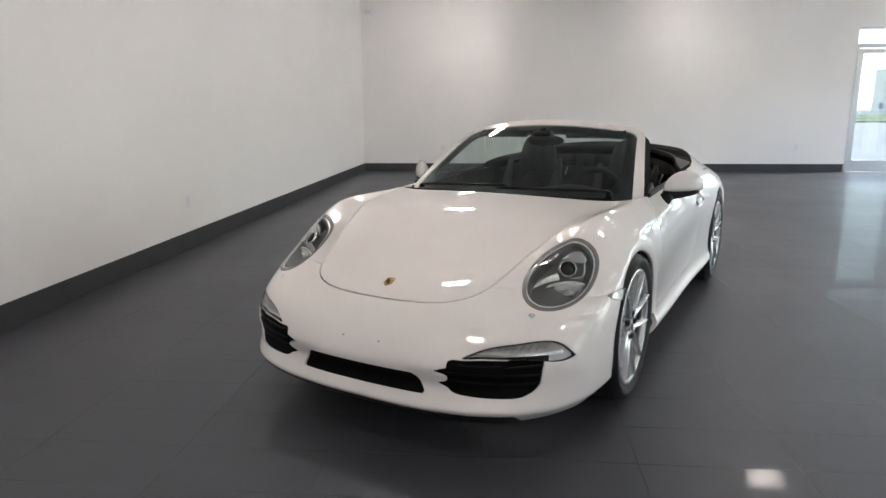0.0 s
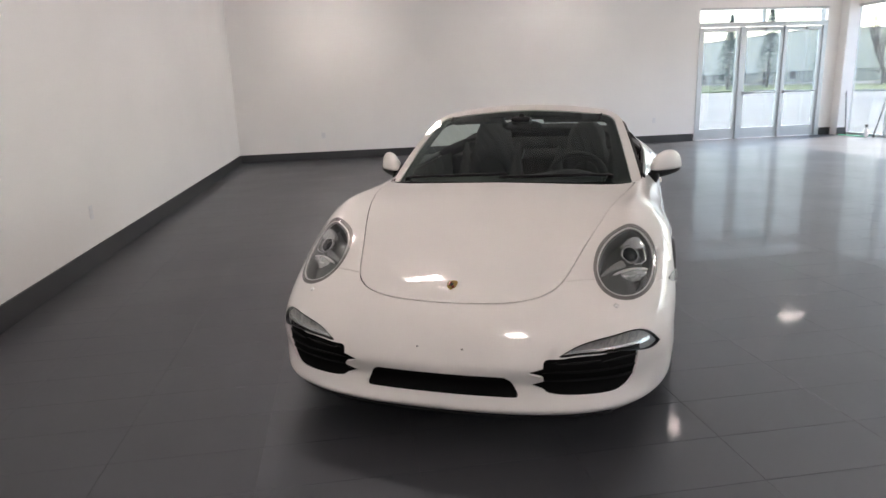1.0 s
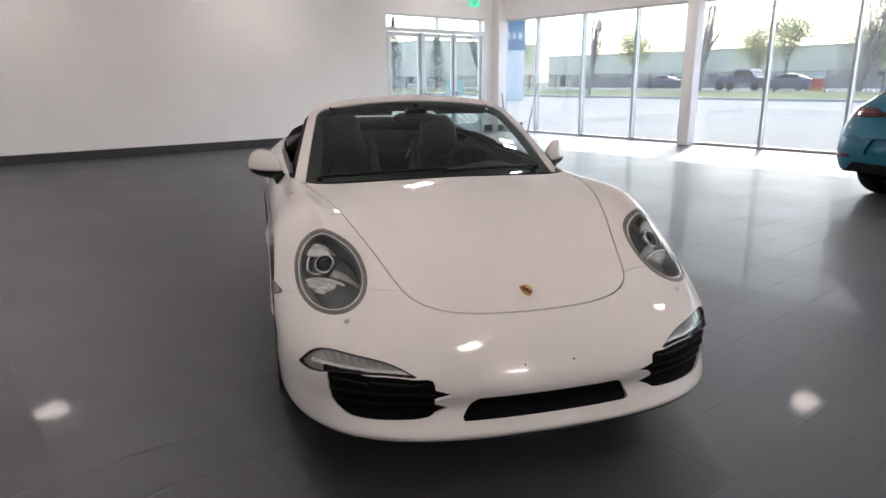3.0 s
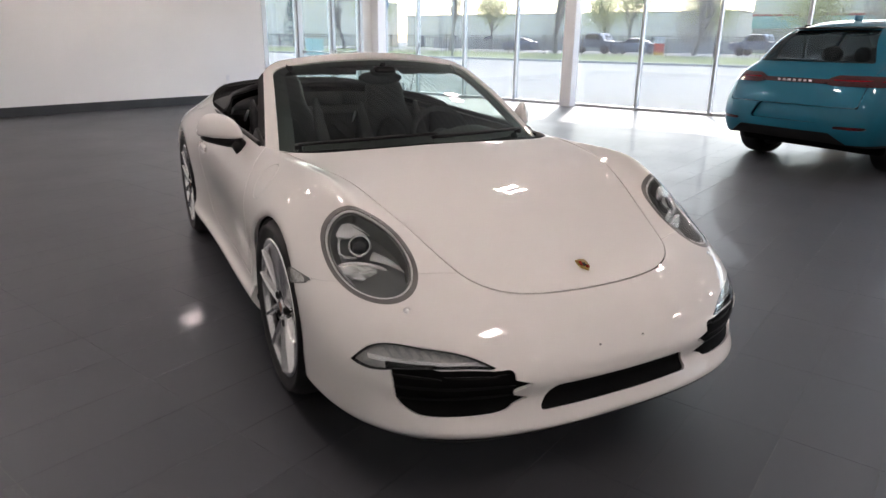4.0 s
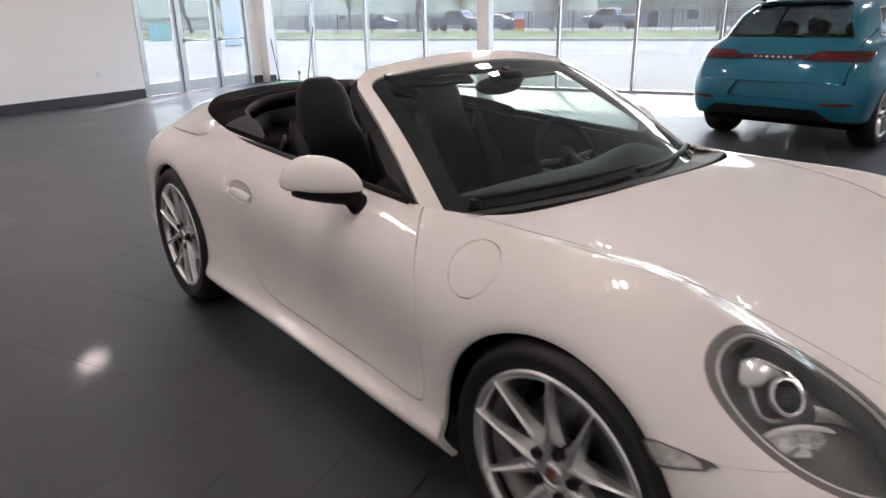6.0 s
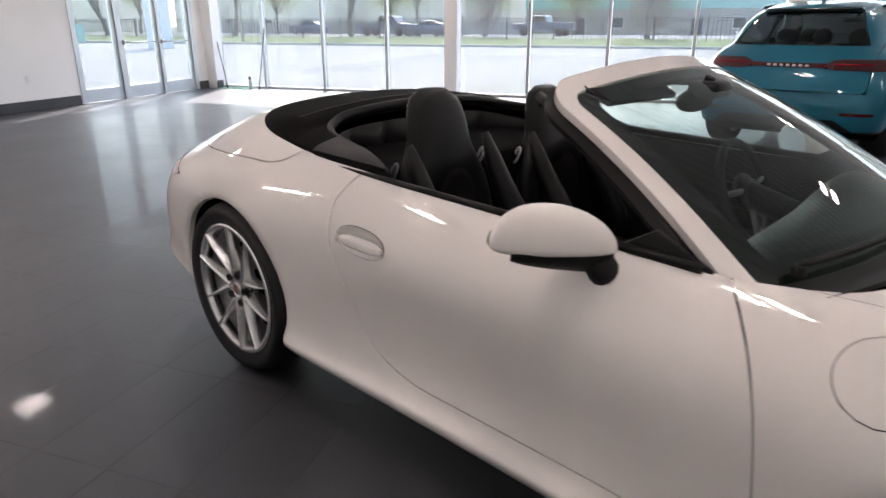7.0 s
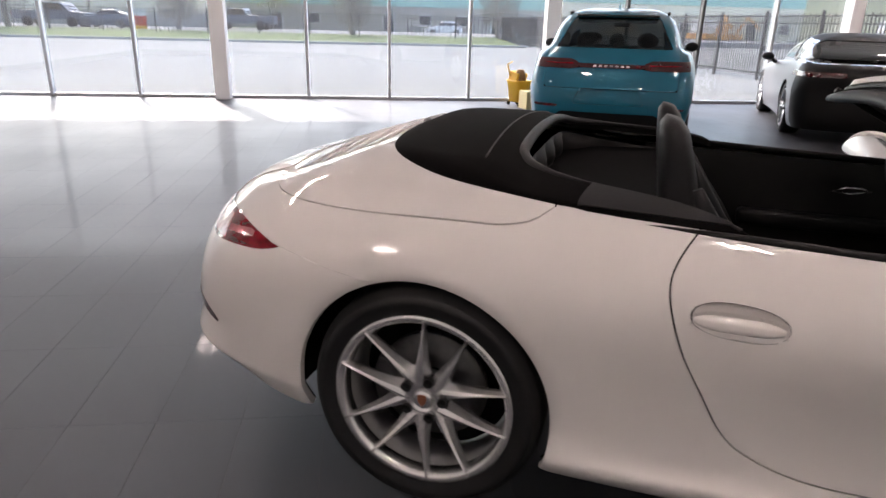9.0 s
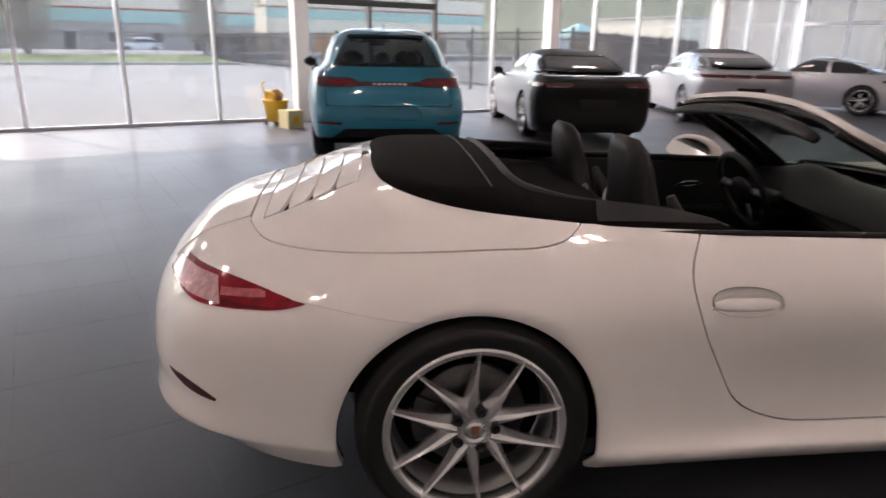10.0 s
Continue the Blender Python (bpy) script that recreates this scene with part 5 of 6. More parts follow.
# ---- door mirrors ----
def make_mirror(sd):
    mirror = tagged(new("door_mirror"), "white door mirror on a black foot")
    mirror.parent = car
    shell = bmesh.new()
    bmesh.ops.create_uvsphere(shell, u_segments=40, v_segments=24, radius=1)
    for v in shell.verts:
        x, y, z = v.co
        # teardrop: swept back and lower towards the tip, cut flat where the glass sits
        x = math.copysign(abs(x)**.85, x)
        wx, wz = .092, .092 * (1 + .10 * x)
        y = y * (.080 - .015 * x) if y < 0 else min(y, .35) * .06
        z = z * wz if z > 0 else z * wz * .30
        v.co = (x * wx, y + .088 * x, z - .008 * x * x)
    bmesh.ops.transform(shell, matrix=Matrix.Translation((.864, -.236, .874)), verts=shell.verts)
    if sd < 0:
        bmesh.ops.scale(shell, vec=(-1, 1, 1), verts=shell.verts)
        bmesh.ops.reverse_faces(shell, faces=shell.faces)
    part("shell", shell, M_PAINT, mirror, "", True)
    face = bmesh.new()
    bmesh.ops.create_circle(face, cap_ends=True, segments=36, radius=1)
    for v in face.verts:
        v.co = (sd * (.864 + v.co.x * .090), -.2105 + .0817 * v.co.x, .874 + v.co.y * (.071 if v.co.y > 0 else .030))
    part("mirror_glass", face, M_CHROME, mirror, "mirror glass with black surround")
    foot = bmesh.new()
    add_tube(foot, [(sd * x, -.262 + .95 * (x - .862), .838 + .012 * (x - .8) / .2) for x in np.linspace(.778, .94, 10)], [.018, .021, .021, .020, .019, .018, .016, .014, .011, .006], 12, squash=1.8)
    part("foot_trim", foot, M_BLACK, mirror, "black lower trim of the mirror", True)
    part("foot", tube([(sd * .805, -.318, .838), (sd * .788, -.328, .818), (sd * .768, -.332, .792)], [.030, .036, .040], 14), M_BLACK, mirror, "black mirror foot", True)


for sd in sides:
    make_mirror(sd)


# ---- the other cars ----
def far_cage(length, width, clear, nose, belt, tail, roof, cowl, deck, roof_front, roof_rear, plan=(.45, .78, .93), rear=(.975, .88, .56)):
    """Rings of a plain car body from its main sizes; front at -y."""
    ys = np.array((-1, -.98, -.92, -.84, -.74, -.6, -.38, -.1, .18, .42, .6, .78, .90, .975, 1))
    xs = np.array((0, plan[0], plan[1], plan[2], .975, 1, .985, .968, .968, .985, 1, *rear, 0))
    hl, hw = length / 2, width / 2
    t = (ys + 1) / 2
    side = np.interp(ys, (-1, -.7, -.35, .4, .8, 1), (nose, nose + .55 * (belt - nose), belt - .02, belt + .03, tail + .02, tail))

    def ring(scale, z, y_scale=1.0):
        return np.stack([xs * hw * scale, ys * hl * y_scale, z + 0 * ys], 1)

    rings = [ring(.93, clear, .955), ring(.985, clear + .18, .99), ring(1.0, clear + .18 + (side - clear - .18) * .52, 1.0), ring(.915, side, .955)]
    inner = ring(.80, side + .05, 1)
    inner[:, 1] = np.interp(t, (0, .5, 1), (cowl * .6 - hl * .28, 0, deck * .6 + hl * .30)) * .93
    inner[:, 2] = side + np.interp(t, (0, .2, .5, .8, 1), (.05, .045, .05, .05, .03))
    edge = ring(.64, roof - .09, 1)
    edge[:, 1] = cowl + (deck - cowl) * t
    edge[:, 2] = np.interp(t, (0, .18, .35, .6, .8, 1), (side[3] + .10, roof - .24, roof - .10, roof - .075, roof - .15, side[12] + .10))
    edge[:, 0] *= np.interp(t, (0, .3, .7, 1), (1.05, 1.0, .97, 1.0))
    spine = ring(0, roof, 1)
    spine[:, 1] = roof_front + (roof_rear - roof_front) * t
    spine[:, 2] = roof - .035 * ((t - .45) / .5)**2
    return rings + [inner, edge, spine]


def body_arches(sk, axle_f, axle_r, zc, r):
    def field(p):
        return np.minimum(np.hypot(p[:, 1] - axle_f, p[:, 2] - zc) - r, np.hypot(p[:, 1] - axle_r, p[:, 2] - zc) - r) + np.where(ax(p) > .5, 0, 9)
    return field


def glass_band(sk, low, high, pillars):
    """Glass between the waist and the roof, parted by pillars where side and end meet and at the given stations."""
    turn = np.abs(sk.n[:, 0]) / (np.abs(sk.n[:, 1]) + np.abs(sk.n[:, 0]) + 1e-6)

    def field(p):
        d = np.minimum(p[:, 2] - low(p[:, 1]), high(p[:, 1]) - p[:, 2])
        d = np.minimum(d, np.abs(turn - .55) * .8 - .07)
        for y in pillars:
            d = np.where(turn > .55, np.minimum(d, np.abs(p[:, 1] - y) - .035), d)
        return d
    return field


def fit_wheels(parent, x, axle_f, axle_r, radius, width, rim_r, mat, label, spokes=5, lean=.2):
    w = make_wheel(parent, radius, width, rim_r, .2, mat, "wheel", label, True, spokes, lean)
    w.location = (-x, axle_f, radius)
    copy_thing(w, pose(-x, axle_r, radius))
    for y in (axle_f, axle_r):
        copy_thing(w, pose(x, y, radius, 0, 0, 180))
    for y in (axle_f, axle_r):
        part("wheel_well", box(-x - .05, y - radius - .04, .20, x + .05, y + radius + .04, radius * 2 - .02, .05), M_VOID, parent)


def far_mirrors(parent, x, y, z, paint):
    for sd in sides:
        bm = bmesh.new()
        bmesh.ops.create_uvsphere(bm, u_segments=20, v_segments=12, radius=1)
        bmesh.ops.scale(bm, vec=(.095, .055, .065), verts=bm.verts)
        bmesh.ops.translate(bm, vec=(sd * x, y, z), verts=bm.verts)
        mm = part("door_mirror", bm, paint, parent, "", True)
        part("mirror_foot", tube([(sd * (x - .06), y, z - .05), (sd * (x - .16), y - .03, z - .10)], .03, 8), M_BLACK, mm, "", True)


M_GUNMETAL = material("gunmetal_alloy", (.58, .58, .59), .3, metal=.8, coat=.4)

# blue-green sport utility car
suv = thing("suv", "blue-green metallic sport utility car parked on the tiles", "car", pose(7.45, -1.98, 0, 0, 0, 67.3), group="parked showroom cars")
SUV_CAGE = [
    [(0, -2.25, .25), (.45, -2.22, .25), (.75, -2.05, .25), (.88, -1.85, .26), (.90, -1.7, .27), (.90, -1.4, .30), (.90, -.9, .28), (.89, -.2, .27), (.89, .4, .27), (.90, .95, .28), (.91, 1.4, .30), (.89, 1.8, .30), (.80, 2.10, .30), (.5, 2.22, .32), (0, 2.24, .32)],
    [(0, -2.33, .45), (.46, -2.29, .45), (.78, -2.1, .46), (.91, -1.9, .47), (.94, -1.7, .48), (.95, -1.4, .50), (.94, -.9, .45), (.92, -.2, .43), (.92, .4, .43), (.94, .95, .47), (.955, 1.4, .52), (.93, 1.8, .50), (.84, 2.15, .48), (.52, 2.28, .48), (0, 2.30, .48)],
    [(0, -2.33, .70), (.45, -2.28, .70), (.76, -2.1, .71), (.90, -1.88, .73), (.94, -1.68, .76), (.96, -1.4, .80), (.93, -.9, .76), (.915, -.2, .74), (.92, .4, .75), (.945, .95, .80), (.965, 1.4, .84), (.935, 1.8, .80), (.84, 2.12, .76), (.52, 2.25, .76), (0, 2.27, .76)],
    [(0, -2.2, .88), (.42, -2.15, .885), (.68, -2.0, .90), (.80, -1.8, .94), (.85, -1.62, .97), (.87, -1.35, 1.0), (.88, -.9, 1.02), (.875, -.2, 1.03), (.875, .4, 1.05), (.88, .95, 1.08), (.88, 1.4, 1.09), (.84, 1.78, 1.06), (.75, 2.01, 1.01), (.48, 2.12, 1.0), (0, 2.14, 1.0)],
    [(0, -1.6, 1.0), (.35, -1.5, 1.01), (.52, -1.4, 1.02), (.62, -1.28, 1.03), (.70, -1.15, 1.045), (.75, -1.0, 1.06), (.79, -.75, 1.09), (.80, -.15, 1.11), (.80, .4, 1.13), (.79, .95, 1.15), (.775, 1.35, 1.17), (.73, 1.68, 1.17), (.63, 1.88, 1.17), (.40, 1.97, 1.175), (0, 1.99, 1.175)],
    [(0, -.85, 1.12), (.3, -.82, 1.13), (.45, -.75, 1.16), (.54, -.62, 1.22), (.58, -.48, 1.30), (.60, -.32, 1.38), (.61, -.12, 1.46), (.61, .15, 1.50), (.61, .5, 1.52), (.60, .9, 1.52), (.585, 1.25, 1.50), (.56, 1.48, 1.465), (.49, 1.62, 1.45), (.30, 1.69, 1.455), (0, 1.71, 1.46)],
    [(0, -.45, 1.36), (0, -.38, 1.40), (0, -.3, 1.44), (0, -.22, 1.47), (0, -.14, 1.50), (0, -.05, 1.53), (0, .05, 1.55), (0, .25, 1.585), (0, .5, 1.60), (0, .8, 1.60), (0, 1.05, 1.59), (0, 1.25, 1.575), (0, 1.38, 1.56), (0, 1.48, 1.55), (0, 1.56, 1.54)],
]
sv = Skin(SUV_CAGE, 320, 10)
sv_arch = body_arches(sv, -1.40, 1.40, .37, .40)
side_glass = lambda p: np.where((ax(p) > .55) & (p[:, 1] < 1.52), np.minimum(np.minimum(p[:, 2] - 1.115 - .03 * p[:, 1], 1.47 - .055 * (p[:, 1] - .3)**2 - p[:, 2]), np.minimum(np.minimum(p[:, 1] + .78 - 1.55 * np.clip(p[:, 2] - 1.1, 0, 1), 1.50 - .5 * np.clip(p[:, 2] - 1.1, 0, 1) - p[:, 1]), np.abs(p[:, 1] - .28) - .03)), -1)
rear_glass = lambda p: np.where(p[:, 1] > 1.4, np.minimum(np.minimum(p[:, 2] - 1.135, 1.475 - p[:, 2]), .66 - .50 * np.clip(p[:, 2] - 1.13, 0, 1) - ax(p)), -1)
front_glass = lambda p: np.where(p[:, 1] < .2, np.minimum(np.minimum(p[:, 2] - 1.10, 1.50 - p[:, 2]), np.minimum(.66 - .28 * (p[:, 2] - 1.1) - ax(p), p[:, 1] + 1.0)), -1)
tail_strip = lambda p: np.where(p[:, 1] > 1.6, np.minimum(.022 + .030 * np.clip((ax(p) - .34) / .1, 0, 1) - np.abs(p[:, 2] - .945 - .014 * np.clip((ax(p) - .34) / .1, 0, 1)), .86 - ax(p)), -1)
low_black = lambda p: np.where(p[:, 1] > 1.75, .44 - .11 * np.clip((ax(p) - .52) / .16, 0, 1) - p[:, 2], -1)
plate_dip = lambda p: np.where(p[:, 1] > 1.9, np.minimum(.085 - np.abs(p[:, 2] - .615), .36 - .5 * (p[:, 2] - .615) - ax(p)), -1)
low_red = lambda p: np.where(p[:, 1] > 1.8, np.minimum(.016 - np.abs(p[:, 2] - .50), np.minimum(ax(p) - .56, .84 - ax(p))), -1)
hatch = lambda p: np.where(p[:, 1] > 1.5, np.minimum(p[:, 2] - .70, .74 - ax(p)), -1)
sv.panel("body", M_TEAL, suv, sv_arch, neg(side_glass), neg(rear_glass), neg(front_glass), neg(tail_strip), neg(low_black), neg(hatch, .003), neg(low_red), neg(plate_dip))
sv.panel("tailgate", M_TEAL, suv, inset(hatch, .003), neg(rear_glass), neg(tail_strip))
for nm, fl, mt, of, lb in (("rear_window", rear_glass, M_TINT, -.006, "dark tinted rear window"), ("windscreen", front_glass, M_TINT, -.006, "dark windscreen"), ("tail_bar", lambda p: np.minimum(tail_strip(p), .36 - ax(p)), M_TAILD, .006, "dark red bar between the tail lamps"), ("lower_bumper", low_black, M_BLACK, -.012, "black lower bumper"), ("plate_recess", plate_dip, M_TEAL, -.03, "shallow plate recess")):
    sv.panel(nm, mt, suv, fl, offset=of, thick=.03, label=lb)
for sd in sides:
    sv.panel("side_window", M_TINT, suv, side_glass, offset=-.006, side=sd, thick=.01, label="dark side window")
    sv.panel("tail_lamp", M_TAILD, suv, lambda p: np.minimum(tail_strip(p), ax(p) - .36), offset=.006, side=sd, thick=.03, label="dark red tail lamp")
    sv.panel("lamp_line", M_TAIL, suv, lambda p: np.minimum(np.minimum(tail_strip(p) - .008, ax(p) - .40), .006 - np.abs(p[:, 2] - .962)), offset=.009, side=sd, thick=.002, label="bright red line in the tail lamp")
    sv.panel("rear_reflector", M_TAILD, suv, low_red, offset=.003, side=sd, thick=.015, label="low red rear reflector")
    sv.panel("window_trim", M_SILVER, suv, inset(side_glass, -.014), neg(side_glass, .0), offset=.002, side=sd, thick=.006, label="bright window trim")
    part("roof_rail", tube([(sd * .60, -.1, 1.49), (sd * .60, .2, 1.535), (sd * .60, .8, 1.55), (sd * .585, 1.25, 1.52)], .016, 8), M_BLACK, suv, "", True)
    for y0, y1, lean in ((-.82, -.81, .0), (.26, .27, .0), (1.12, 1.13, -.45)):
        sv.panel("door_joint", M_TYRE_GAP, suv, lambda p, y0=y0, lean=lean: np.where((ax(p) > .7) & (p[:, 2] > .42) & (p[:, 2] < 1.10), .0035 - np.abs(p[:, 1] - y0 - lean * np.clip(.80 - p[:, 2], -.3, .3)), -1), offset=.0012, side=sd, thick=.001, label="dark joint between the doors")
    sv.panel("door_joint", M_TYRE_GAP, suv, lambda p: np.where((ax(p) > .7) & (np.abs(p[:, 1] - .15) < .97), .0035 - np.abs(p[:, 2] - .425), -1), offset=.0012, side=sd, thick=.001)
    for yh in (-.02, .98):
        grip = tube([(sd * .935, yh - .11, .945), (sd * .952, yh - .08, .950), (sd * .952, yh + .08, .955), (sd * .935, yh + .11, .955)], .014, 8, squash=.7)
        part("door_handle", grip, M_TEAL, suv, "", True)
    sv.panel("side_blade", M_BLACK, suv, lambda p: np.where((ax(p) > .8) & (np.abs(p[:, 1]) < .95), np.minimum(.05 - np.abs(p[:, 2] - .48), .9 - np.abs(p[:, 1])), -1), offset=.006, side=sd, thick=.012, label="dark side blade along the doors")
part("cabin_tub", box(-.72, -.75, .45, .72, 1.62, 1.02, .06), M_VOID, suv, "black cabin lining and luggage cover")
part("head_lining", box(-.54, -.10, 1.475, .54, 1.40, 1.49, .004), M_PAD, suv, "grey roof lining")
for x, y, w in ((-.38, .95, .13), (.38, .95, .13), (0, .98, .10), (-.38, -.05, .14), (.38, -.05, .14)):
    bm = bmesh.new()
    bmesh.ops.create_uvsphere(bm, u_segments=20, v_segments=12, radius=1)
    bmesh.ops.scale(bm, vec=(w, .06, .10), verts=bm.verts)
    bmesh.ops.translate(bm, vec=(x, y, 1.20), verts=bm.verts)
    hr = part("head_restraint", bm, M_LEATHER, suv, "black head restraint", True)
    part("seat_back", box(x - w * 1.7, y - .06, .90, x + w * 1.7, y + .08, 1.13, .05), M_LEATHER, hr, "", True)
part("rear_view_mirror", box(-.11, -.42, 1.37, .11, -.39, 1.43, .012), M_BLACK, suv, "", True)
part("roof_spoiler", prism([(-.47, 1.46), (.47, 1.46), (.47, 1.66), (.30, 1.74), (-.30, 1.74), (-.47, 1.66)], 1.478, 1.502, None, .01), M_DKGLASS, suv, "black roof spoiler", True)
part("roof_fin", prism([(-.018, 1.15), (.018, 1.15), (.004, 1.28), (-.004, 1.28)], 1.57, 1.63, None, .004), M_TEAL, suv, "", True)
for k in range(7):
    part("tail_letter", box(-.20 + .06 * k, 2.165, .934, -.165 + .06 * k, 2.191, .958, .002), M_CHROME, suv, "plain silver bar in place of a letter")
fit_wheels(suv, .80, -1.40, 1.40, .365, .26, .262, M_GUNMETAL, "alloy wheel with five silver double spokes", lean=.15)
far_mirrors(suv, 1.02, -.55, 1.12, M_BLACK)


def far_car(name, label, at, paint, rear_mat, sizes, axle_f, axle_r, radius, track, glass_z, pillars, tail_z, group="parked showroom cars", rim=None, wide_tail=True, roof_z=None):
    """A plainer car: body, glass, lamps, wheels and mirrors on one skin."""
    ob = thing(name, label, "car", at, group=group)
    sk = Skin(far_cage(*sizes), 240, 8)
    low, high = glass_z
    g = glass_band(sk, lambda y: low + .0 * y, lambda y: high - .06 * np.abs(y - .1), pillars)
    arch = body_arches(sk, axle_f, axle_r, radius, radius + .035)
    length = sizes[0]
    lamp = lambda p: np.where(p[:, 1] > length * .36, np.minimum(.03 - np.abs(p[:, 2] - tail_z), ax(p) - (.0 if wide_tail else .38)), -1)
    head = lambda p: np.where(p[:, 1] < -length * .36, np.minimum(.06 - np.abs(p[:, 2] - tail_z + .12), ax(p) - sizes[1] * .27), -1)
    back = lambda p: np.where(p[:, 1] > length * .415, p[:, 2] - 0.0, -1) if rear_mat else -np.ones(len(p))
    top = lambda p: p[:, 2] - (roof_z or 9.0)
    sk.panel("body", paint, ob, arch, neg(g), neg(lamp), neg(head), neg(back), neg(top))
    if roof_z:
        sk.panel("roof_panel", M_BLACK, ob, top, neg(g), neg(back), label="black roof panel")
    if rear_mat:
        sk.panel("rear_panel", rear_mat, ob, back, arch, neg(g), neg(lamp), label="black rear panel")
    sk.panel("glass", M_DKGLASS, ob, g, offset=-.006, thick=.01, label="dark windows")
    for sd in sides:
        sk.panel("tail_lamp", M_TAILD, ob, lamp, offset=.003, side=sd, thick=.01, label="red tail lamp")
        sk.panel("headlight", M_LENS, ob, head, offset=.0, side=sd, thick=.01, label="clear headlight")
    fit_wheels(ob, track, axle_f, axle_r, radius, .25, radius * .74, rim or M_GUNMETAL, "dark multi-spoke alloy wheel")
    far_mirrors(ob, sizes[1] / 2 + .05, -.45, sizes[4] + .06, paint if not rear_mat else M_BLACK)
    part("plate_panel", box(-.26, length / 2 - .04, tail_z - .34, .26, length / 2 + .004, tail_z - .20, .006), M_BLACK, ob, "dark blank plate panel")
    return ob


far_car("coupe", "matt silver coupe with black roof and rear beside the windows", pose(7.75, -5.70, 0, 0, 0, 64.4), M_GREYP, M_BLACK,
        (4.70, 1.90, .16, .66, .92, .97, 1.37, -.95, 1.62, -.22, .80, (.45, .78, .93), (.99, .955, .80)), -1.37, 1.37, .352, .80, (.985, 1.32), (.35,), .86, wide_tail=False, roof_z=1.02)
far_car("fastback", "pale silver fastback with dark glass roof", pose(8.05, -10.3, 0, 0, 0, 56), M_SILVERP, None,
        (4.95, 1.93, .17, .68, .93, 1.02, 1.42, -1.0, 1.9, -.15, 1.0, (.45, .78, .93), (.98, .91, .66)), -1.45, 1.45, .355, .82, (1.02, 1.34), (.30, 1.05), .93, rim=M_ALLOY, roof_z=1.335)
far_car("small_coupe", "silver mid-engined coupe parked near the far windows", pose(7.85, -14.2, 0, 0, 0, 105), M_SILVERP, None,
        (4.38, 1.80, .15, .58, .86, .90, 1.29, -.75, 1.35, -.10, .55), -1.23, 1.23, .335, .77, (.93, 1.21), (.42,), .78, rim=M_ALLOY, wide_tail=False)


# ---- outside ----
M_LOT = material("pale_concrete", (.36, .35, .315), .9, vary=.14, scale=.15, bump=.2, bump_scale=8, coords="Object")
M_GRASS = material("spring_grass", (.18, .23, .085), .9, vary=.35, scale=.4, bump=.5, bump_scale=12)
M_KERB = material("kerb_concrete", (.42, .41, .39), .9, vary=.1, scale=1)
M_FENCE = material("black_iron", (.02, .02, .022), .5)
M_BARK = material("grey_bark", (.25, .22, .20), .9, vary=.3, scale=6, bump=.6, bump_scale=20)
M_LEAF = material("young_leaves", (.44, .45, .18), .8, vary=.35, scale=1.5)
M_TWIG = material("grey_twigs", (.33, .30, .27), .9, vary=.2, scale=2)
M_SPRUCE = material("spruce_needles", (.13, .19, .16), .9, vary=.35, scale=2)
M_HILL = material("dry_hillside", (.25, .25, .15), .95, vary=.3, scale=.05)
M_CLAD = material("grey_cladding", (.40, .37, .335), .7, vary=.08, scale=.3)
# warm cream also offsets the blue sky light on the shaded white halls
M_CREAM = material("cream_cladding", (.76, .69, .56), .7, vary=.06, scale=.3)
M_TEALROOF = material("teal_fascia", (.33, .56, .51), .6, vary=.05)
M_REDTRIM = material("red_trim", (.40, .06, .04), .6)
M_DARKWIN = material("dark_window", (.05, .06, .07), .15)
M_ORANGE = material("orange_paint", (.70, .30, .04), .5)
M_YELLOW = material("yellow_plastic", (.75, .42, .02), .45, vary=.05)
M_MOP = material("brown_mop_string", (.30, .17, .08), .9, vary=.3, scale=30)
M_CREAMP = material("cream_plastic", (.62, .55, .30), .5)
M_BLUE = material("blue_sign", (.10, .22, .36), .5)
M_WHITE = material("white_paint", (.78, .78, .78), .5, vary=.03)
M_PICKUP = material("grey_blue_paint", (.13, .15, .19), .35, coat=.6)
M_PINKSIGN = material("red_banner", (.60, .08, .05), .6)
G0 = -0.12
G1 = G0 + .42

ground = setting("ground", box(-400, -400, G0 - .4, 400, 400, G0), M_LOT, "pale sunlit concrete lot reaching the horizon", "ground")
setting("grass_strip", prism([(43.2, G0 - .1), (54.4, G0 - .1), (54.4, G1), (52.5, G1 + .03), (43.6, G0 + .13), (43.2, G0 + .10)], -260, 9, pose(0, 0, 0, 90, 0, 0)), M_GRASS, "narrow strip of spring grass behind the kerb", "lawn")
setting("kerb", box(42.7, -9.2, G0, 43.2, 260, G0 + .15, .03), M_KERB, "pale concrete kerb before the grass", "kerb")
setting("grass_verge", box(-60, 62, G0, 42.6, 74, G0 + .13, .03), M_GRASS, "wide green verge beyond the entrance", "lawn")
setting("grass_bank", box(72, 14, G0, 84, 200, G0 + .4, .1), M_GRASS, "green bank behind the road", "lawn")
setting("road", box(54.4, -40, G0, 72, 260, G1), material("pale_asphalt", (.36, .35, .34), .9, vary=.1, scale=.3), "pale asphalt road behind the fence", "road")


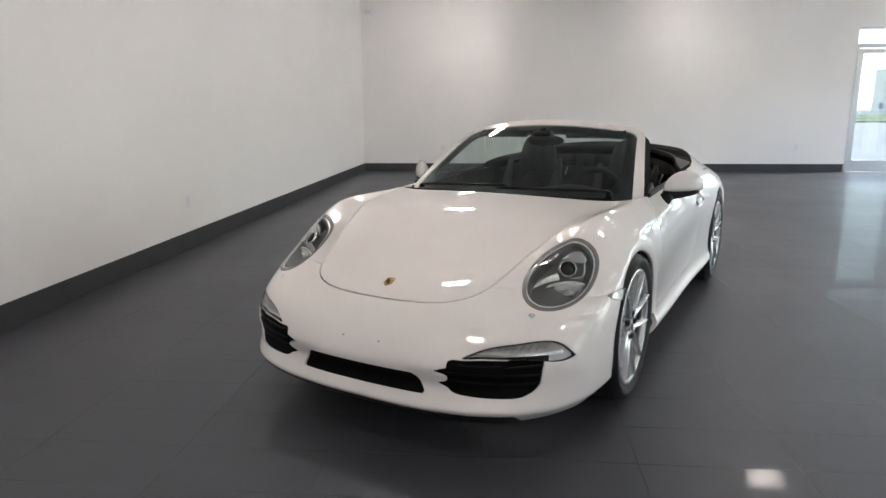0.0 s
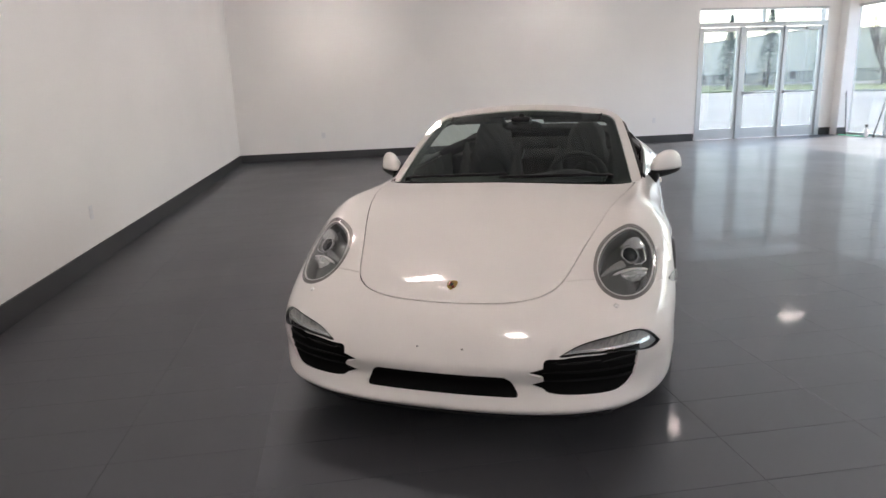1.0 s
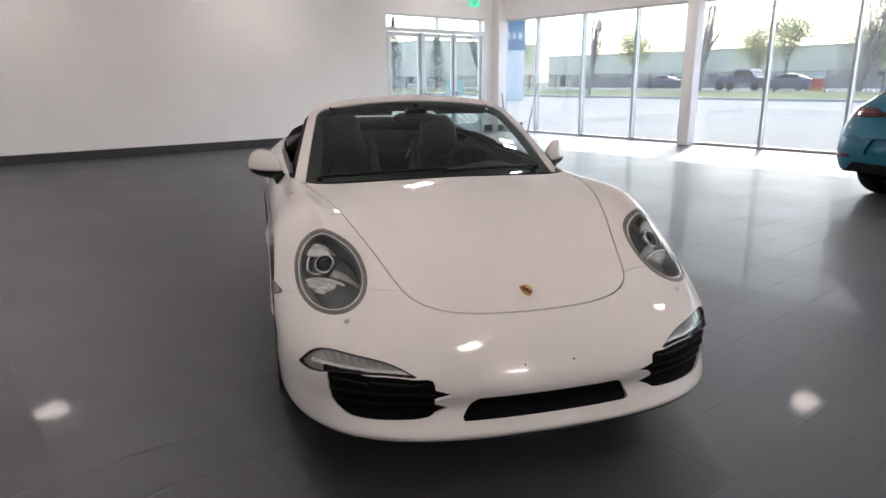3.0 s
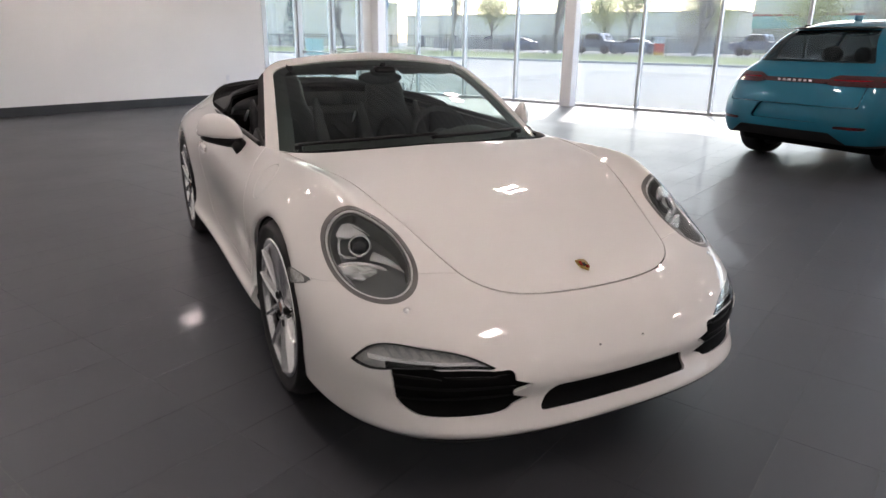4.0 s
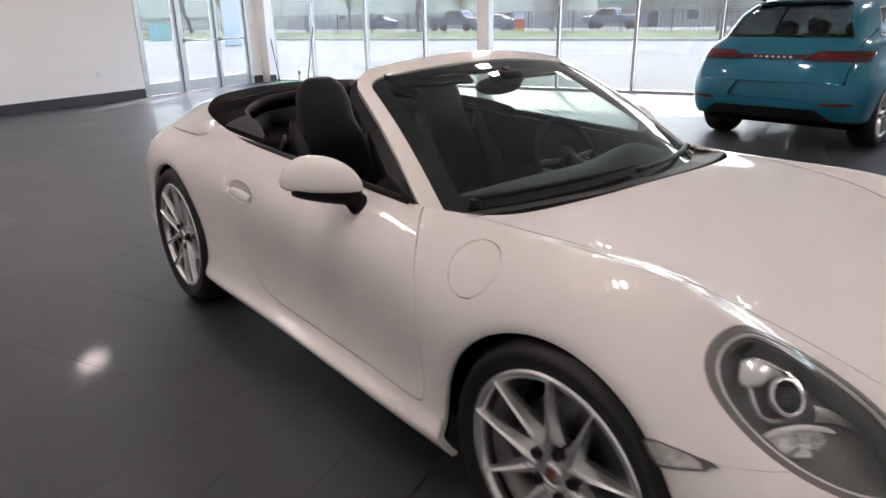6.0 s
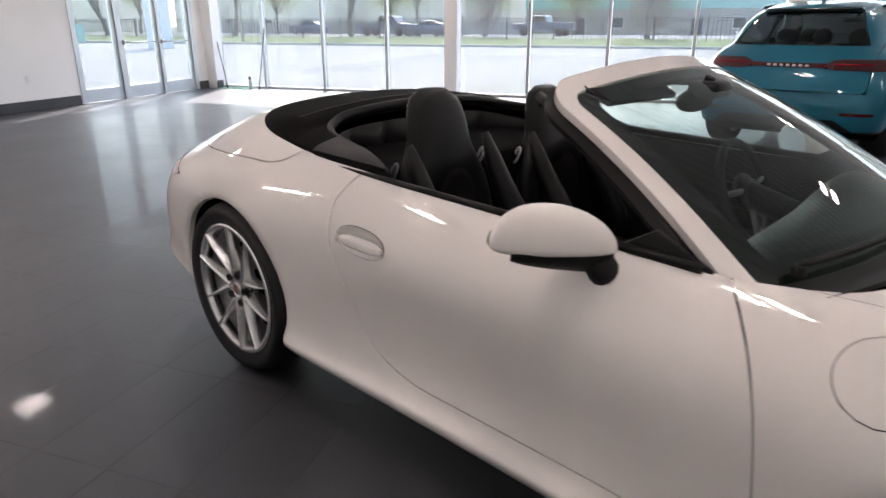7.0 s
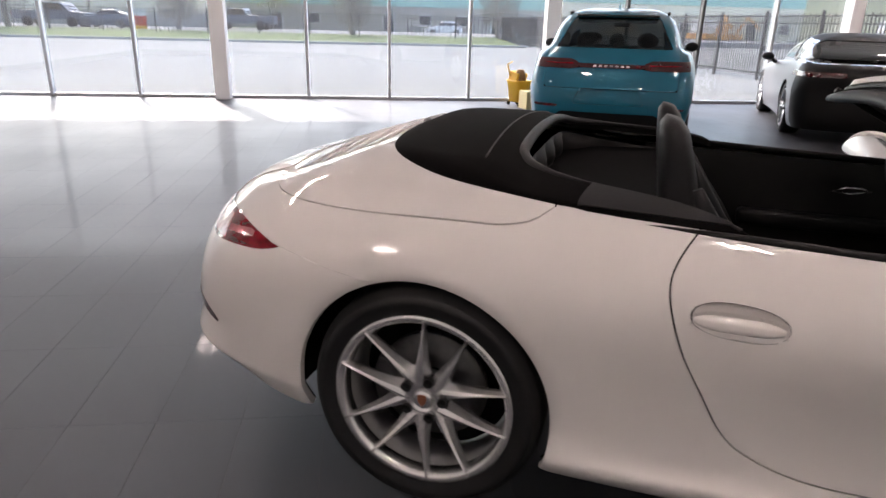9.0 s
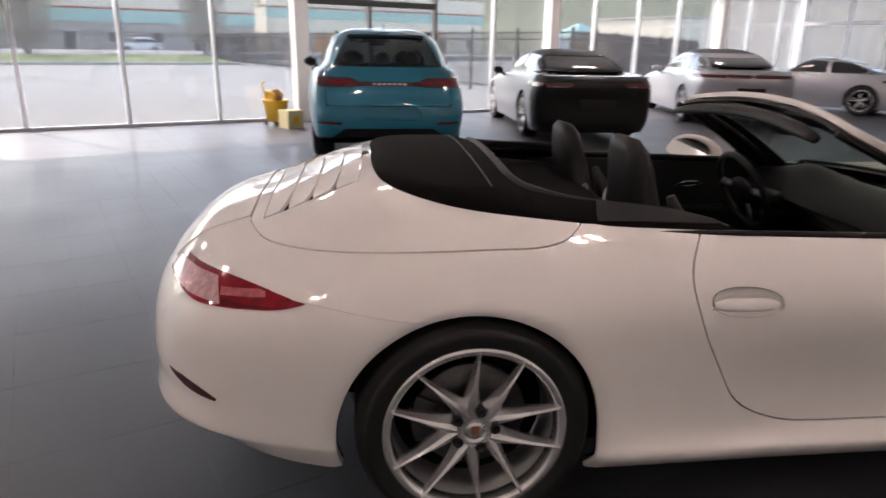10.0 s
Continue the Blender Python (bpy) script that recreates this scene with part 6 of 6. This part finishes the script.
def make_fence(p0, p1, height, step=2.45, thick=.013, gap=.125):
    a, b = Vector(p0), Vector(p1)
    n = max(1, round((b - a).length / step))
    fence = thing("iron_fence", "black iron picket fence along the lot", "fence", group="lot fences")
    d = (b - a).normalized()
    rot = math.degrees(math.atan2(d.y, d.x))
    post = None
    for k in range(n + 1):
        q = a + (b - a) * k / n
        m = pose(q.x, q.y, G0, 0, 0, rot)
        if post is None:
            post = part("post", box(-.04, -.04, 0, .04, .04, height + .12, .006), M_FENCE, fence)
            post.matrix_local = m
        else:
            c = post.copy()
            scene.collection.objects.link(c)
            c.matrix_local = m
    for z in (.20, height - .25, height - .05):
        r = part("rail", box(0, -.018, z, (b - a).length, .018, z + .04), M_FENCE, fence)
        r.matrix_local = pose(a.x, a.y, G0, 0, 0, rot)
    bm = bmesh.new()
    count = int((b - a).length / gap)
    for k in range(count):
        x = .1 + k * gap
        add_box(bm, x - thick, -thick, .12, x + thick, thick, height + (.0 if k % 2 else .05))
    pk = part("pickets", bm, M_FENCE, fence)
    pk.matrix_local = pose(a.x, a.y, G0, 0, 0, rot)
    tagged(pk, kind="stuff")
    return fence


make_fence((50.0, -9, 0), (50.0, 86, 0), 1.95, 3.6, .018, .30)
make_fence((50.0, -9, 0), (13.5, -11.2, 0), 1.95)
make_fence((13.5, -11.2, 0), (24, -30, 0), 1.95)


def make_tree(x, y, height, spread, seed, leaf_mat, leaf_count, label, trunk=.20, twigs=0):
    """A tapered trunk with forking limbs, and a crown of many small leaf cards with gaps."""
    rng = random.Random(seed)
    tree = thing("tree", label, "tree", pose(x, y, G0 + .05), group="trees round the lot")
    bm = bmesh.new()
    tips = []

    def limb(p, d, length, r, depth):
        pts, radii = [p], [r]
        q, dd = p.copy(), d.copy()
        for k in range(4):
            dd = (dd + Vector((rng.uniform(-.18, .18), rng.uniform(-.18, .18), rng.uniform(-.02, .16)))).normalized()
            q = q + dd * length / 4
            pts.append(q.copy())
            radii.append(r * (1 - .16 * (k + 1)))
        add_tube(bm, pts, radii, 7 if depth < 2 else 5)
        if depth < 3:
            for k in range(4 if depth else 8):
                a = rng.uniform(0, 6.28)
                up = rng.uniform(.5, 1.3)
                nd = (dd + Vector((math.cos(a) * spread, math.sin(a) * spread, up * .5))).normalized()
                start = pts[rng.choice((2, 3, 4))]
                limb(start.copy(), nd, length * rng.uniform(.55, .75), r * .45, depth + 1)
        else:
            tips.extend(pts[1:])

    limb(Vector((0, 0, -.1)), Vector((0, 0, 1)), height * .42, trunk, 0)
    part("trunk", bm, M_BARK, tree, "grey bark trunk and limbs", True)
    if twigs:
        verts, faces = [], []
        for k in range(twigs):
            z = height * rng.uniform(.12, 1.0)
            wide = height * .20 * math.sin(math.pi * min(1, (z / height) * .80 + .12))**.8
            a, r = rng.uniform(0, 6.28), wide * rng.random()**.6
            c = Vector((math.cos(a) * r, math.sin(a) * r, z))
            d = Vector((math.cos(a) * .30 + rng.gauss(0, .15), math.sin(a) * .30 + rng.gauss(0, .15), 1)).normalized() * rng.uniform(.4, .9)
            w = d.orthogonal().normalized() * rng.uniform(.014, .034)
            n0 = len(verts)
            verts += [tuple(c - w), tuple(c + w), tuple(c + d)]
            faces.append((n0, n0 + 1, n0 + 2))
        me = bpy.data.meshes.new("twigs")
        me.from_pydata(verts, [], faces)
        me.materials.append(M_TWIG)
        tw = new("twigs", me)
        tw.parent = tree
        tagged(tw, kind="stuff")
    if leaf_count:
        verts, faces = [], []
        for k in range(leaf_count):
            c = rng.choice(tips) + Vector((rng.gauss(0, 1.15), rng.gauss(0, 1.15), rng.gauss(0, .85)))
            s = rng.uniform(.06, .13)
            u = Vector((rng.uniform(-1, 1), rng.uniform(-1, 1), rng.uniform(-1, 1))).normalized()
            v = u.orthogonal().normalized()
            n0 = len(verts)
            verts += [tuple(c + u * s), tuple(c + v * s * .6), tuple(c - u * s), tuple(c - v * s * .6)]
            faces.append((n0, n0 + 1, n0 + 2, n0 + 3))
        me = bpy.data.meshes.new("crown")
        me.from_pydata(verts, [], faces)
        me.materials.append(leaf_mat)
        cr = new("crown", me)
        cr.parent = tree
        tagged(cr, kind="stuff")
    return tree


for n, (x, y, h) in enumerate(((54.5, 41.5, 9.5), (52.6, 27.8, 9.5), (57.5, 17.0, 9.0), (51.9, 2.4, 8.0), (53.0, -9.3, 8.5), (54, 57, 9))):
    make_tree(x, y, h, .22, 20 + n, M_BARK, 0, "bare upright poplar with dense grey twigs", trunk=.26, twigs=2600)
for n, (x, y, h) in enumerate(((66, 44, 8), (74, 30, 9), (76, 22, 8), (78, 12, 9), (64, 62, 8), (80, 36, 9), (79, 3, 8))):
    make_tree(x, y, h, .75, 60 + n, M_LEAF, 6500, "spreading tree in pale green spring leaf", trunk=.2)


def make_spruce(x, y, height, seed):
    rng = random.Random(seed)
    tree = thing("spruce", "dark blue-green spruce tree beyond the lot", "tree", pose(x, y, G0 + .05), group="spruce trees")
    part("trunk", tube([(0, 0, -.1), (0, 0, height * .95)], [.16, .02], 8), M_BARK, tree, "", True)
    verts, faces = [], []
    for k in range(1100):
        t = rng.random()**.75
        z = height * (.07 + .92 * t)
        a, r = rng.uniform(0, 6.28), (1 - t) * height * .22 * rng.uniform(.35, 1.05) + .05
        c, out = Vector((math.cos(a) * r, math.sin(a) * r, z - r * .25)), Vector((math.cos(a), math.sin(a), -.35)).normalized()
        side = out.cross(Vector((0, 0, 1))).normalized()
        s = rng.uniform(.16, .34)
        n0 = len(verts)
        verts += [tuple(c - out * s), tuple(c + side * s * .45 + Vector((0, 0, -.04))), tuple(c + out * s), tuple(c - side * s * .45 + Vector((0, 0, -.04)))]
        faces.append((n0, n0 + 1, n0 + 2, n0 + 3))
    me = bpy.data.meshes.new("needles")
    me.from_pydata(verts, [], faces)
    me.materials.append(M_SPRUCE)
    cr = new("crown", me)
    cr.parent = tree
    tagged(cr, kind="stuff")


for n, (x, y, h) in enumerate(((24, 72, 8), (26.5, 70, 7), (31.5, 66, 8.5), (34, 68, 7.5), (14, 76, 8), (43.3, 68, 8.5), (48.6, 68.5, 9.5), (57, 70, 9))):
    make_spruce(x, y, h, 90 + n)

# far buildings with storeys, openings and rooflines
def make_building(name, label, x0, y0, x1, y1, h, wall, fascia, openings, sill=1.0, head=2.2):
    """A box building whose west face carries framed openings."""
    b = thing(name, label, "building")
    part("wall", box(x0, y0, G0, x1, y1, h + .06), wall, b)
    part("roof", box(x0 - .1, y0 - .3, h + .06, x1 + .3, y1 + .3, h + .25, .05), M_KERB, b)
    if fascia:
        part("fascia", box(x0 - .15, y0 - .1, h - 1.5, x0, y1 + .1, h - .14, .03), fascia, b, "coloured fascia band")
        part("fascia_line", box(x0 - .17, y0 - .1, h - .14, x0 - .0, y1 + .1, h + .06), M_REDTRIM, b, "thin red line above the fascia")
        part("parapet", box(x0 - .14, y0 - .1, h + .06, x0 + 1.2, y1 + .1, h + 2.0, .03), M_CREAM, b, "cream parapet above the red line")
    for k in range(openings):
        y = y0 + (y1 - y0) * (k + .5) / openings
        door = k % 3 == 1
        f = part("window", box(x0 - .08, y - .75, G0 + (.0 if door else sill), x0 - .0, y + .75, head, .01), M_FRAME_W, b)
        part("pane", box(x0 - .10, y - .65, G0 + (.1 if door else sill + .1), x0 - .082, y + .65, head - .1), M_DARKWIN, f)
    return b


make_building("warehouse", "long grey warehouse with teal fascia and red line", 84, -22, 100, 19, 4.6, M_CLAD, M_TEALROOF, 9)
make_building("works_hall", "long pale hall with dark base beyond the trees", 96, 24, 115, 84, 5.5, M_CREAM, None, 8)
make_building("shop_building", "cream shop building with teal fascia", 92, -62, 110, -26, 6.0, M_CREAM, M_TEALROOF, 7)
make_building("pale_hall", "large white hall behind the trees", 70, 90, 100, 130, 8, M_CREAM, None, 6)
make_building("north_hall", "low white building beyond the verge", 4, 96, 40, 110, 3.3, M_CREAM, None, 3)
make_building("white_hall", "long grey hall beyond the far windows", -30, -52, 31, -40, 5.2, M_CLAD, None, 5)
make_building("yard_shed", "cream flat-roofed shed in the distant yard", 44, -64, 55, -52, 4.2, M_CREAM, None, 2)
setting("yard_wall", box(72, 16, G0, 72.4, 58, G0 + 1.7), M_CLAD, "low grey yard wall behind the road", "wall")

# rounded hillside behind the right-hand yard
bm = bmesh.new()
grid = [[bm.verts.new((70 + 16 * i, -230 + 10 * j, G0 - .5 + 26 * (1 - math.exp(-(max(0, i - 1.2) / 3.0)**2)) * (.5 + .5 * math.tanh((-38 - (-230 + 10 * j)) / 22)) + 1.2 * noise.noise((i * .7, j * .4, 0)))) for j in range(24)] for i in range(12)]
for i in range(11):
    for j in range(23):
        bm.faces.new((grid[i][j], grid[i + 1][j], grid[i + 1][j + 1], grid[i][j + 1]))
setting("hillside", bm, M_HILL, "dry green-brown hillside in the distance", "hill", True)

# cars, machines and signs outside
far_car("outdoor_car", "blue-grey sedan parked behind the fence", pose(57.5, 22.5, G1, 0, 0, 175), M_PICKUP, None,
        (4.5, 1.8, .2, .75, .95, 1.0, 1.45, -.9, 1.5, -.2, .8), -1.35, 1.35, .33, .76, (1.03, 1.36), (.35,), .85, group="cars outside")
far_car("outdoor_car", "white compact utility car parked by the warehouse", pose(76, -7.5, G0, 0, 0, 178), M_WHITE, None,
        (4.4, 1.85, .25, .85, 1.05, 1.1, 1.65, -1.0, 1.9, -.3, 1.2), -1.3, 1.3, .36, .78, (1.12, 1.52), (.2, 1.0), .98, group="cars outside")
far_car("outdoor_car", "dark sedan on the road behind the trees", pose(66, 40, G1, 0, 0, 178), M_PICKUP, None,
        (4.6, 1.8, .2, .75, .95, 1.0, 1.45, -.9, 1.5, -.2, .8), -1.35, 1.35, .33, .76, (1.03, 1.36), (.35,), .85, group="cars outside")

pick = thing("pickup_truck", "dark grey pickup truck parked behind the fence", "truck", pose(58.5, 27.0, G1, 0, 0, -5), group="cars outside")
part("cab", prism([(-2.9, .55), (-2.85, 1.10), (-1.75, 1.18), (-1.15, 1.85), (.25, 1.88), (.55, 1.25), (2.9, 1.25), (2.95, .55)], -.95, .95, Matrix(((0, 0, 1, 0), (1, 0, 0, 0), (0, 1, 0, 0), (0, 0, 0, 1))), .06), M_PICKUP, pick, "dark grey cab and box")
for sd in sides:
    part("side_window", prism([(-1.35, 1.25), (-1.0, 1.75), (.2, 1.78), (.4, 1.28)], .93, .96, Matrix(((0, 0, sd, 0), (1, 0, 0, 0), (0, 1, 0, 0), (0, 0, 0, 1)))), M_DKGLASS, pick)
    part("tail_lamp", box(sd * .85 - .08, 2.93, .85, sd * .85 + .08, 2.97, 1.2, .01), M_TAIL, pick)
    for y in (-1.8, 1.75):
        part("wheel", lathe([(.05, -.13), (.30, -.13), (.40, -.10), (.40, .10), (.30, .13), (.05, .13)], 28), M_RUBBER, pick, "", True).location = (sd * .85, y, .40)
copy_thing(pick, pose(63, 12.5, G1, 0, 0, 172))

pyl = thing("pylon_sign", "tall white pylon sign with blue head", "sign", pose(33.0, 31.5, G0, 0, 0, -40))
part("shaft", box(-.75, -.2, 0, .75, .2, 5.5, .03), M_WHITE, pyl)
part("head", box(-.80, -.25, 3.55, .80, .25, 6.2, .03), M_BLUE, pyl, "blue sign head")
for k in range(3):
    part("letter_bar", box(-.55 + .42 * k, -.27, 4.35, -.30 + .42 * k, -.252, 4.75), M_WHITE, pyl, "plain white bar in place of a letter")
ban = thing("banner_stand", "small red and yellow banner stand by the road", "banner", pose(55.3, 19.2, G1, 0, 0, 90))
part("banner", box(-.45, -.03, .25, .45, .03, 1.0), M_PINKSIGN, ban)
part("banner_foot", box(-.45, -.03, .0, .45, .03, .25), M_YELLOW, ban)
part("banner_top", box(-.45, -.03, 1.0, .45, .03, 1.5), M_WHITE, ban)
af = thing("sandwich_board", "white folding board on the grass", "sign board", pose(51.3, -10.8, G0 + .12, 0, 0, 80))
for s in (-1, 1):
    part("leaf", box(-.4, -.02, 0, .4, .02, 1.25, .01), M_WHITE, af).matrix_local = pose(0, s * .30, 0, s * 14, 0, 0)
ub = thing("utility_box", "green utility box on the lawn", "utility box", pose(41.0, 47.5, G0))
part("case", box(-.7, -.5, 0, .7, .5, 1.4, .04), M_TEALROOF, ub)
part("lid", box(-.74, -.54, 1.4, .74, .54, 1.48, .02), M_TEALROOF, ub)
ysk = thing("yellow_skip", "yellow waste bin standing beyond the entrance", "bin", pose(27.5, 62, G0 + .1))
part("tub", prism([(-1.2, 0), (1.2, 0), (1.4, 1.2), (-1.4, 1.2)], -.6, .6, pose(0, 0, 0, 90, 0, 0), .03), M_YELLOW, ysk)
part("rim", box(-1.45, -.65, 1.2, 1.45, .65, 1.28, .02), M_YELLOW, ysk)
for n, (x, y, s) in enumerate(((66, -34, 1.5), (70, -38, 1.2), (51, -43.5, 1.4), (74, -28, 1.3), (44, -45, 1.2))):
    mc = thing("yard_machine", "orange construction machine in the distant yard", "machine", pose(x, y, G0, 0, 0, 40 * n), group="yard machines")
    part("chassis", box(-1.6 * s, -.8 * s, .5, 1.6 * s, .8 * s, 1.1, .06), M_ORANGE, mc)
    part("cab", box(-.2 * s, -.7 * s, 1.1, 1.1 * s, .7 * s, 2.5, .08), M_ORANGE if n % 2 else M_WHITE, mc)
    part("boom", tube([(-1.2 * s, 0, 1.1), (-2.0 * s, 0, 2.8), (-3.2 * s, 0, 1.6)], .16, 8), M_ORANGE, mc, "", True)
    for sd in sides:
        part("track", box(-1.7 * s, sd * .8 * s - .25, 0, 1.7 * s, sd * .8 * s + .25, .55, .2), M_RUBBER, mc)
awn = thing("market_tent", "pale green peaked tent in the distant yard", "tent", pose(66, -59.5, G0))
bm = bmesh.new()
apex = bm.verts.new((0, 0, 4.6))
ring = [bm.verts.new((x, y, 2.6)) for x, y in ((-3, -3), (3, -3), (3, 3), (-3, 3))]
for k in range(4):
    bm.faces.new((ring[k], ring[(k + 1) % 4], apex))
part("canopy", bm, M_TEALROOF, awn)
for x, y in ((-2.9, -2.9), (2.9, -2.9), (2.9, 2.9), (-2.9, 2.9)):
    part("leg", tube([(x, y, 0), (x, y, 2.65)], .05, 8), M_WHITE, awn)
lp = thing("lamp_post", "grey lamp post at the edge of the lot", "lamp post", pose(44.5, 33.5, G0 + .1))
part("pole", tube([(0, 0, 0), (0, 0, 8)], [.10, .06], 10), M_KERB, lp, "", True)
part("arm", tube([(0, 0, 7.9), (-.9, 0, 8.1)], .04, 8), M_KERB, lp, "", True)
part("lantern", box(-1.5, -.15, 8.05, -.8, .15, 8.17, .03), M_KERB, lp)

# ---- small things in the showroom ----
mop = thing("mop_bucket", "yellow mop bucket with wringer beside the windows", "bucket", pose(9.72, -1.10, 0, 0, 0, 25))
bm = bmesh.new()
rings = []
for z, sx, sy in ((.07, .155, .115), (.40, .20, .15), (.42, .215, .165), (.44, .215, .165), (.44, .195, .145), (.40, .185, .138), (.10, .14, .10)):
    rings.append([bm.verts.new((math.copysign(abs(math.cos(a))**.45, math.cos(a)) * sx, math.copysign(abs(math.sin(a))**.45, math.sin(a)) * sy, z)) for a in np.linspace(0, 2 * math.pi, 33)[:-1]])
for r, q in zip(rings, rings[1:]):
    for k in range(32):
        bm.faces.new((r[k], r[(k + 1) % 32], q[(k + 1) % 32], q[k]))
bm.faces.new(rings[0][::-1])
bm.faces.new(rings[-1])
part("tub", bm, M_YELLOW, mop, "yellow plastic tub", True)
wr_m = pose(.06, 0, .36, 0, -12, 0)
wringer = part("wringer", prism([(-.10, -.12), (.10, -.12), (.125, .12), (-.125, .12)], .0, .22, wr_m, .02), M_YELLOW, mop, "yellow plastic wringer")
for k in range(4):
    part("wringer_slot", box(-.075 + .045 * k, -.125, .05, -.055 + .045 * k, -.118, .17), M_BLACK, wringer).matrix_local = wr_m
part("lever", tube([(.10, .13, .50), (.16, .15, .70), (.17, .05, .74)], .012, 8), M_YELLOW, mop, "", True)
bm = bmesh.new()
for k in range(26):
    a = k * 2.4
    r = .03 + .085 * ((k * .618) % 1)
    add_tube(bm, [(-.05, 0, .60), (-.05 + r * .5 * math.cos(a), r * .5 * math.sin(a), .615), (-.05 + r * math.cos(a), r * math.sin(a), .54), (-.05 + r * 1.1 * math.cos(a), r * 1.1 * math.sin(a), .43)], .014, 6)
part("mop_head", bm, M_MOP, mop, "brown string mop head", True)
for x in (-.15, .15):
    for y in (-.10, .10):
        part("castor", lathe([(.001, -.012), (.035, -.012), (.035, .012), (.001, .012)], 14), M_BLACK, mop, "", True).location = (x, y, .036)
cb = thing("yellow_carton", "pale yellow carton on the tiles beside the bucket", "carton", pose(9.30, -1.22, 0, 0, 0, 12))
part("carton", box(-.16, -.15, 0, .16, .15, .30, .008), M_CREAMP, cb)
part("label_patch", box(-.166, -.06, .08, -.162, .06, .20), M_YELLOW, cb)
for yb, dy, hh, lab in ((9.30, .50, 1.85, "dark pole leaning on the window glass"), (8.50, -.10, 1.25, "short brown pole leaning on the window glass")):
    po = thing("leaning_pole", lab, "pole", group="window cleaning poles")
    part("stick", tube([(X1 - .22, yb, .0), (X1 + .02, yb + dy, hh)], .011, 8), M_DARKBAR, po, "", True)
    part("rubber_tip", tube([(X1 - .222, yb, .0), (X1 - .20, yb + dy * .08, .05)], .016, 8), M_BLACK, po, "", True)
bt = thing("spray_bottle", "white spray bottle with dark trigger on the floor", "spray bottle", pose(10.15, 8.72, 0))
part("bottle", lathe([(.001, 0), (.038, 0), (.042, .02), (.042, .14), (.016, .19), (.015, .22), (.001, .22)], 20, "Z"), M_WHITE, bt, "", True)
part("trigger", prism([(-.05, .20), (.02, .20), (.02, .27), (-.06, .27), (-.06, .25), (-.03, .24)], -.012, .012, pose(0, 0, 0, 90, 0, 0), .003), M_BLACK, bt)
cord = []
rng = random.Random(3)
for k in range(40):
    cord.append((10.12 + .09 * math.sin(k * .9) + rng.uniform(-.02, .02), 9.45 - .02 * k + .05 * math.cos(k * 1.3), .010))
cd = thing("green_hose", "thin green hose lying along the window sill", "hose")
part("hose", tube(cord, .010, 6), material("green_hose", (.05, .35, .22), .5), cd, "", True)

# ---- floor tiles, last: single tiles round the car, the rest joined ----
TX, TY, GAP = 0.59, 0.2963, 0.0011
floor_ob = bpy.data.objects["floor"]
rnd = random.Random(7)


def tile_mesh():
    bm = box(-TX / 2 + GAP / 2, -TY / 2 + GAP / 2, -.010, TX / 2 - GAP / 2, TY / 2 - GAP / 2, 0)
    top = [e for e in bm.edges if all(v.co.z > -.001 for v in e.verts)]
    bmesh.ops.bevel(bm, geom=top, offset=.0005, segments=1, affect="EDGES")
    me = bpy.data.meshes.new("tile")
    bm.to_mesh(me)
    bm.free()
    me.materials.append(M_TILE)
    return me


shared = tile_mesh()
base_v = np.array([v.co for v in shared.vertices])
base_f = [tuple(f.vertices) for f in shared.polygons]
verts, faces = [], []
x_first, y_first = -0.97 + TX / 2, -2.075 + TY / 2
for i in range(-6, 20):
    for j in range(-52, 40):
        cx, cy = x_first + i * TX, y_first + j * TY
        x_lo, x_hi, y_lo, y_hi = cx - TX / 2, cx + TX / 2, cy - TY / 2, cy + TY / 2
        if x_hi < X0 + .02 or x_lo > X1 + .1 or y_hi < Y0 + .02 or y_lo > Y1 - .02:
            continue
        tilt = (rnd.gauss(0, .00009), rnd.gauss(0, .00012))
        if -3.2 < cx < 2.6 and -3.7 < cy < 4.2:
            t = new("tile", shared)
            t.parent = floor_ob
            t.matrix_local = Matrix.Translation((cx, cy, 0)) @ Euler((tilt[0], tilt[1], 0)).to_matrix().to_4x4()
        else:
            v = base_v.copy()
            v[:, 2] += v[:, 0] * -tilt[1] + v[:, 1] * tilt[0]
            v = v + (cx, cy, 0)
            v[:, 0], v[:, 1] = np.clip(v[:, 0], X0, X1 + .10), np.clip(v[:, 1], Y0, Y1 + .10)
            n0 = len(verts)
            verts.extend(map(tuple, v))
            faces.extend(tuple(n0 + k for k in f) for f in base_f)
me = bpy.data.meshes.new("tile_field")
me.from_pydata(verts, [], faces)
me.materials.append(M_TILE)
rest = new("tile_field", me)
rest.parent = floor_ob
tagged(rest, kind="stuff")
